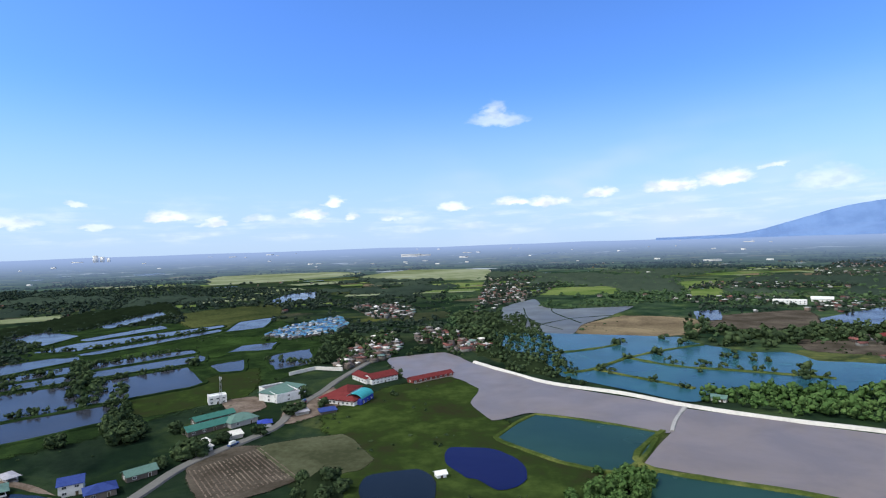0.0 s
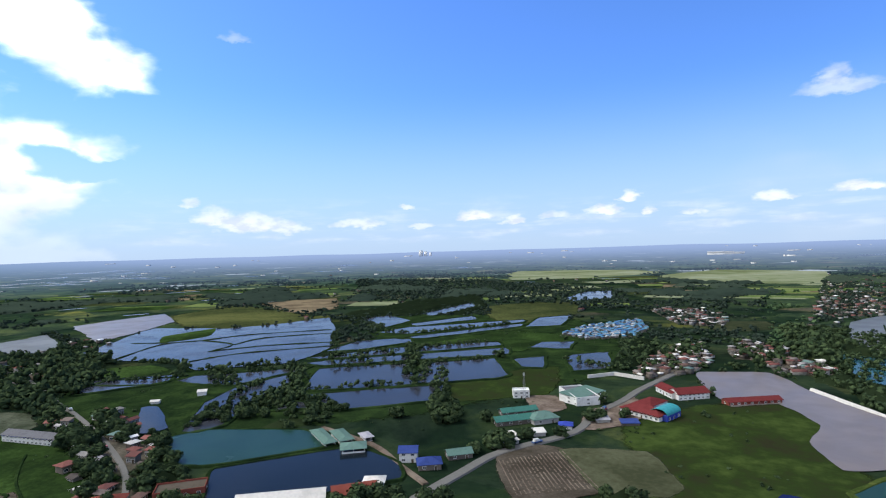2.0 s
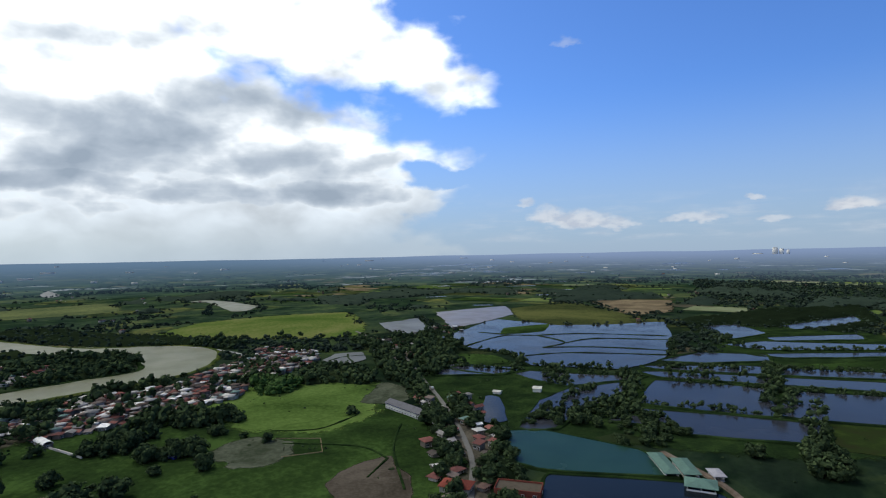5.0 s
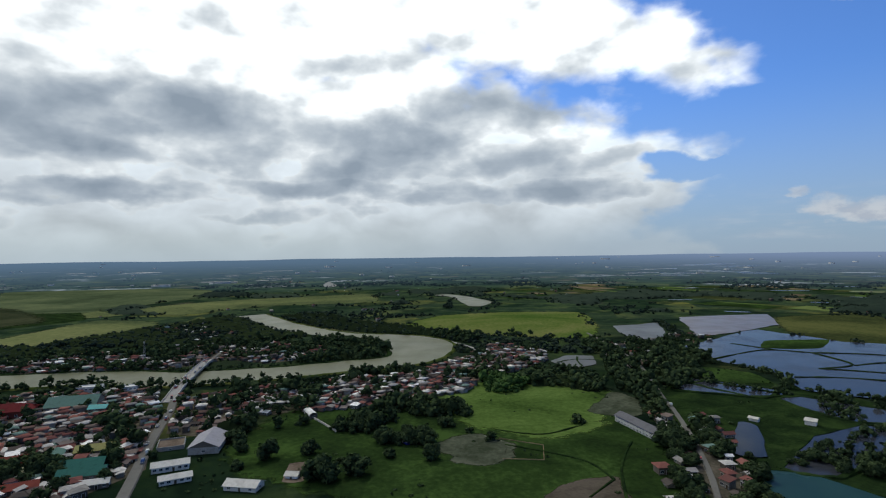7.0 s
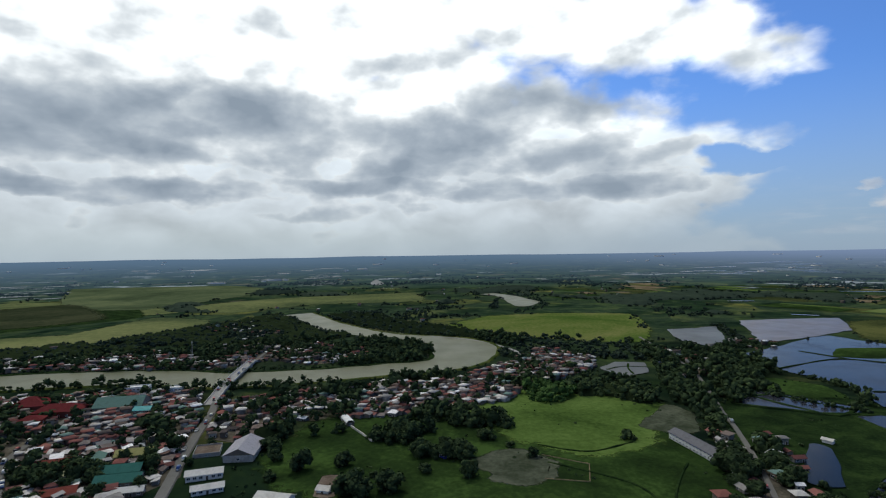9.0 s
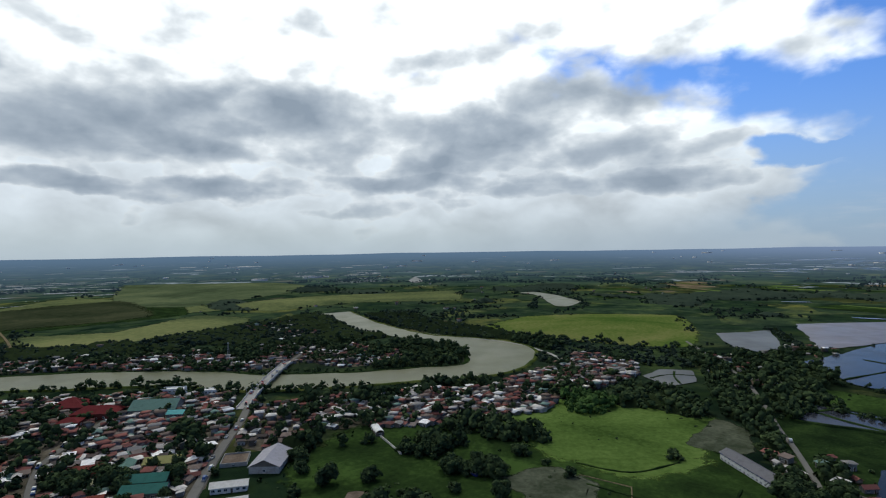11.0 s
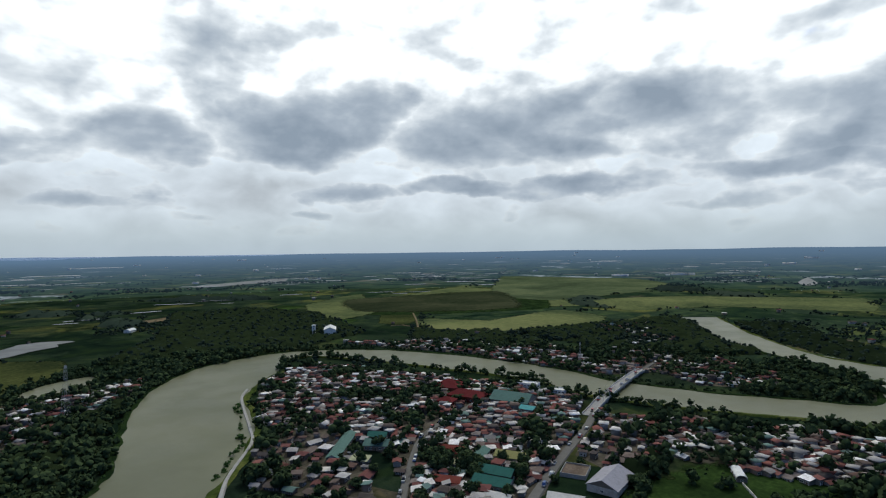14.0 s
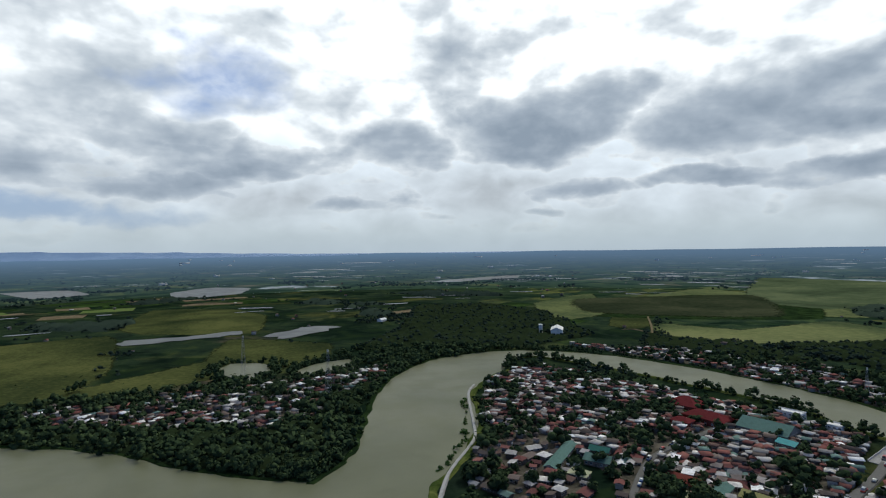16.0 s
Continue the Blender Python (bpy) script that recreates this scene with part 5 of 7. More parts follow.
front("red_roofed_hall", "low hall with a dull red roof", "building", (-148, 160), (-136, 172), 9, 4.0, "gable", RUST, WALLS, 1, 4)
front("white_canopy", "pale hipped canopy beside the hall", "shelter", (-146, 176), (-139, 180), 6, 3.0, "hip", DIKE, WHITE)
front("red_roofed_house", "house with a red hipped roof by the road", "house", (-226, 110), (-217, 119), 8, 4.0, "hip", RUST, WALLS, 1, 2)
front("unroofed_house", "unfinished brown building of bare blocks", "building", (-212, 128), (-199, 142), 10, 4.0, "flat", EARTH, RUST, 1, 4)
front("pond_hut", "small pale hut on a dike", "hut", (-342, 240), (-338, 244), 4, 3.6, "shed", DIKE, WHITE)
front("pond_hut", "small pale hut on a dike", "hut", (-352, 213), (-348, 216), 3, 2.8, "gable", DIKE, WHITE)

# the long school in the pasture, the big hall and the market
front("school_building", "long white two-storey school with a grey roof", "building", (-357, 134), (-320, 143), 8, 5.6, "gable", LEAD, WHITE, 2, 13, trim=BLUEWALL)
front("pasture_hut", "small blue and grey hut in the pasture", "hut", (-330, 4), (-323, 10), 5, 2.8, "gable", SLATE, BLUEWALL, 1, 1)
stand("gymnasium", "large hall with a pale grey gable roof", "building", -329, -97, 8, 25, 16, 5.6, "gable", SLATE, WALLS, 1, 6)
stand("annex", "low flat-roofed annex beside the large hall", "building", -331, -118, 20, 16, 14, 2.2, "flat", YARD, CONCRETE, 1, 4)
stand("classroom_row", "white low block with a pale roof", "building", -298, -103, 112, 17, 7, 4.6, "gable", DIKE, WHITE, 1, 6)
stand("classroom_row", "white low block with a pale roof", "building", -283, -94, 116, 14, 6, 3.8, "gable", DIKE, WHITE, 1, 5)
stand("pasture_shed", "small pale shed with a metal roof", "shed", -274, -60, 78, 16, 8, 3.5, "gable", DIKE, WHITE, 1, 3)
stand("watch_hut", "small pale hut at the end of a court", "hut", -284, -41, 80, 6, 5, 3.0, "gable", DIKE, WHITE, 1, 1)
field([(-279, -44), (-279, -36), (-300, -38), (-300, -46)], YARD, "bare concrete court in the pasture", 0.12, 0.3)
stand("market_hall", "market hall with a dark teal-green roof", "building", -298.5, -145, 107, 20, 10.5, 6.0, "gable", GREEN, WALLS, 1, 6)
stand("market_hall", "market hall with a dark teal-green roof", "building", -288, -138.5, 107, 20, 10.5, 5.4, "gable", GREEN, WALLS, 1, 6)
stand("market_hall", "long hall with a grey-green roof", "building", -307, -165, 25, 28, 7, 5.0, "gable", PALEGREEN, WALLS, 1, 6)
stand("market_hall", "market row with an olive-yellow roof", "building", -322, -153, 109, 18, 10, 5.0, "gable", YELLOW, WALLS, 1, 5)
stand("market_row", "row with a cream roof", "building", -293, -171, 115, 14, 6, 4.0, "shed", CREAM, WALLS, 1, 4)
stand("market_row", "row with a rusty red roof", "building", -305, -187, 112, 23, 11, 4.6, "gable", RUST, WALLS, 1, 6)
stand("market_row", "row with a patched red and pale roof", "building", -276, -158, 118, 14, 8, 4.0, "gable", RUST, WALLS, 1, 4)
stand("market_row", "row with a pale roof", "building", -279, -128, 107, 13, 6, 3.8, "gable", DIKE, WALLS, 1, 4)
stand("school_building", "long town school wing with a grey-green roof", "building", -267, -238, 40, 44, 7, 4.6, "gable", PALEGREEN, WALLS, 1, 10)
stand("school_building", "town school block with a green roof", "building", -283, -224, 126, 15, 11, 5.0, "gable", PALEGREEN, WALLS, 1, 5)
stand("school_building", "town school block with a dull green roof", "building", -293, -236, 126, 12, 8, 4.6, "gable", GREEN, WALLS, 1, 4)
stand("school_shed", "shed with a cream roof beside the school", "shed", -262, -213, 120, 11, 7, 3.6, "shed", CREAM, WALLS, 1, 3)
stand("town_market", "large market under a bright red roof", "building", -408, -284, 108, 24, 20, 7.5, "hip", RED, RUST, 1, 6)
stand("town_market", "market wing under a bright red roof", "building", -397, -254, 104, 30, 16, 6.5, "hip", RED, RUST, 1, 6)
stand("town_market", "market wing under a bright red roof", "building", -376, -256, 108, 13, 10, 6.0, "hip", RED, RUST, 1, 3)
stand("commercial_building", "building with a wide grey-green ribbed roof", "building", -414, -222, 105, 32, 22, 6.0, "gable", PALEGREEN, WALLS, 1, 6)
stand("commercial_building", "building with a bright turquoise roof", "building", -399, -197, 100, 11, 8, 6.5, "gable", TEALROOF, WALLS, 2, 4)
stand("riverside_building", "white flat-roofed riverside block", "building", -455, -237, 105, 18, 9, 8.0, "flat", WHITE, WHITE, 2, 6)
stand("riverside_building", "white flat-roofed riverside block", "building", -455, -207, 105, 12, 9, 7.5, "flat", WHITE, WHITE, 2, 4)
stand("church", "white church beyond the river", "church", -522, -634, 55, 34, 17, 11.0, "gable", WHITE, WHITE, 1, 5)
stand("bell_tower", "white church bell tower", "tower", -502, -645, 55, 5, 5, 20.0, "hip", WHITE, WHITE, 4, 1)
stand("farm_hall", "white-roofed hall in the far fields", "building", -330, -880, 40, 17, 10, 6.0, "gable", WHITE, WHITE, 1, 4)
stand("metal_roofed_house", "house with a white barrel metal roof", "house", -382, -54, 28, 15, 5, 3.6, "barrel", WHITE, WALLS, 1, 3)
stand("roadside_hall", "long white hall with a pale flat roof among trees", "building", 452, 712, -35, 40, 14, 8.0, "flat", WHITE, WHITE, 2, 8)
stand("roadside_hall", "white hall with a pale gable roof among trees", "building", 506, 728, -35, 26, 12, 6.5, "gable", WHITE, WHITE, 1, 5)
stand("red_roofed_house", "low house with a red roof by the ponds", "house", 372, 455, -30, 16, 10, 5.0, "hip", RED, WALLS, 1, 4)
stand("boat_house", "small white hut by the dike", "hut", 150, 300, -40, 8, 6, 3.2, "gable", PALEGREEN, WHITE, 1, 2)
stand("pump_house", "small white hut in rough grass", "hut", -4, 212, 20, 4, 3.5, 3.0, "gable", WHITE, WHITE, 1, 1)


# ---- bridge ----
def bridge():
    a, b = Vector((-440, -167, 0)), Vector((-574, -194, 0))
    n = (b - a).length
    top = thing("bridge", "pale concrete river bridge with low parapets", "bridge", a.x, a.y, math.degrees(math.atan2(b.y - a.y, b.x - a.x)))
    prof = [(-18, 0.1), (0, 1.6), (15, 3.2), (n / 2, 4.0), (n - 15, 3.2), (n, 1.6), (n + 18, 0.1)]
    deck = Shape()
    pts = [(x, s * 3.9, z + k) for x, z in prof for s, k in ((-1, -0.9), (-1, 0.25), (1, 0.25), (1, -0.9))]
    fs = [(4 * i + j, 4 * i + 4 + j, 4 * i + 4 + (j + 1) % 4, 4 * i + (j + 1) % 4) for i in range(len(prof) - 1) for j in range(4)]
    part("deck", deck.add(pts, fs + [(0, 1, 2, 3), tuple(4 * len(prof) - 1 - j for j in range(4))]), CONCRETE, top)
    for s in (-1, 1):
        rail = Shape()
        pts = [(x, s * 3.75 + o, z + k) for x, z in prof for o, k in ((-.15, 0.2), (-.15, 1.3), (.15, 1.3), (.15, 0.2))]
        part("parapet", rail.add(pts, fs), DIKE, top)
    for i in range(5):
        x = 22 + (n - 44) * i / 4
        part("pier", Shape().box(x, 0, -1, 1.6, 6, 3.6).box(x, 0, 2.4, 2.2, 7.6, 0.6), CONCRETE, top)
    for i in range(9):
        x = 8 + (n - 16) * i / 8
        for s in (-1, 1):
            part("lamp_post", Shape().tube((x, s * 3.8, 3), (x, s * 3.8, 9), 0.12, 0.08, 6).box(x, s * 3.2, 8.9, 0.25, 1.4, 0.12), STEEL, top)


bridge()


def mast(label, x, y, h, foot):
    """A lattice mast: four legs, rings and braces."""
    top = thing("lattice_mast", label, "mast", x, y, 20)
    for i, (sx, sy) in enumerate(((-1, -1), (1, -1), (1, 1), (-1, 1))):
        part("leg", Shape().tube((sx * foot, sy * foot, 0), (sx * foot * 0.25, sy * foot * 0.25, h), 0.085, 0.05, 5), STEEL, top)
    brace = Shape()
    lv = int(h / 3)
    for k in range(lv):
        r0, r1 = foot * (1 - 0.75 * k / lv), foot * (1 - 0.75 * (k + 1) / lv)
        z0, z1 = h * k / lv, h * (k + 1) / lv
        cs = ((-1, -1), (1, -1), (1, 1), (-1, 1))
        for i in range(4):
            p, q = cs[i], cs[(i + 1) % 4]
            brace.tube((p[0] * r0, p[1] * r0, z0), (q[0] * r1, q[1] * r1, z1), 0.03, 0.03, 4)
            brace.tube((q[0] * r0, q[1] * r0, z0), (p[0] * r1, p[1] * r1, z1), 0.03, 0.03, 4)
    part("bracing", brace, STEEL, top)
    for i in range(3):
        a = 2 * math.pi * i / 3
        part("antenna", Shape().box(0.6 * math.cos(a), 0.6 * math.sin(a), h - 2.2, 0.28, 0.28, 1.8), WHITE, top)


mast("slim steel radio mast behind the sheds", -136, 325, 17, 0.9)
mast("steel radio mast among river trees", -165, -430, 40, 2.4)
mast("steel radio mast in the village", -560, -250, 24, 1.3)
mast("steel radio mast behind the ponds", -100, -545, 40, 2.2)

# ---- market of blue stalls ----
stall = thing("market_stall", "small market stall under a blue or white tarpaulin", "stall", -150, 600, 0, 0, "blue market stalls")
part("wall", Shape().box(0, 0, -0.1, 4.2, 3.4, 2.3), WALLS, stall)
part("roof", Shape().gable(4.2, 3.4, 2.3, 0.7, 0.5), TARPS, stall)
STALLS = [(-194, 580), (-189, 641), (-140, 731), (-118, 651), (-120, 589), (-160, 558)]
spots = []
while len(spots) < 210:
    x, y = rng.uniform(-194, -118), rng.uniform(558, 731)
    if inside(STALLS, np.array(x), np.array(y)) and all(abs(x - p[0]) > 4.6 or abs(y - p[1]) > 4.4 for p in spots):
        spots.append((x, y))
for i, (x, y) in enumerate(spots):
    m = pose(x, y, 0, 0, 0, 30 + rng.choice((0, 90)) + rng.uniform(-8, 8))
    if i:
        copy_thing(stall, m)
    else:
        stall.matrix_basis = m
claim(TAKEN, STALLS)


# ---- town houses ----
TOWNS = []
TOWNS += [     # old town between the river and the road
    ([(-306, -422), (-376, -463), (-415, -398), (-429, -333), (-452, -265), (-460, -190), (-367, -145), (-298, -115), (-240, -140), (-277, -203), (-287, -270), (-254, -316)], 4.9, 38),
    ([(-431, -137), (-464, -97), (-485, -38), (-489, 6), (-551, 48), (-612, 84), (-645, 96), (-598, 143), (-545, 134), (-503, 98), (-484, 66), (-436, 52), (-404, -4), (-389, -51), (-385, -94)], 5.0, 60)]
TOWNS += [     # loose houses beside the river wall
    ([(-285, -270), (-262, -312), (-245, -300), (-222, -262), (-205, -225), (-235, -165), (-258, -200)], 9.0, 30)]
TOWNS += [     # villages across the river
    ([(-562, -389), (-636, -336), (-587, -182), (-540, -216), (-530, -343)], 6.8, 20),
    ([(-587, -182), (-687, -166), (-653, -104), (-593, -79), (-560, -135)], 7.5, 70),
    ([(-632, -286), (-672, -262), (-676, -186), (-600, -160), (-592, -222)], 10.0, 40),
    ([(-483, -550), (-584, -451), (-621, -304), (-607, -226), (-560, -223), (-545, -355), (-500, -495)], 7.0, 50)]
TOWNS += [     # left bank and northern hamlets
    ([(80, -480), (18, -418), (-26, -398), (-70, -385), (-115, -363), (-150, -385), (-190, -446), (-215, -498), (-130, -495), (-20, -485)], 6.6, 35),
    ([(-190, -517), (-247, -534), (-242, -493), (-187, -446)], 8.5, 60),
    ([(-90, 425), (-88, 445), (-80, 522), (-55, 562), (-40, 490), (-50, 440), (-75, 408)], 6.8, 55),
    ([(-31, 533), (-24, 597), (14, 571), (8, 510), (-25, 506)], 6.8, 55),
    ([(-2, 494), (22, 525), (41, 491), (35, 463), (2, 464)], 7.2, 30)]
TOWNS += [     # farther hamlets
    ([(-149, 854), (-82, 872), (-42, 800), (-44, 700), (-91, 700)], 9.5, 30),
    ([(55, 800), (122, 850), (160, 1000), (120, 1250), (95, 1180), (60, 950)], 13.0, 40),
    ([(121, 1563), (290, 1801), (275, 1235), (111, 806), (37, 694)], 30.0, 30),
    ([(-367, 160), (-354, 195), (-303, 180), (-251, 155), (-252, 132), (-312, 148)], 10.0, 15),
    ([(-284, 130), (-264, 150), (-205, 124), (-214, 106)], 9.0, 15),
    ([(-640, 195), (-640, 250), (-480, 235), (-480, 190)], 13.0, 15)]
TOWNS += [     # town below the volcano
    ([(760, 1130), (900, 1010), (1180, 1180), (1500, 1560), (1300, 1760), (960, 1400)], 21.0, 30),
    ([(420, 640), (520, 560), (640, 660), (560, 760)], 16.0, 30),
    ([(420, 950), (700, 900), (760, 1060), (520, 1090)], 26.0, 10),
    ([(330, 430), (420, 420), (450, 500), (360, 510)], 11.0, 20)]
TOWNS += [     # outlying rows
    ([(300, 350), (400, 300), (400, 380), (310, 400)], 13.0, 15),
    ([(330, 760), (470, 730), (500, 820), (350, 830)], 22.0, 15),
    ([(-190, -215), (-245, -110), (-215, -95), (-165, -170)], 17.0, 40),
    ([(-720, 330), (-650, 250), (-620, 330), (-690, 370)], 20.0, 10),
    ([(-900, -330), (-760, -230), (-700, -260), (-820, -380)], 17.0, 25),
    ([(-440, -160), (-400, -146), (-352, -131), (-345, -108), (-385, -98), (-431, -130)], 8.0, 20)]
for k, (poly, gap, grain) in enumerate(TOWNS):
    if gap < 12:
        sheet("yard", poly, 0.02 + 0.006 * k, DIRT, "packed dark earth between close houses", "ground", 0.0, 1.0)
lots = []
mesh_of_lots = {}


def roomy(x, y, s):
    i, j = int(x // 16), int(y // 16)
    return all((x - a) ** 2 + (y - b) ** 2 > (0.5 * (s + t)) ** 2 for p in (-1, 0, 1, -2, 2) for q in (-1, 0, 1, -2, 2) for a, b, t in mesh_of_lots.get((i + p, j + q), ()))


def grove(x, y):
    """Where trees stand among the houses; fewer in the riverside village."""
    bare = 0.2 if -650 < x < -415 and -30 < y < 150 else 0.0
    return -bare + noise.noise(Vector((x * 0.022, y * 0.022, 30.0))) + 0.5 * noise.noise(Vector((x * 0.06, y * 0.06, 31.0)))


for poly, gap, grain in TOWNS:
    xs, ys = [p[0] for p in poly], [p[1] for p in poly]
    tries = int((max(xs) - min(xs)) * (max(ys) - min(ys)) / gap / gap * 9)
    for k in range(tries):
        x, y = rng.uniform(min(xs), max(xs)), rng.uniform(min(ys), max(ys))
        if grove(x, y) > 0.25 or not inside(poly, np.array(x), np.array(y)):
            continue
        if vacant(TAKEN, x, y) and roomy(x, y, gap * 0.8):
            mesh_of_lots.setdefault((int(x // 16), int(y // 16)), []).append((x, y, gap * 0.8))
            lots.append((x, y, grain + rng.choice((0, 90)) + rng.gauss(0, 14), rng.randrange(8), rng.uniform(0.75, 1.3)))
for x, y, *_ in lots:
    r = 2.4 if -470 < x < -230 and -470 < y < 130 else 4.6
    claim(TAKEN, [(x - r, y - r), (x + r, y - r), (x + r, y + r), (x - r, y + r)])
lots.sort(key=lambda p: math.hypot(p[0] + 60, p[1] - 20))

PLANS = [(4.2, 3.2, 2.2, "gable"), (5.1, 3.7, 2.4, "gable"), (3.8, 3.2, 4.0, "gable"), (4.8, 4.2, 4.3, "hip"), (3.6, 2.9, 2.1, "shed"), (4.6, 3.5, 2.4, "hip"), (4.0, 3.5, 4.2, "shed"), (7.0, 4.3, 2.6, "gable")]
WORDS = ["low house with a tin gable roof among close neighbours", "house with a weathered gable roof", "two-storey house with a narrow gable roof", "two-storey house with a hipped roof",
         "small shack with a sloping tin roof", "low house with a hipped roof", "two-storey block house with a sloping tin roof", "wide low house with a rusty gable roof"]
models = [None] * 8
lumps = []
for i, (w, d, h, roof) in enumerate(PLANS):
    sh = Shape().box(0, 0, -0.3, w, d, h + 0.3)
    if roof == "gable":
        sh.add([(-w / 2, -d / 2, h), (-w / 2, d / 2, h), (-w / 2, 0, h + d * .22), (w / 2, -d / 2, h), (w / 2, d / 2, h), (w / 2, 0, h + d * .22)], [(0, 2, 1), (3, 4, 5)])
        sh.gable(w, d, h + 0.03, d * 0.22, 0.6, slot=1)
    elif roof == "hip":
        sh.hip(w, d, h + 0.02, d * 0.27, 0.7, slot=1)
    else:
        sh.box(0, 0, h + 0.02, w + 1.2, d + 1.2, 0.3, 1)
    lumps.append(arrays(sh))
for n, (x, y, t, i, s) in enumerate(lots[:300]):
    if models[i] is None:
        w, d, h, roof = PLANS[i]
        models[i] = raise_house("house", WORDS[i], "house", x, y, t, w, d, h, roof, ROOFS, WALLS, 2 if h > 5 else 1, 2, "town houses", ends=False, low=0.8, fine=False)
        models[i].scale = (1.0, 1.0, 0.9)
    else:
        copy_thing(models[i], pose(x, y, 0, 0, 0, t) @ Matrix.Diagonal((s, s * rng.uniform(0.85, 1.15), rng.uniform(0.85, 1.2), 1.0)))
strew("town_houses", lumps, [(x, y, 0, radians(t), s * 1.0, 0.8, i) for x, y, t, i, s in lots[300:]], [WALLS, ROOFS], "crowded town houses with rusty, grey and white tin roofs", "houses")

# roofs scattered over the far plain
spots = []
for k in range(700):
    r, a = rng.uniform(750, 2500), rng.uniform(0, 2 * math.pi)
    x, y = -45 + r * math.cos(a), 15 + r * math.sin(a)
    if noise.noise(Vector((x * 0.003, y * 0.003, 7.0))) > 0.02 and vacant(TAKEN, x, y) and vacant(SOWN, x, y):
        spots.append((x, y, 0, rng.uniform(0, 3), rng.uniform(0.8, 1.4), 0.9, rng.randrange(8)))
strew("far_houses", lumps, spots, [WALLS, ROOFS], "scattered farmhouses with pale roofs across the plain", "houses")


# ---- vehicles on the roads ----
def car(x, y, turned, long, high, label, category, z=0.74):
    top = thing("car" if high < 1.8 else "minibus", label, category, x, y, turned, z, "vehicles on the roads")
    w = 1.75
    body = Shape().box(0, 0, 0.3, long, w, 0.65)
    body.add([(-long * .38, -w * .46, .95), (long * .28, -w * .46, .95), (long * .28, w * .46, .95), (-long * .38, w * .46, .95), (-long * .32, -w * .4, high), (long * .14, -w * .4, high), (long * .14, w * .4, high), (-long * .32, w * .4, high)],
             [(4, 5, 6, 7), (0, 1, 5, 4), (1, 2, 6, 5), (2, 3, 7, 6), (3, 0, 4, 7)])
    part("body", body, CARS, top)
    part("windscreen", Shape().add([(long * .285, -w * .4, 1.0), (long * .285, w * .4, 1.0), (long * .155, w * .36, high - .08), (long * .155, -w * .36, high - .08)], [(0, 1, 2, 3)]), GLASS, top)
    for sx in (-1, 1):
        for sy in (-1, 1):
            part("wheel", Shape().tube((sx * long * .31, sy * w * .5 - .1, .32), (sx * long * .31, sy * w * .5 + .1, .32), .32, .32, 10), TYRE, top)


for line, gap in (([(-444, -168), (-403, -152), (-343, -134), (-289, -116)], 17), ([(-361, -233), (-326, -223), (-303, -210), (-268, -180), (-235, -150)], 12), ([(-493, 207), (-406, 185), (-311, 161), (-252, 140)], 60), ([(-80, 345), (-90, 276), (-112, 235)], 40)):
    for (ax, ay), (bx, by) in zip(line, line[1:]):
        d = math.hypot(bx - ax, by - ay)
        for k in range(int(d / gap)):
            t = (k + rng.uniform(0.2, 0.8)) * gap / d
            side = rng.choice((-1, 1)) * 1.3
            big = rng.random() < 0.35
            car(ax + (bx - ax) * t - (by - ay) / d * side, ay + (by - ay) * t + (bx - ax) / d * side, math.degrees(math.atan2(by - ay, bx - ax)) + (180 if side > 0 else 0),
                5.6 if big else 4.2, 2.1 if big else 1.5, "small passenger minibus on the town road" if big else "car on the worn concrete road", "minibus" if big else "car")


for k in range(7):          # traffic on the bridge
    u = (k + rng.uniform(0.2, 0.8)) / 7
    side = rng.choice((-1, 1))
    big = rng.random() < 0.4
    deck = 0.25 + 1.6 + 2.4 * min(1.0, 9.0 * u, 9.0 * (1 - u)) if 0.12 < u < 0.88 else 0.25 + 1.6 + 14 * min(u, 1 - u)
    car(-440 - 134 * u - 0.2 * side * 1.7, -167 - 27 * u + 0.98 * side * 1.7, 191 + (180 if side > 0 else 0), 5.6 if big else 4.2, 2.1 if big else 1.5,
        "small passenger minibus crossing the bridge" if big else "car crossing the concrete bridge", "minibus" if big else "car", deck)


# far town blocks and long white roofs near the horizon
spots = []
slab = [arrays(Shape().box(0, 0, -4, 1, 1, 1)), arrays(Shape().box(0, 0, -4, 60, 18, 10).box(0, 0, 6, 62, 20, 1.5, 1)), arrays(Shape().box(0, 0, -4, 24, 16, 9).box(0, 0, 5, 25, 17, 1.2, 1))]
for az, r, s, k in [(32.2, 4050, 1.0, 3), (31.7, 4060, 0.8, 3), (31.2, 4080, 0.6, 3), (2.6, 3500, 2.2, 1), (1.4, 3520, 1.6, 1)] + [(rng.uniform(-35, 190), rng.uniform(2300, 4400), rng.uniform(0.4, 1.1), rng.choice((1, 2, 2, 2))) for i in range(130)]:
    a = radians(az)
    x, y = -45 - r * math.sin(a), 15 + r * math.cos(a)
    if vacant(SOWN, x, y) and vacant(TAKEN, x, y):
        spots.append((x, y, rise(r), a + rng.uniform(-.4, .4), s, 1.0, k))
slab.append(arrays(Shape().box(0, 0, -4, 26, 18, 46).box(0, 0, 42, 20, 12, 5, 1)))
strew("far_town", slab, spots, [WHITE, WHITE], "pale blocks and long white roofs of a far town", "buildings")


# ---- trees ----
def crumpled(r, seed, sub=1, flat=0.85):
    bm = bmesh.new()
    bmesh.ops.create_icosphere(bm, subdivisions=sub, radius=r)
    for v in bm.verts:
        v.co *= 1 + 0.28 * noise.noise(v.co * (1.6 / r) + Vector((seed, 0, 0)))
        v.co.z *= flat
    v = [tuple(p.co) for p in bm.verts]
    f = [tuple(p.index for p in q.verts) for q in bm.faces]
    bm.free()
    return v, f


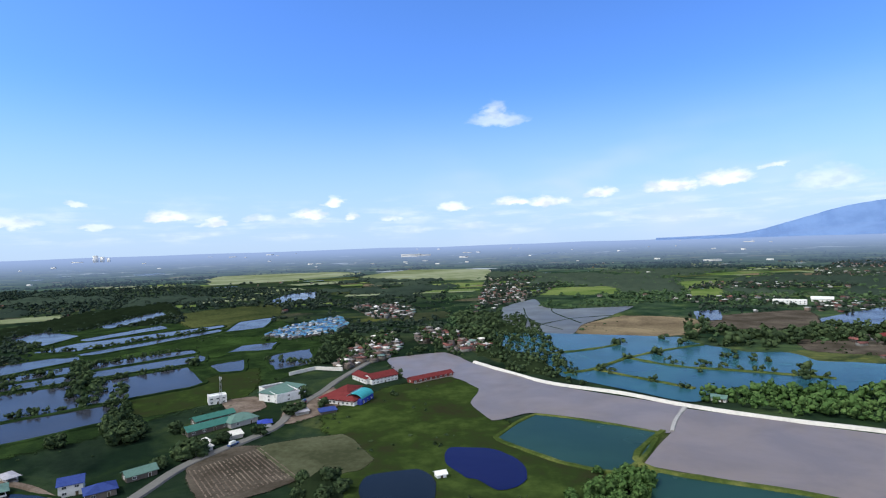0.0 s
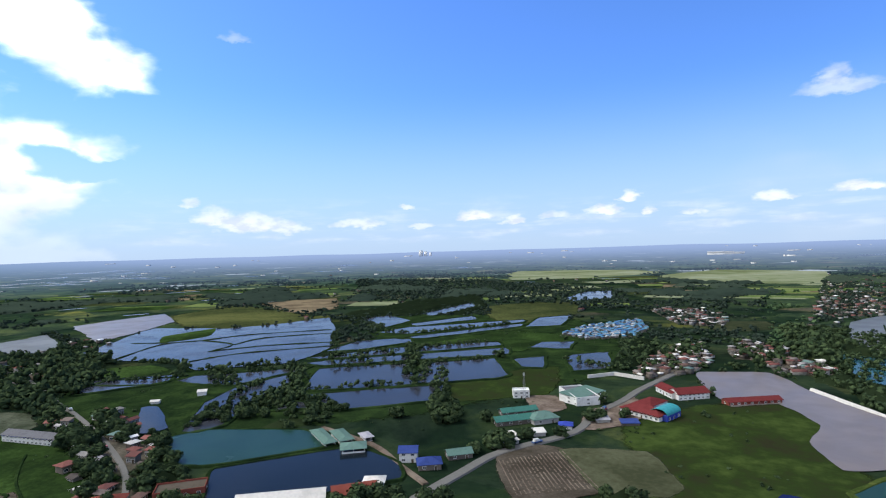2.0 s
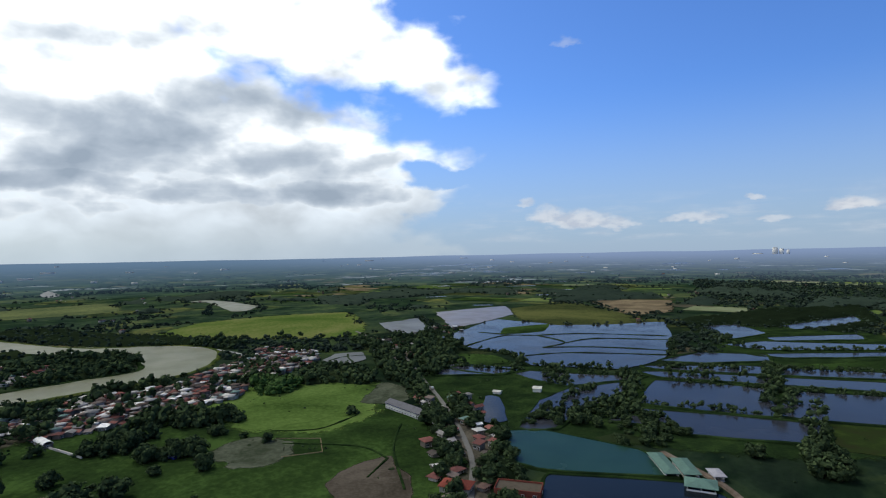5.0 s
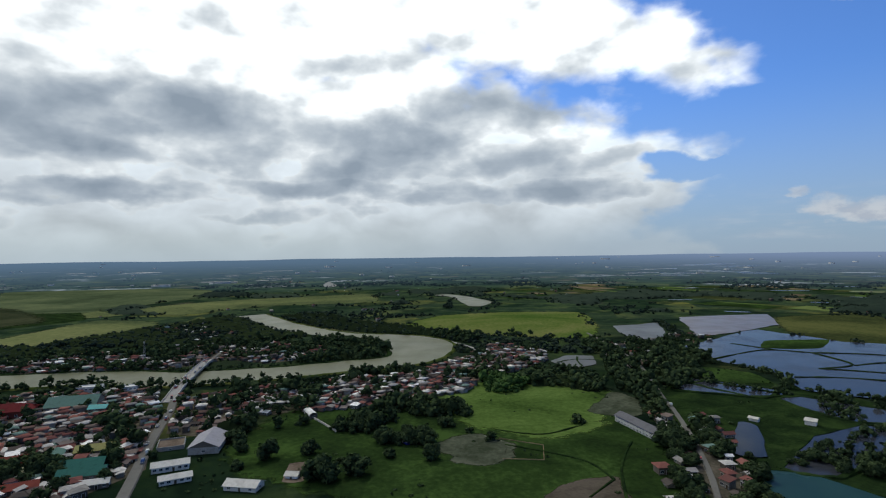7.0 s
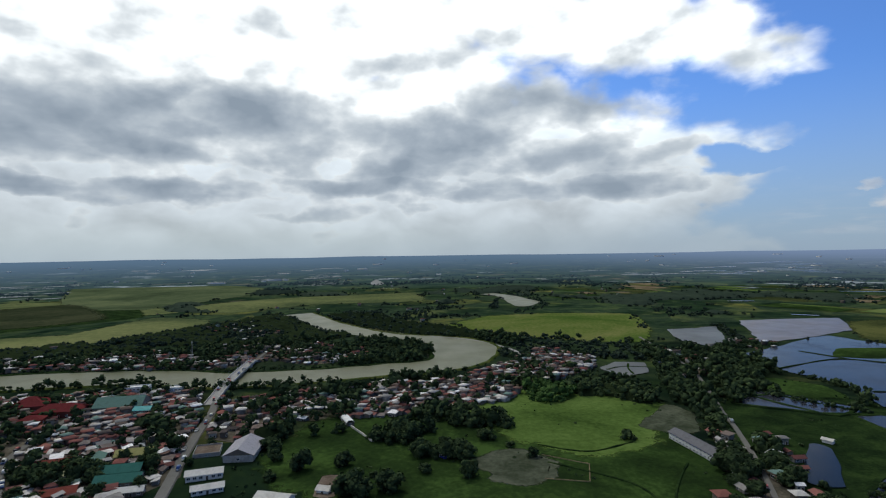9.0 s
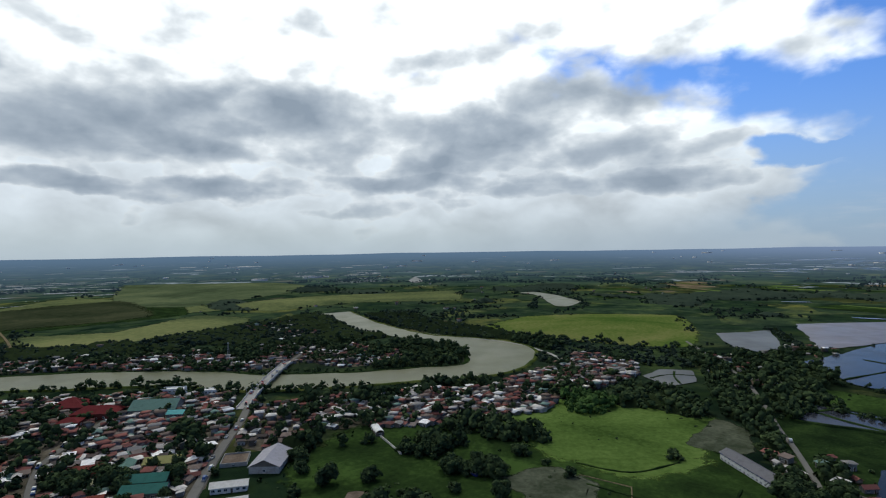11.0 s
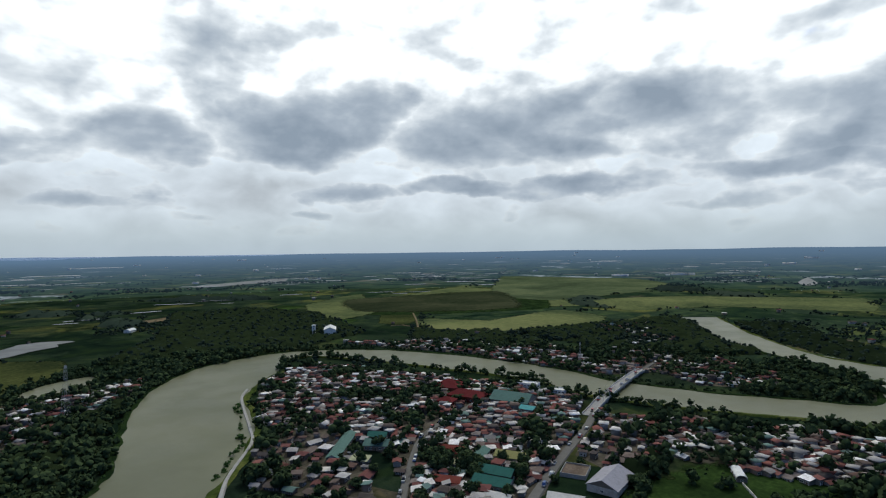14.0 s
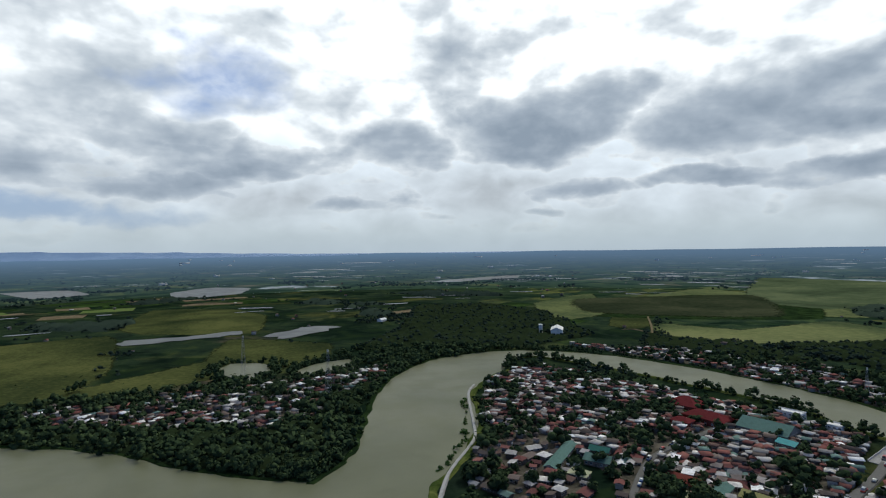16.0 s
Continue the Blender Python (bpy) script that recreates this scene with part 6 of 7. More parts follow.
def crown(seed, wide, tall, low, lumps_n, leaves, size):
    """Crown of crumpled clumps with many loose leaf sprays on them, uneven and with gaps."""
    r = random.Random(seed)
    sh = Shape()
    for k in range(lumps_n):
        a, q = r.uniform(0, 6.283), math.sqrt(r.random())
        z = r.random()
        reach = wide * (0.35 + 0.65 * math.sin(math.pi * (0.18 + 0.72 * z))) * 0.62
        c = Vector((reach * q * math.cos(a), reach * q * math.sin(a), low + (tall - low) * (0.15 + 0.7 * z)))
        br = wide * r.uniform(0.24, 0.40)
        v, f = crumpled(br * 0.78, seed + k, 1)
        sh.add([tuple(Vector(p) + c) for p in v], f)
        for j in range(leaves):
            d = Vector((r.gauss(0, 1), r.gauss(0, 1), r.gauss(0.25, 1))).normalized()
            p = c + d * br * r.uniform(0.72, 1.22)
            e = d.orthogonal().normalized()
            e.rotate(Matrix.Rotation(r.uniform(0, 6.28), 3, d))
            g = d.cross(e)
            e, g = (e + d * r.uniform(-.7, .7)) * size * r.uniform(.6, 1.3), (g + d * r.uniform(-.5, .5)) * size * r.uniform(.6, 1.3)
            sh.add([tuple(p - e - g * .6), tuple(p + e - g), tuple(p + e * .7 + g), tuple(p - e + g * .8 - d * size * .4)], [(0, 1, 2), (0, 2, 3)])
    return sh


def stem(seed, tall, thick):
    r = random.Random(seed)
    sh = Shape().tube((0, 0, -0.2), (r.uniform(-.3, .3), r.uniform(-.3, .3), tall * 0.55), thick, thick * 0.55)
    for k in range(4):
        a = k * 1.6 + r.uniform(-.4, .4)
        z = tall * r.uniform(0.28, 0.5)
        sh.tube((0, 0, z), (math.cos(a) * tall * .2, math.sin(a) * tall * .2, z + tall * 0.25), thick * 0.4, thick * 0.15, 5)
    return sh


KINDS = [(6.2, 7.2, 0.1, 12, 56, 0.52), (7.2, 8.6, 0.3, 14, 56, 0.6), (5.2, 7.8, 0.2, 11, 52, 0.5), (8.4, 7.6, 0.2, 16, 56, 0.62), (3.8, 4.2, 0.0, 8, 44, 0.42), (6.6, 9.4, 0.4, 13, 56, 0.6)]
TREES = []
for i, (w, t, lo, n, lv, sz) in enumerate(KINDS):
    TREES.append((crown(20 + i, w, t, lo, n, lv, sz), stem(40 + i, t, 0.16 + t * 0.018)))
MID = []      # lighter crowns for the joined woods
for i, (w, t, lo, n, lv, sz) in enumerate(KINDS):
    sh = crown(60 + i, w, t, lo, 8, 10, sz * 1.6)
    MID.append(arrays(sh))
LITE = [arrays(crown(100 + i, w * 1.15, t, lo, 6, 3, sz * 2.2)) for i, (w, t, lo, n, lv, sz) in enumerate(KINDS)]
FAR = [arrays(crown(80 + i, 7.4, 6.8, 0.2, 2, 2, 1.7)) for i in range(5)]

spots = []            # x, y, scale, kind, light
grid_of_trees = {}


def plant(x, y, gap, scale=None, kind=None, light=False, force=False):
    if not force and not (vacant(TAKEN, x, y) and vacant(SOWN, x, y)):
        return False
    i, j = int(x // 12), int(y // 12)
    if any((x - a) ** 2 + (y - b) ** 2 < gap * gap for p in (-1, 0, 1) for q in (-1, 0, 1) for a, b in grid_of_trees.get((i + p, j + q), ())):
        return False
    grid_of_trees.setdefault((i, j), []).append((x, y))
    spots.append((x, y, scale or rng.uniform(0.7, 1.2), rng.randrange(6) if kind is None else kind, light))
    return True


def wood(poly, gap, light=False, scale=1.0, force=False):
    if gap < 12 and not light:
        claim(THICK, poly)
    gap *= 0.72 if gap < 12 else 0.88
    xs, ys = [p[0] for p in poly], [p[1] for p in poly]
    for k in range(int((max(xs) - min(xs)) * (max(ys) - min(ys)) / gap / gap * 4.5)):
        x, y = rng.uniform(min(xs), max(xs)), rng.uniform(min(ys), max(ys))
        if inside(poly, np.array(x), np.array(y)):
            plant(x, y, gap, scale * rng.uniform(0.65, 1.2), None, light, force)


THICK = np.zeros_like(TAKEN)      # closed woods


def hedge(line, gap, spread, light=False, scale=0.7, skip=0.0, force=False):
    for (ax, ay), (bx, by) in zip(line, line[1:]):
        d = math.hypot(bx - ax, by - ay)
        for k in range(int(d / gap) + 1):
            if rng.random() >= skip:
                t = rng.random()
                plant(ax + (bx - ax) * t + rng.uniform(-spread, spread), ay + (by - ay) * t + rng.uniform(-spread, spread), gap * 0.55, scale * rng.uniform(0.6, 1.25), None, light, force)


# single trees of the pasture, ponds and yards
for x, y, s in ((-319, -76, 1), (-308, -60, 1.1), (-315, -39, .9), (-327, 22, 1), (-364, -55, 1), (-301, -22, .8), (-354, 111, 1), (-358, 30, 1.1), (-358, -68, .8), (-364, 0, .9),
                (-323, 20, 1.1), (-313, -41, .8), (-306, 2, .8), (-296, -71, 1.1), (-281, -30, 1.3), (-286, -12, 1.2), (-278, -24, 1.1), (-328, 16, 1.1), (-302, 23, .9), (-353, 32, 1), (-342, 45, .9),
                (-188, 259, .9), (-328, 55, .7), (-238, 117, 1), (-193, 262, .7)):
    plant(x, y, 1, s, None, False, True)
for x, y, s in ((164, 421, .8), (253, 506, 1), (222, 337, 1), (168, 363, .8), (260, 439, .9), (-132, 272, .9), (-94, 268, .8), (-159, 275, .9), (-205, 340, 1), (-245, 373, .7), (-183, 550, .9),
                (-87, 299, 1.2), (-83, 303, 1), (-33, 332, .9), (-116, 243, 1.2), (-221, 365, .8), (-139, 276, .8), (-332, 366, .8), (-270, 399, .8), (-90, 336, .8), (-72, 312, .7)):
    plant(x, y, 1, s, None, False, True)

def town_wood(poly):
    xs, ys = [p[0] for p in poly], [p[1] for p in poly]
    for k in range(int((max(xs) - min(xs)) * (max(ys) - min(ys)) / 12)):
        x, y = rng.uniform(min(xs), max(xs)), rng.uniform(min(ys), max(ys))
        g = grove(x, y)
        if inside(poly, np.array(x), np.array(y)) and (g > 0.24 or (g > -0.35 and rng.random() < 0.16)) and vacant(WET, x, y):
            plant(x, y, 5.6 if g > 0.24 else 10.5, rng.uniform(0.65, 1.15), None, False, True)


# woods and groves
for ring, gap in (([(-352, -38), (-372, -20), (-368, -2), (-345, -14)], 5.5), ([(-330, -8), (-345, 8), (-335, 22), (-318, 8)], 6)):
    wood(ring, gap, False, 0.9, True)
for ring, gap in (([(-292, 204), (-306, 230), (-307, 249), (-292, 265), (-254, 273), (-227, 251), (-252, 232), (-269, 218)], 6.5), ([(-294, 269), (-355, 339), (-340, 340), (-280, 269)], 6.5), ([(-243, 350), (-317, 460), (-305, 464), (-233, 353)], 7), ([(-166, 266), (-210, 338), (-200, 341), (-156, 269)], 6),
                  ([(-375, 274), (-391, 295), (-368, 294), (-341, 273)], 6), ([(23, 449), (44, 578), (95, 715), (98, 585), (92, 460), (91, 368), (77, 347), (65, 400)], 8)):
    wood(ring, gap / 0.8, False, 0.68, True)
wood([(-41, 356), (-41, 438), (-6, 507), (8, 446), (-18, 411)], 13, False, 0.75)
wood([(-114, 425), (-127, 520), (-87, 526), (-72, 480), (-80, 430)], 10, False, 0.75)
wood([(-566, 646), (-576, 864), (-529, 1045), (-388, 808), (-372, 597), (-413, 530)], 9, scale=0.65)
wood([(-1250, 1526), (-814, 1544), (-290, 1230), (-166, 851), (-317, 786), (-377, 741), (-734, 895)], 16, scale=1.4)
wood([(-610, 232), (-640, 290), (-580, 290), (-520, 280), (-490, 240), (-392, 200), (-514, 205)], 8)
wood([(-697, -445), (-925, -358), (-1010, -330), (-925, -240), (-753, -126), (-708, -158), (-663, -289)], 9)
wood([(-604, -240), (-640, -296), (-708, -250), (-692, -172), (-596, -128), (-572, -146), (-594, -200)], 7.5, False, 0.85)
wood([(-635, -137), (-698, -100), (-685, -44), (-619, -21), (-579, -30), (-560, -106)], 7)
wood([(72, -466), (-129, -442), (-198, -430), (-150, -302), (-126, -268), (-56, -314), (50, -400)], 8.0, False, 0.95)
wood([(95, -500), (-60, -505), (-200, -512), (-245, -530), (-262, -500), (-190, -420), (-130, -430), (70, -455)], 8.5, False, 0.9)
wood([(-828, 358), (-830, 372), (-740, 350), (-644, 326), (-640, 312), (-735, 336)], 7, False, 0.8, True)
wood([(-249, -248), (-265, -190), (-231, -170), (-200, -130), (-160, -130), (-190, -215)], 14, False, 1.0)
wood([(-100, -262), (-60, -300), (-20, -340), (10, -352), (-40, -372), (-110, -330)], 6.5, False, 0.9)
wood([(-223, -562), (-364, -687), (-467, -584), (-387, -557), (-238, -481)], 8)
wood([(-649, -599), (-695, -484), (-649, -345), (-566, -317), (-531, -472)], 9)
wood([(-463, -1091), (-608, -1055), (-653, -859), (-560, -600), (-440, -560), (-378, -610), (-281, -590), (-230, -640), (-320, -760)], 11.5, scale=1.1)
wood([(-990, -240), (-950, -215), (-830, -140), (-760, -60), (-720, 20), (-660, 66), (-700, 90), (-800, 10), (-900, -90), (-1020, -160)], 11)
wood([(-486, 103), (-513, 116), (-483, 148), (-435, 157), (-418, 137), (-453, 99)], 7)
wood([(-382, 18), (-391, 34), (-362, 52), (-347, 46), (-356, 30)], 6, scale=0.85)
wood([(-539, 187), (-532, 254), (-425, 246), (-384, 185), (-431, 165)], 7.5)
wood([(153, 322), (211, 309), (226, 280), (221, 257), (205, 255), (171, 271), (140, 295)], 6.5, True, 0.75)
wood([(153, 322), (240, 300), (300, 250), (310, 200), (225, 240), (171, 280)], 8, True, 0.9)
wood([(38, 523), (90, 412), (71, 361), (44, 390)], 7.5, scale=0.62)
wood([(33, 206), (68, 214), (75, 189), (39, 170)], 6.5, True, 0.7)
wood([(-66, 214), (-46, 223), (-33, 202), (-48, 180)], 9.5, False, 0.8)
wood([(-269, 219), (-279, 265), (-234, 260), (-218, 237), (-232, 211)], 9, False, 0.7)
wood([(-204, 326), (-196, 330), (-151, 266), (-158, 257)], 6, False, 1.1)
wood([(16, 689), (75, 731), (75, 651), (44, 525), (24, 530), (14, 575)], 8.5, False, 1.0)
wood([(-120, 470), (-125, 560), (-95, 575), (-84, 520), (-92, 450)], 9, False, 0.8)
wood([(-432, -128), (-462, -123), (-475, -64), (-505, -23), (-522, 4), (-498, 10), (-444, -57), (-384, -101)], 8)
wood([(-470, 64), (-477, 83), (-461, 100), (-428, 88), (-432, 64)], 5.5, True, 0.9, True)
wood([(-390, -12), (-416, -4), (-402, 25), (-394, 46), (-374, 46), (-378, 10)], 6, False, 1.0, True)
wood([(-200, 90), (-250, 125), (-330, 150), (-420, 170), (-420, 205), (-330, 190), (-250, 165), (-190, 130)], 8.5)
wood([(-350, 165), (-352, 212), (-380, 230), (-400, 200)], 8.5)
wood([(-120, 130), (-105, 180), (-128, 190), (-150, 150), (-150, 120)], 11)
wood([(195, 427), (222, 411), (225, 390), (208, 371), (180, 395)], 7)
wood([(60, 420), (120, 460), (150, 520), (70, 545)], 13)
wood([(240, 520), (330, 500), (420, 560), (380, 450), (300, 430)], 11)
wood([(280, 620), (420, 660), (520, 760), (340, 720)], 13)
for ring, gap in (([(-254, -316), (-287, -270), (-250, -200), (-215, -200), (-225, -270)], 10), ([(-306, -422), (-376, -463), (-415, -398), (-370, -380)], 13), ([(-452, -265), (-460, -190), (-440, -190), (-420, -300)], 13),
                  ([(-240, -140), (-200, -120), (-150, -120), (-190, -200)], 9), ([(-277, -203), (-298, -115), (-240, -140)], 11), ([(-430, -130), (-350, -110), (-330, -80), (-400, -90)], 6.5), ([(-284, -186), (-290, -176), (-272, -160), (-264, -170)], 6), ([(-335, -148), (-310, -132), (-300, -126), (-296, -132), (-325, -152)], 6)):
    wood(ring, gap * 1.75)
for poly, gap, grain in TOWNS:
    town_wood(poly)
# single dikes and banks with their bushes
for bank in BANKS:
    other = BANKS[1] if bank is BANKS[0] else BANKS[0]
    for i in range(len(bank) - 1):
        hid = math.hypot(bank[i][0] + 60, bank[i][1] - 20) < math.hypot(other[i][0] + 60, other[i][1] - 20)
        west = bank[i][0] < -480 and -560 < bank[i][1] < 60
        for k in range(2 if hid or west else 4):
            t = rng.random()
            x, y = bank[i][0] + (bank[i + 1][0] - bank[i][0]) * t, bank[i][1] + (bank[i + 1][1] - bank[i][1]) * t
            d = rng.uniform(0, 6 if hid else 14)
            w = math.hypot(x - other[i][0], y - other[i][1]) or 1
            town = hid and x < -345 and y < -90
            plant(x + (x - other[i][0]) / w * d, y + (y - other[i][1]) / w * d, 4.0, (0.8 if town else 0.42 if hid else 0.5 if west else 0.75) * rng.uniform(0.7, 1.3), 4 if hid and not town and rng.random() < 0.7 else None, False, town)
for line in ([(-281, 285), (-228, 324)], [(-222, 340), (-250, 388)], [(-316, 345), (-264, 386), (-214, 432)], [(-357, 378), (-252, 508)], [(-392, 527), (-356, 532), (-282, 644)], [(-460, 228), (-408, 268)], [(-282, 192), (-310, 232), (-334, 290)], [(-527, 288), (-472, 306), (-430, 296)],
             [(-418, 290), (-387, 322), (-366, 345)], [(-274, 208), (-300, 270)], [(-150, 452), (-112, 436)], [(-394, 284), (-340, 340)], [(-448, 500), (-380, 425)], [(-500, 618), (-425, 562)], [(-265, 260), (-226, 257)]):
    hedge(line, 2.8, 3.2, scale=0.55, skip=0.05, force=True)
for x, y in ((-566, 295), (-582, 311), (-410, 272), (-428, 288), (-356, 267), (-351, 271), (-324, 367), (-322, 375), (-309, 379), (-292, 392), (-296, 377), (-269, 410), (-212, 335), (-280, 279), (-307, 303), (-240, 250), (-231, 250), (-236, 239), (-289, 252), (-291, 259), (-279, 233), (-291, 270),
             (-196, 326), (-183, 308), (-173, 293), (-163, 279), (-244, 354), (-222, 329), (-249, 374), (-217, 460), (-205, 441)):
    for k in range(2):
        plant(x + rng.uniform(-4, 4), y + rng.uniform(-4, 4), 2.5, rng.uniform(0.45, 0.9), None, False, True)
for x, y, sc in ((193, 493, 1.0), (198, 490, 0.8), (151, 467, 0.9), (146, 470, 0.7), (223, 493, 1.5), (218, 488, 1.2), (229, 490, 1.1), (232, 447, 1.5), (238, 452, 1.3), (246, 462, 1.5), (252, 459, 1.2), (272, 458, 1.4), (277, 454, 1.2), (230, 386, 1.0),
                 (228, 343, 1.1), (176, 376, 0.9), (260, 547, 1.2), (202, 462, 1.0), (220, 391, 0.8), (164, 425, 0.8), (206, 405, 1.1), (212, 400, 0.9)):
    plant(x, y, 1, sc, None, False, True)
wood([(300, 472), (313, 500), (371, 488), (347, 462)], 6.5, False, 1.0, True)
for line in ([(103, 381), (147, 323)], [(138, 414), (240, 335)], [(53, 463), (79, 363)], [(212, 495), (263, 415)], [(220, 455), (340, 440)], [(-60, 440), (-30, 480), (20, 440)]):
    hedge(line, 8, 2.5, scale=0.55, skip=0.35, force=True)
for line in ([(-723, 232), (-493, 213), (-373, 184), (-252, 146)], [(-723, 218), (-493, 200), (-373, 170), (-252, 132)], [(-80, 350), (-96, 276), (-122, 235), (-126, 200)], [(-444, -160), (-343, -125), (-289, -105)], [(-320, 130), (-285, 112), (-235, 98)]):
    hedge(line, 9, 4, scale=0.8, skip=0.25)
for line in ([(-1060, 70), (-1090, 60), (-1270, 70), (-1400, 115)], [(-1050, 130), (-1115, 158), (-1204, 172), (-1389, 145)], [(-1000, 90), (-1060, 130)]):
    hedge(line, 9, 8, scale=1.1)
for line in ([(-64, -566), (-84, -616), (-126, -600)], [(-132, -596), (-132, -540), (-108, -506)], [(-144, -545), (-176, -576), (-218, -584), (-216, -545)]):
    hedge(line, 2.6, 2.5, scale=0.75, force=True)
hedge([(20, 425), (66, 352), (102, 325)], 7, 4, scale=0.55, skip=0.2)
for line in ([(45, -531), (-73, -558), (-177, -584), (-300, -692)], [(-100, -500), (-60, -560), (-90, -620), (-130, -600), (-220, -585), (-250, -540)], [(-712, -645), (-633, -540), (-674, -478)], [(-853, -8), (-790, 20), (-724, 115), (-690, 205)], [(-960, 280), (-796, 255)]):
    hedge(line, 6, 6, scale=0.85)

hedge([(-300, -520), (-262, -488), (-223, -433), (-196, -366), (-166, -300), (-140, -270)], 4.0, 3.5, True, 0.45, 0.1)
hedge([(-270, -390), (-258, -358), (-242, -316), (-228, -288), (-196, -248)], 3.6, 1.6, True, 0.36, 0.1, True)
for loop in ([(-70, -560), (-92, -616), (-128, -604), (-132, -535), (-104, -503), (-70, -560)], [(-144, -540), (-175, -578), (-220, -584), (-214, -540), (-152, -496), (-144, -540)]):
    hedge(loop, 5, 4, scale=0.85)


def canopy(name, mask, x0, y0, cell, tall, mat, label):
    """The closed lower canopy of woods: a bumpy leafy sheet that comes down at its edges."""
    wide = np.random.RandomState(5)
    n, m = mask.shape
    deep = np.zeros((n + 1, m + 1), int)
    for a in (0, 1):
        for b in (0, 1):
            deep[a:n + a, b:m + b] += mask
    used = deep > 0
    index = np.full(used.shape, -1)
    index[used] = np.arange(used.sum())
    i, j = np.nonzero(used)
    x = x0 + cell * i + wide.uniform(-.42, .42, len(i)) * cell
    y = y0 + cell * j + wide.uniform(-.42, .42, len(i)) * cell
    z = np.where(deep[i, j] == 4, wide.uniform(0.15, 1.0, len(i)) * tall, 0.05) + [rise(math.hypot(u + 45, v - 15)) for u, v in zip(x, y)]
    i, j = np.nonzero(mask)
    a, b, c, d = index[i, j], index[i + 1, j], index[i + 1, j + 1], index[i, j + 1]
    tris = np.concatenate((np.stack((a, b, c), 1), np.stack((a, c, d), 1)))
    return bulk(name, np.stack((x, y, z), 1), tris, [mat], np.zeros(len(tris)), label, "trees")


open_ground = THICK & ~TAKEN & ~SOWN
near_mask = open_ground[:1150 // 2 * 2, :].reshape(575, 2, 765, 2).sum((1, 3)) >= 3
canopy("undergrowth", near_mask, X0, Y0, 2 * CELL, 6.0, UNDERSHADE, "dense leafy undergrowth darkened with painted shade below the trees")
spots.sort(key=lambda p: math.hypot(p[0] + 60, p[1] - 20))
crowns = [c.mesh("crown", FOLIAGE) for c, _ in TREES]
lights = [c.mesh("crown", SPRING) for c, _ in TREES]
for me in crowns + lights:
    me.polygons.foreach_set("use_smooth", [True] * len(me.polygons))
stems = [s.mesh("trunk", BARK) for _, s in TREES]
SAY = ["dark green broadleaf tree with a rounded crown", "tall dark green tree with a full uneven crown", "slender dark green tree", "wide spreading dark green tree", "low dark green bush", "tall dark green tree with an open crown"]
for x, y, s, k, light in spots[:300]:
    top = thing("tree" if k != 4 else "bush", SAY[k].replace("dark green", "fresh green") if light else SAY[k], "tree" if k != 4 else "bush", x, y, rng.uniform(0, 360), 0, "trees and bushes")
    top.scale = (s, s, s * rng.uniform(0.7, 1.0))
    part("trunk", stems[k], None, top)
    part("crown", lights[k] if light else crowns[k], None, top)
ranged = [(math.hypot(p[0] + 60, p[1] - 20), p) for p in spots[300:]]
for kinds, lo, hi in ((MID, 0, 330), (LITE, 330, 680)):
    for light, mat, word in ((False, FOLIAGE, "dark green"), (True, SPRING, "fresh green")):
        pick = [p for d, p in ranged if lo <= d < hi and p[4] == light]
        if pick:
            strew("woodland", kinds, [(x, y, -0.5, rng.uniform(0, 6), s, rng.uniform(.85, 1.15), k) for x, y, s, k, _ in pick], [mat], "dense %s trees between houses, ponds and river" % word, "trees")
strew("far_woodland", FAR, [(x, y, -0.5, rng.uniform(0, 6), s * 0.95, rng.uniform(.8, 1.1), k) for d, (x, y, s, k, _) in ranged if d >= 680], [HAZEDLEAF], "dark tree belts and groves across the plain", "trees")

# tree rows and scrub on the wide plain
def belt(x, y, az):
    n1 = noise.noise(Vector((x * 0.0042, y * 0.0042, 1.0))) + 0.5 * noise.noise(Vector((x * 0.013, y * 0.013, 4.0)))
    return n1 - (-0.10 if -150 < az < 2 else 0.06 if -150 < az < 62 else 0.16 if -150 < az < 112 else 0.34)


far = []
for k in range(70000):
    r, a = rng.uniform(560, 2320), rng.uniform(0, 2 * math.pi)
    x, y = -45 + r * math.cos(a), 15 + r * math.sin(a)
    az = math.degrees(math.atan2(-(x + 45), y - 15))
    if not (-50 < az <= 180 or az < -150):
        continue
    if belt(x, y, az) > (-0.2 if rng.random() < 0.07 else 0.0) and vacant(TAKEN, x, y) and vacant(SOWN, x, y):
        far.append((x, y, rise(r) - 0.6, rng.uniform(0, 6), rng.uniform(0.5, 1.05) * (1 + r / 5000), rng.uniform(.7, 1.0), rng.randrange(5)))
    if len(far) > 15000:
        break
step = 12.0
belts = np.zeros((390, 390), bool)
for i in range(390):
    for j in range(390):
        x, y = -2340 + step * (i + 0.5), -2340 + step * (j + 0.5)
        az = math.degrees(math.atan2(-(x + 45), y - 15))
        if 600 < math.hypot(x + 45, y - 15) < 1710 and (-50 < az <= 180 or az < -150) and vacant(TAKEN, x, y) and vacant(SOWN, x, y):
            belts[i, j] = belt(x, y, az) > 0.08 and math.hypot(x + 45, y - 15) > 1000
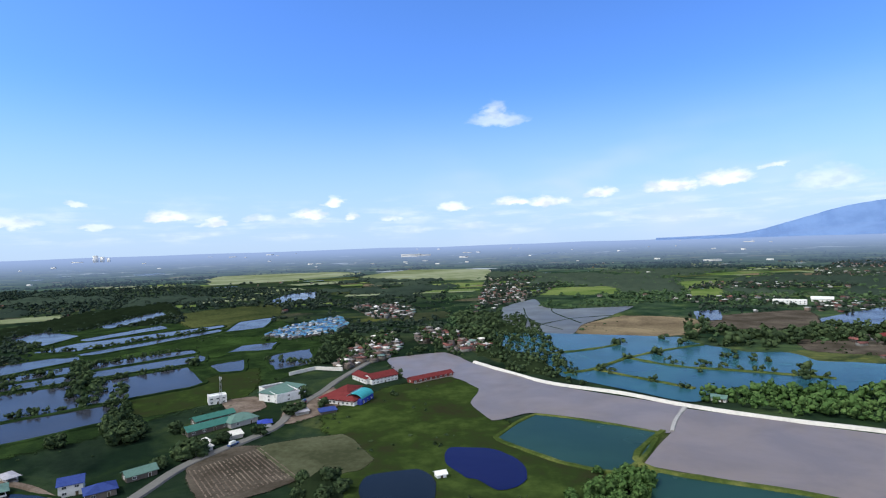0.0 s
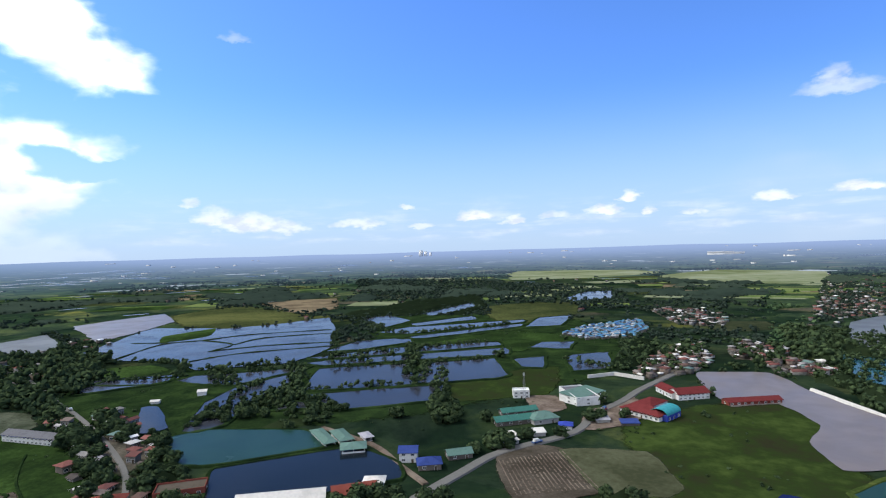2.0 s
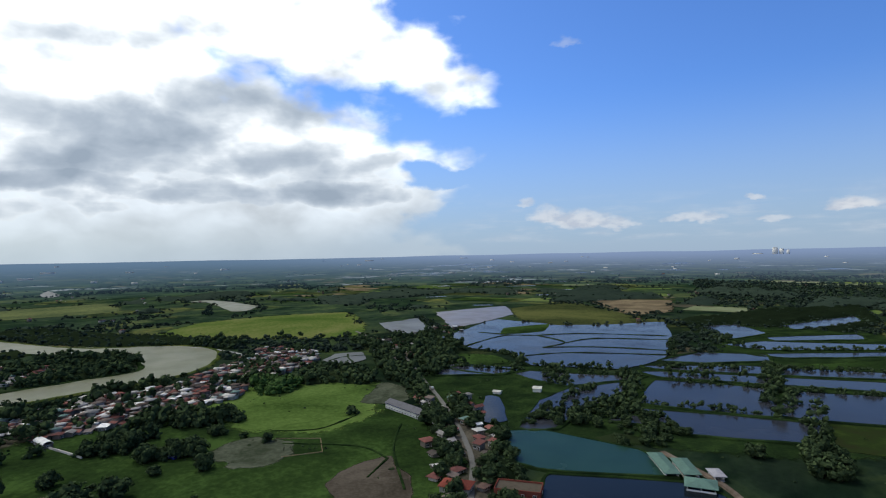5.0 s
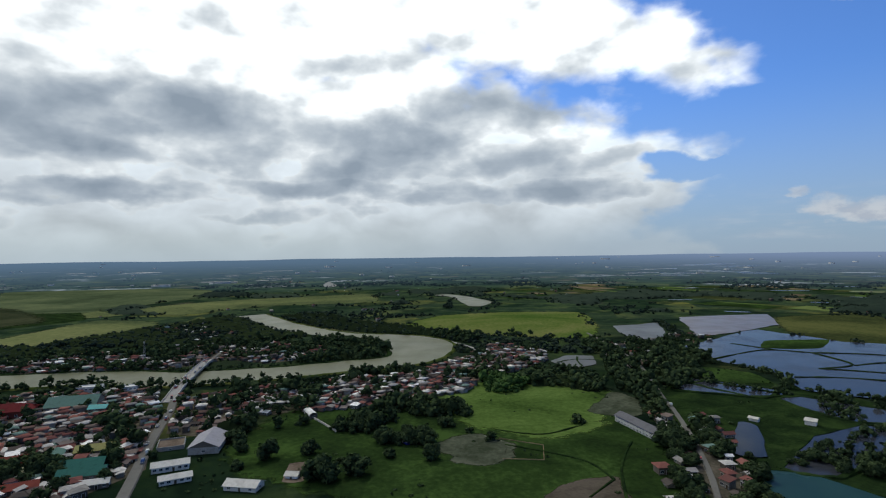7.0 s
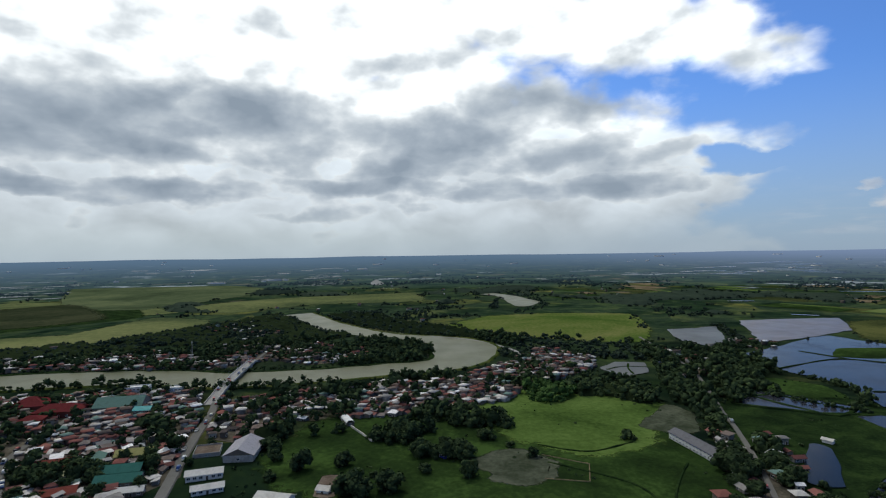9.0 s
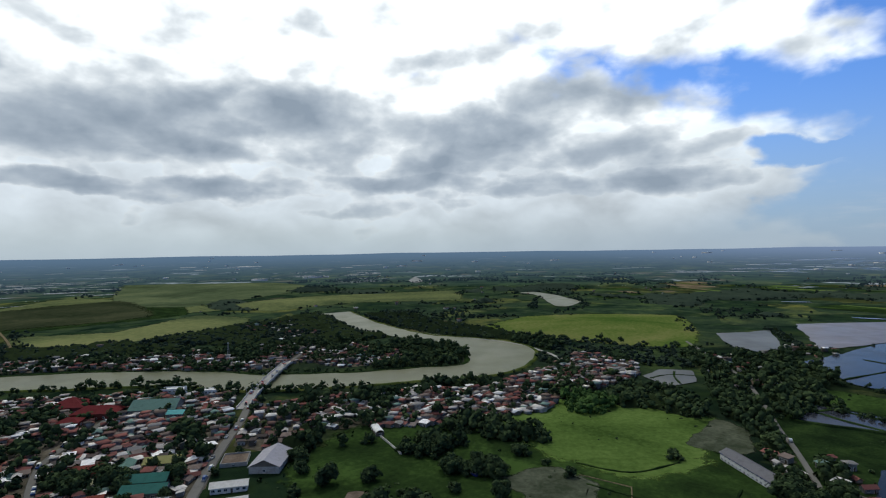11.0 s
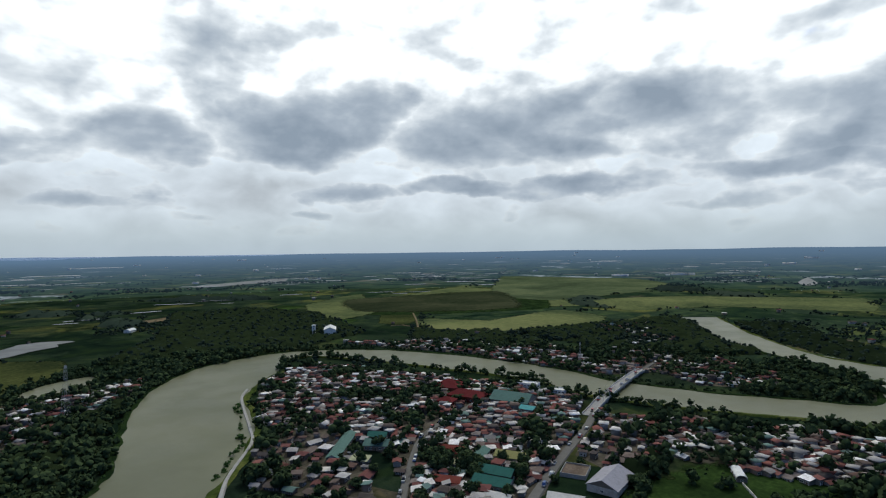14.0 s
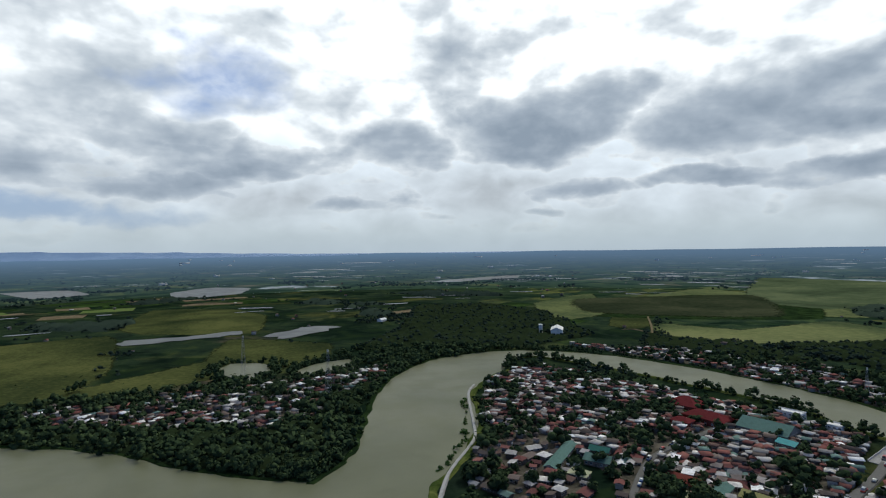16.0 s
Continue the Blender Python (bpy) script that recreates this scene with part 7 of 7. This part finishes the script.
canopy("far_canopy", belts, -2340, -2340, step, 9.0, HAZEDLEAF, "dark closed tree belts across the plain")
hazy = [p for p in far if math.hypot(p[0] + 45, p[1] - 15) > 1700]
far = [p for p in far if math.hypot(p[0] + 45, p[1] - 15) <= 1700]
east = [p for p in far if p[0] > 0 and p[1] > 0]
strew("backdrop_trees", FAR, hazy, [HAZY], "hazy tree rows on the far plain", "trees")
strew("plain_trees", FAR, [p for p in far if not (p[0] > 0 and p[1] > 0)], [HAZEDLEAF], "scattered dark trees and hedgerows over the plain", "trees")
strew("plain_trees", FAR, east, [SUNLEAF], "sunlit pale green trees over the eastern plain", "trees")

# weeds and low scrub on the nearer ground
weeds = []
scrub = [arrays(crown(120 + i, 1.6, 1.1, 0.0, 3, 3, 0.5)) for i in range(4)]
for k in range(9000):
    r, a = math.sqrt(rng.uniform(150 ** 2, 640 ** 2)), radians(rng.uniform(-45, 205))
    x, y = -45 - r * math.sin(a), 15 + r * math.cos(a)
    n1 = noise.noise(Vector((x * 0.03, y * 0.03, 50.0)))
    if n1 > 0.22 and vacant(TAKEN, x, y):
        weeds.append((x, y, 0.0, rng.uniform(0, 6), rng.uniform(0.4, 1.2), rng.uniform(.6, 1.0), rng.randrange(4)))
strew("scrub", scrub, weeds, [FOLIAGE], "low dark weeds and scrub tufts in the grass", "scrub")

# woods of the hazy distance
for ring, (r0, r1) in enumerate(((2320, 2750), (2750, 3300))):
    far = []
    for k in range(9000):
        r, a = rng.uniform(r0, r1), radians(rng.uniform(-48, 208))
        x, y = -45 - r * math.sin(a), 15 + r * math.cos(a)
        if noise.noise(Vector((x * 0.0035, y * 0.0035, 1.0))) + 0.5 * noise.noise(Vector((x * 0.011, y * 0.011, 4.0))) > 0.12:
            far.append((x, y, rise(r) - 0.6, rng.uniform(0, 6), rng.uniform(0.8, 1.5), rng.uniform(.4, .6), rng.randrange(5)))
        if len(far) > 1500:
            break
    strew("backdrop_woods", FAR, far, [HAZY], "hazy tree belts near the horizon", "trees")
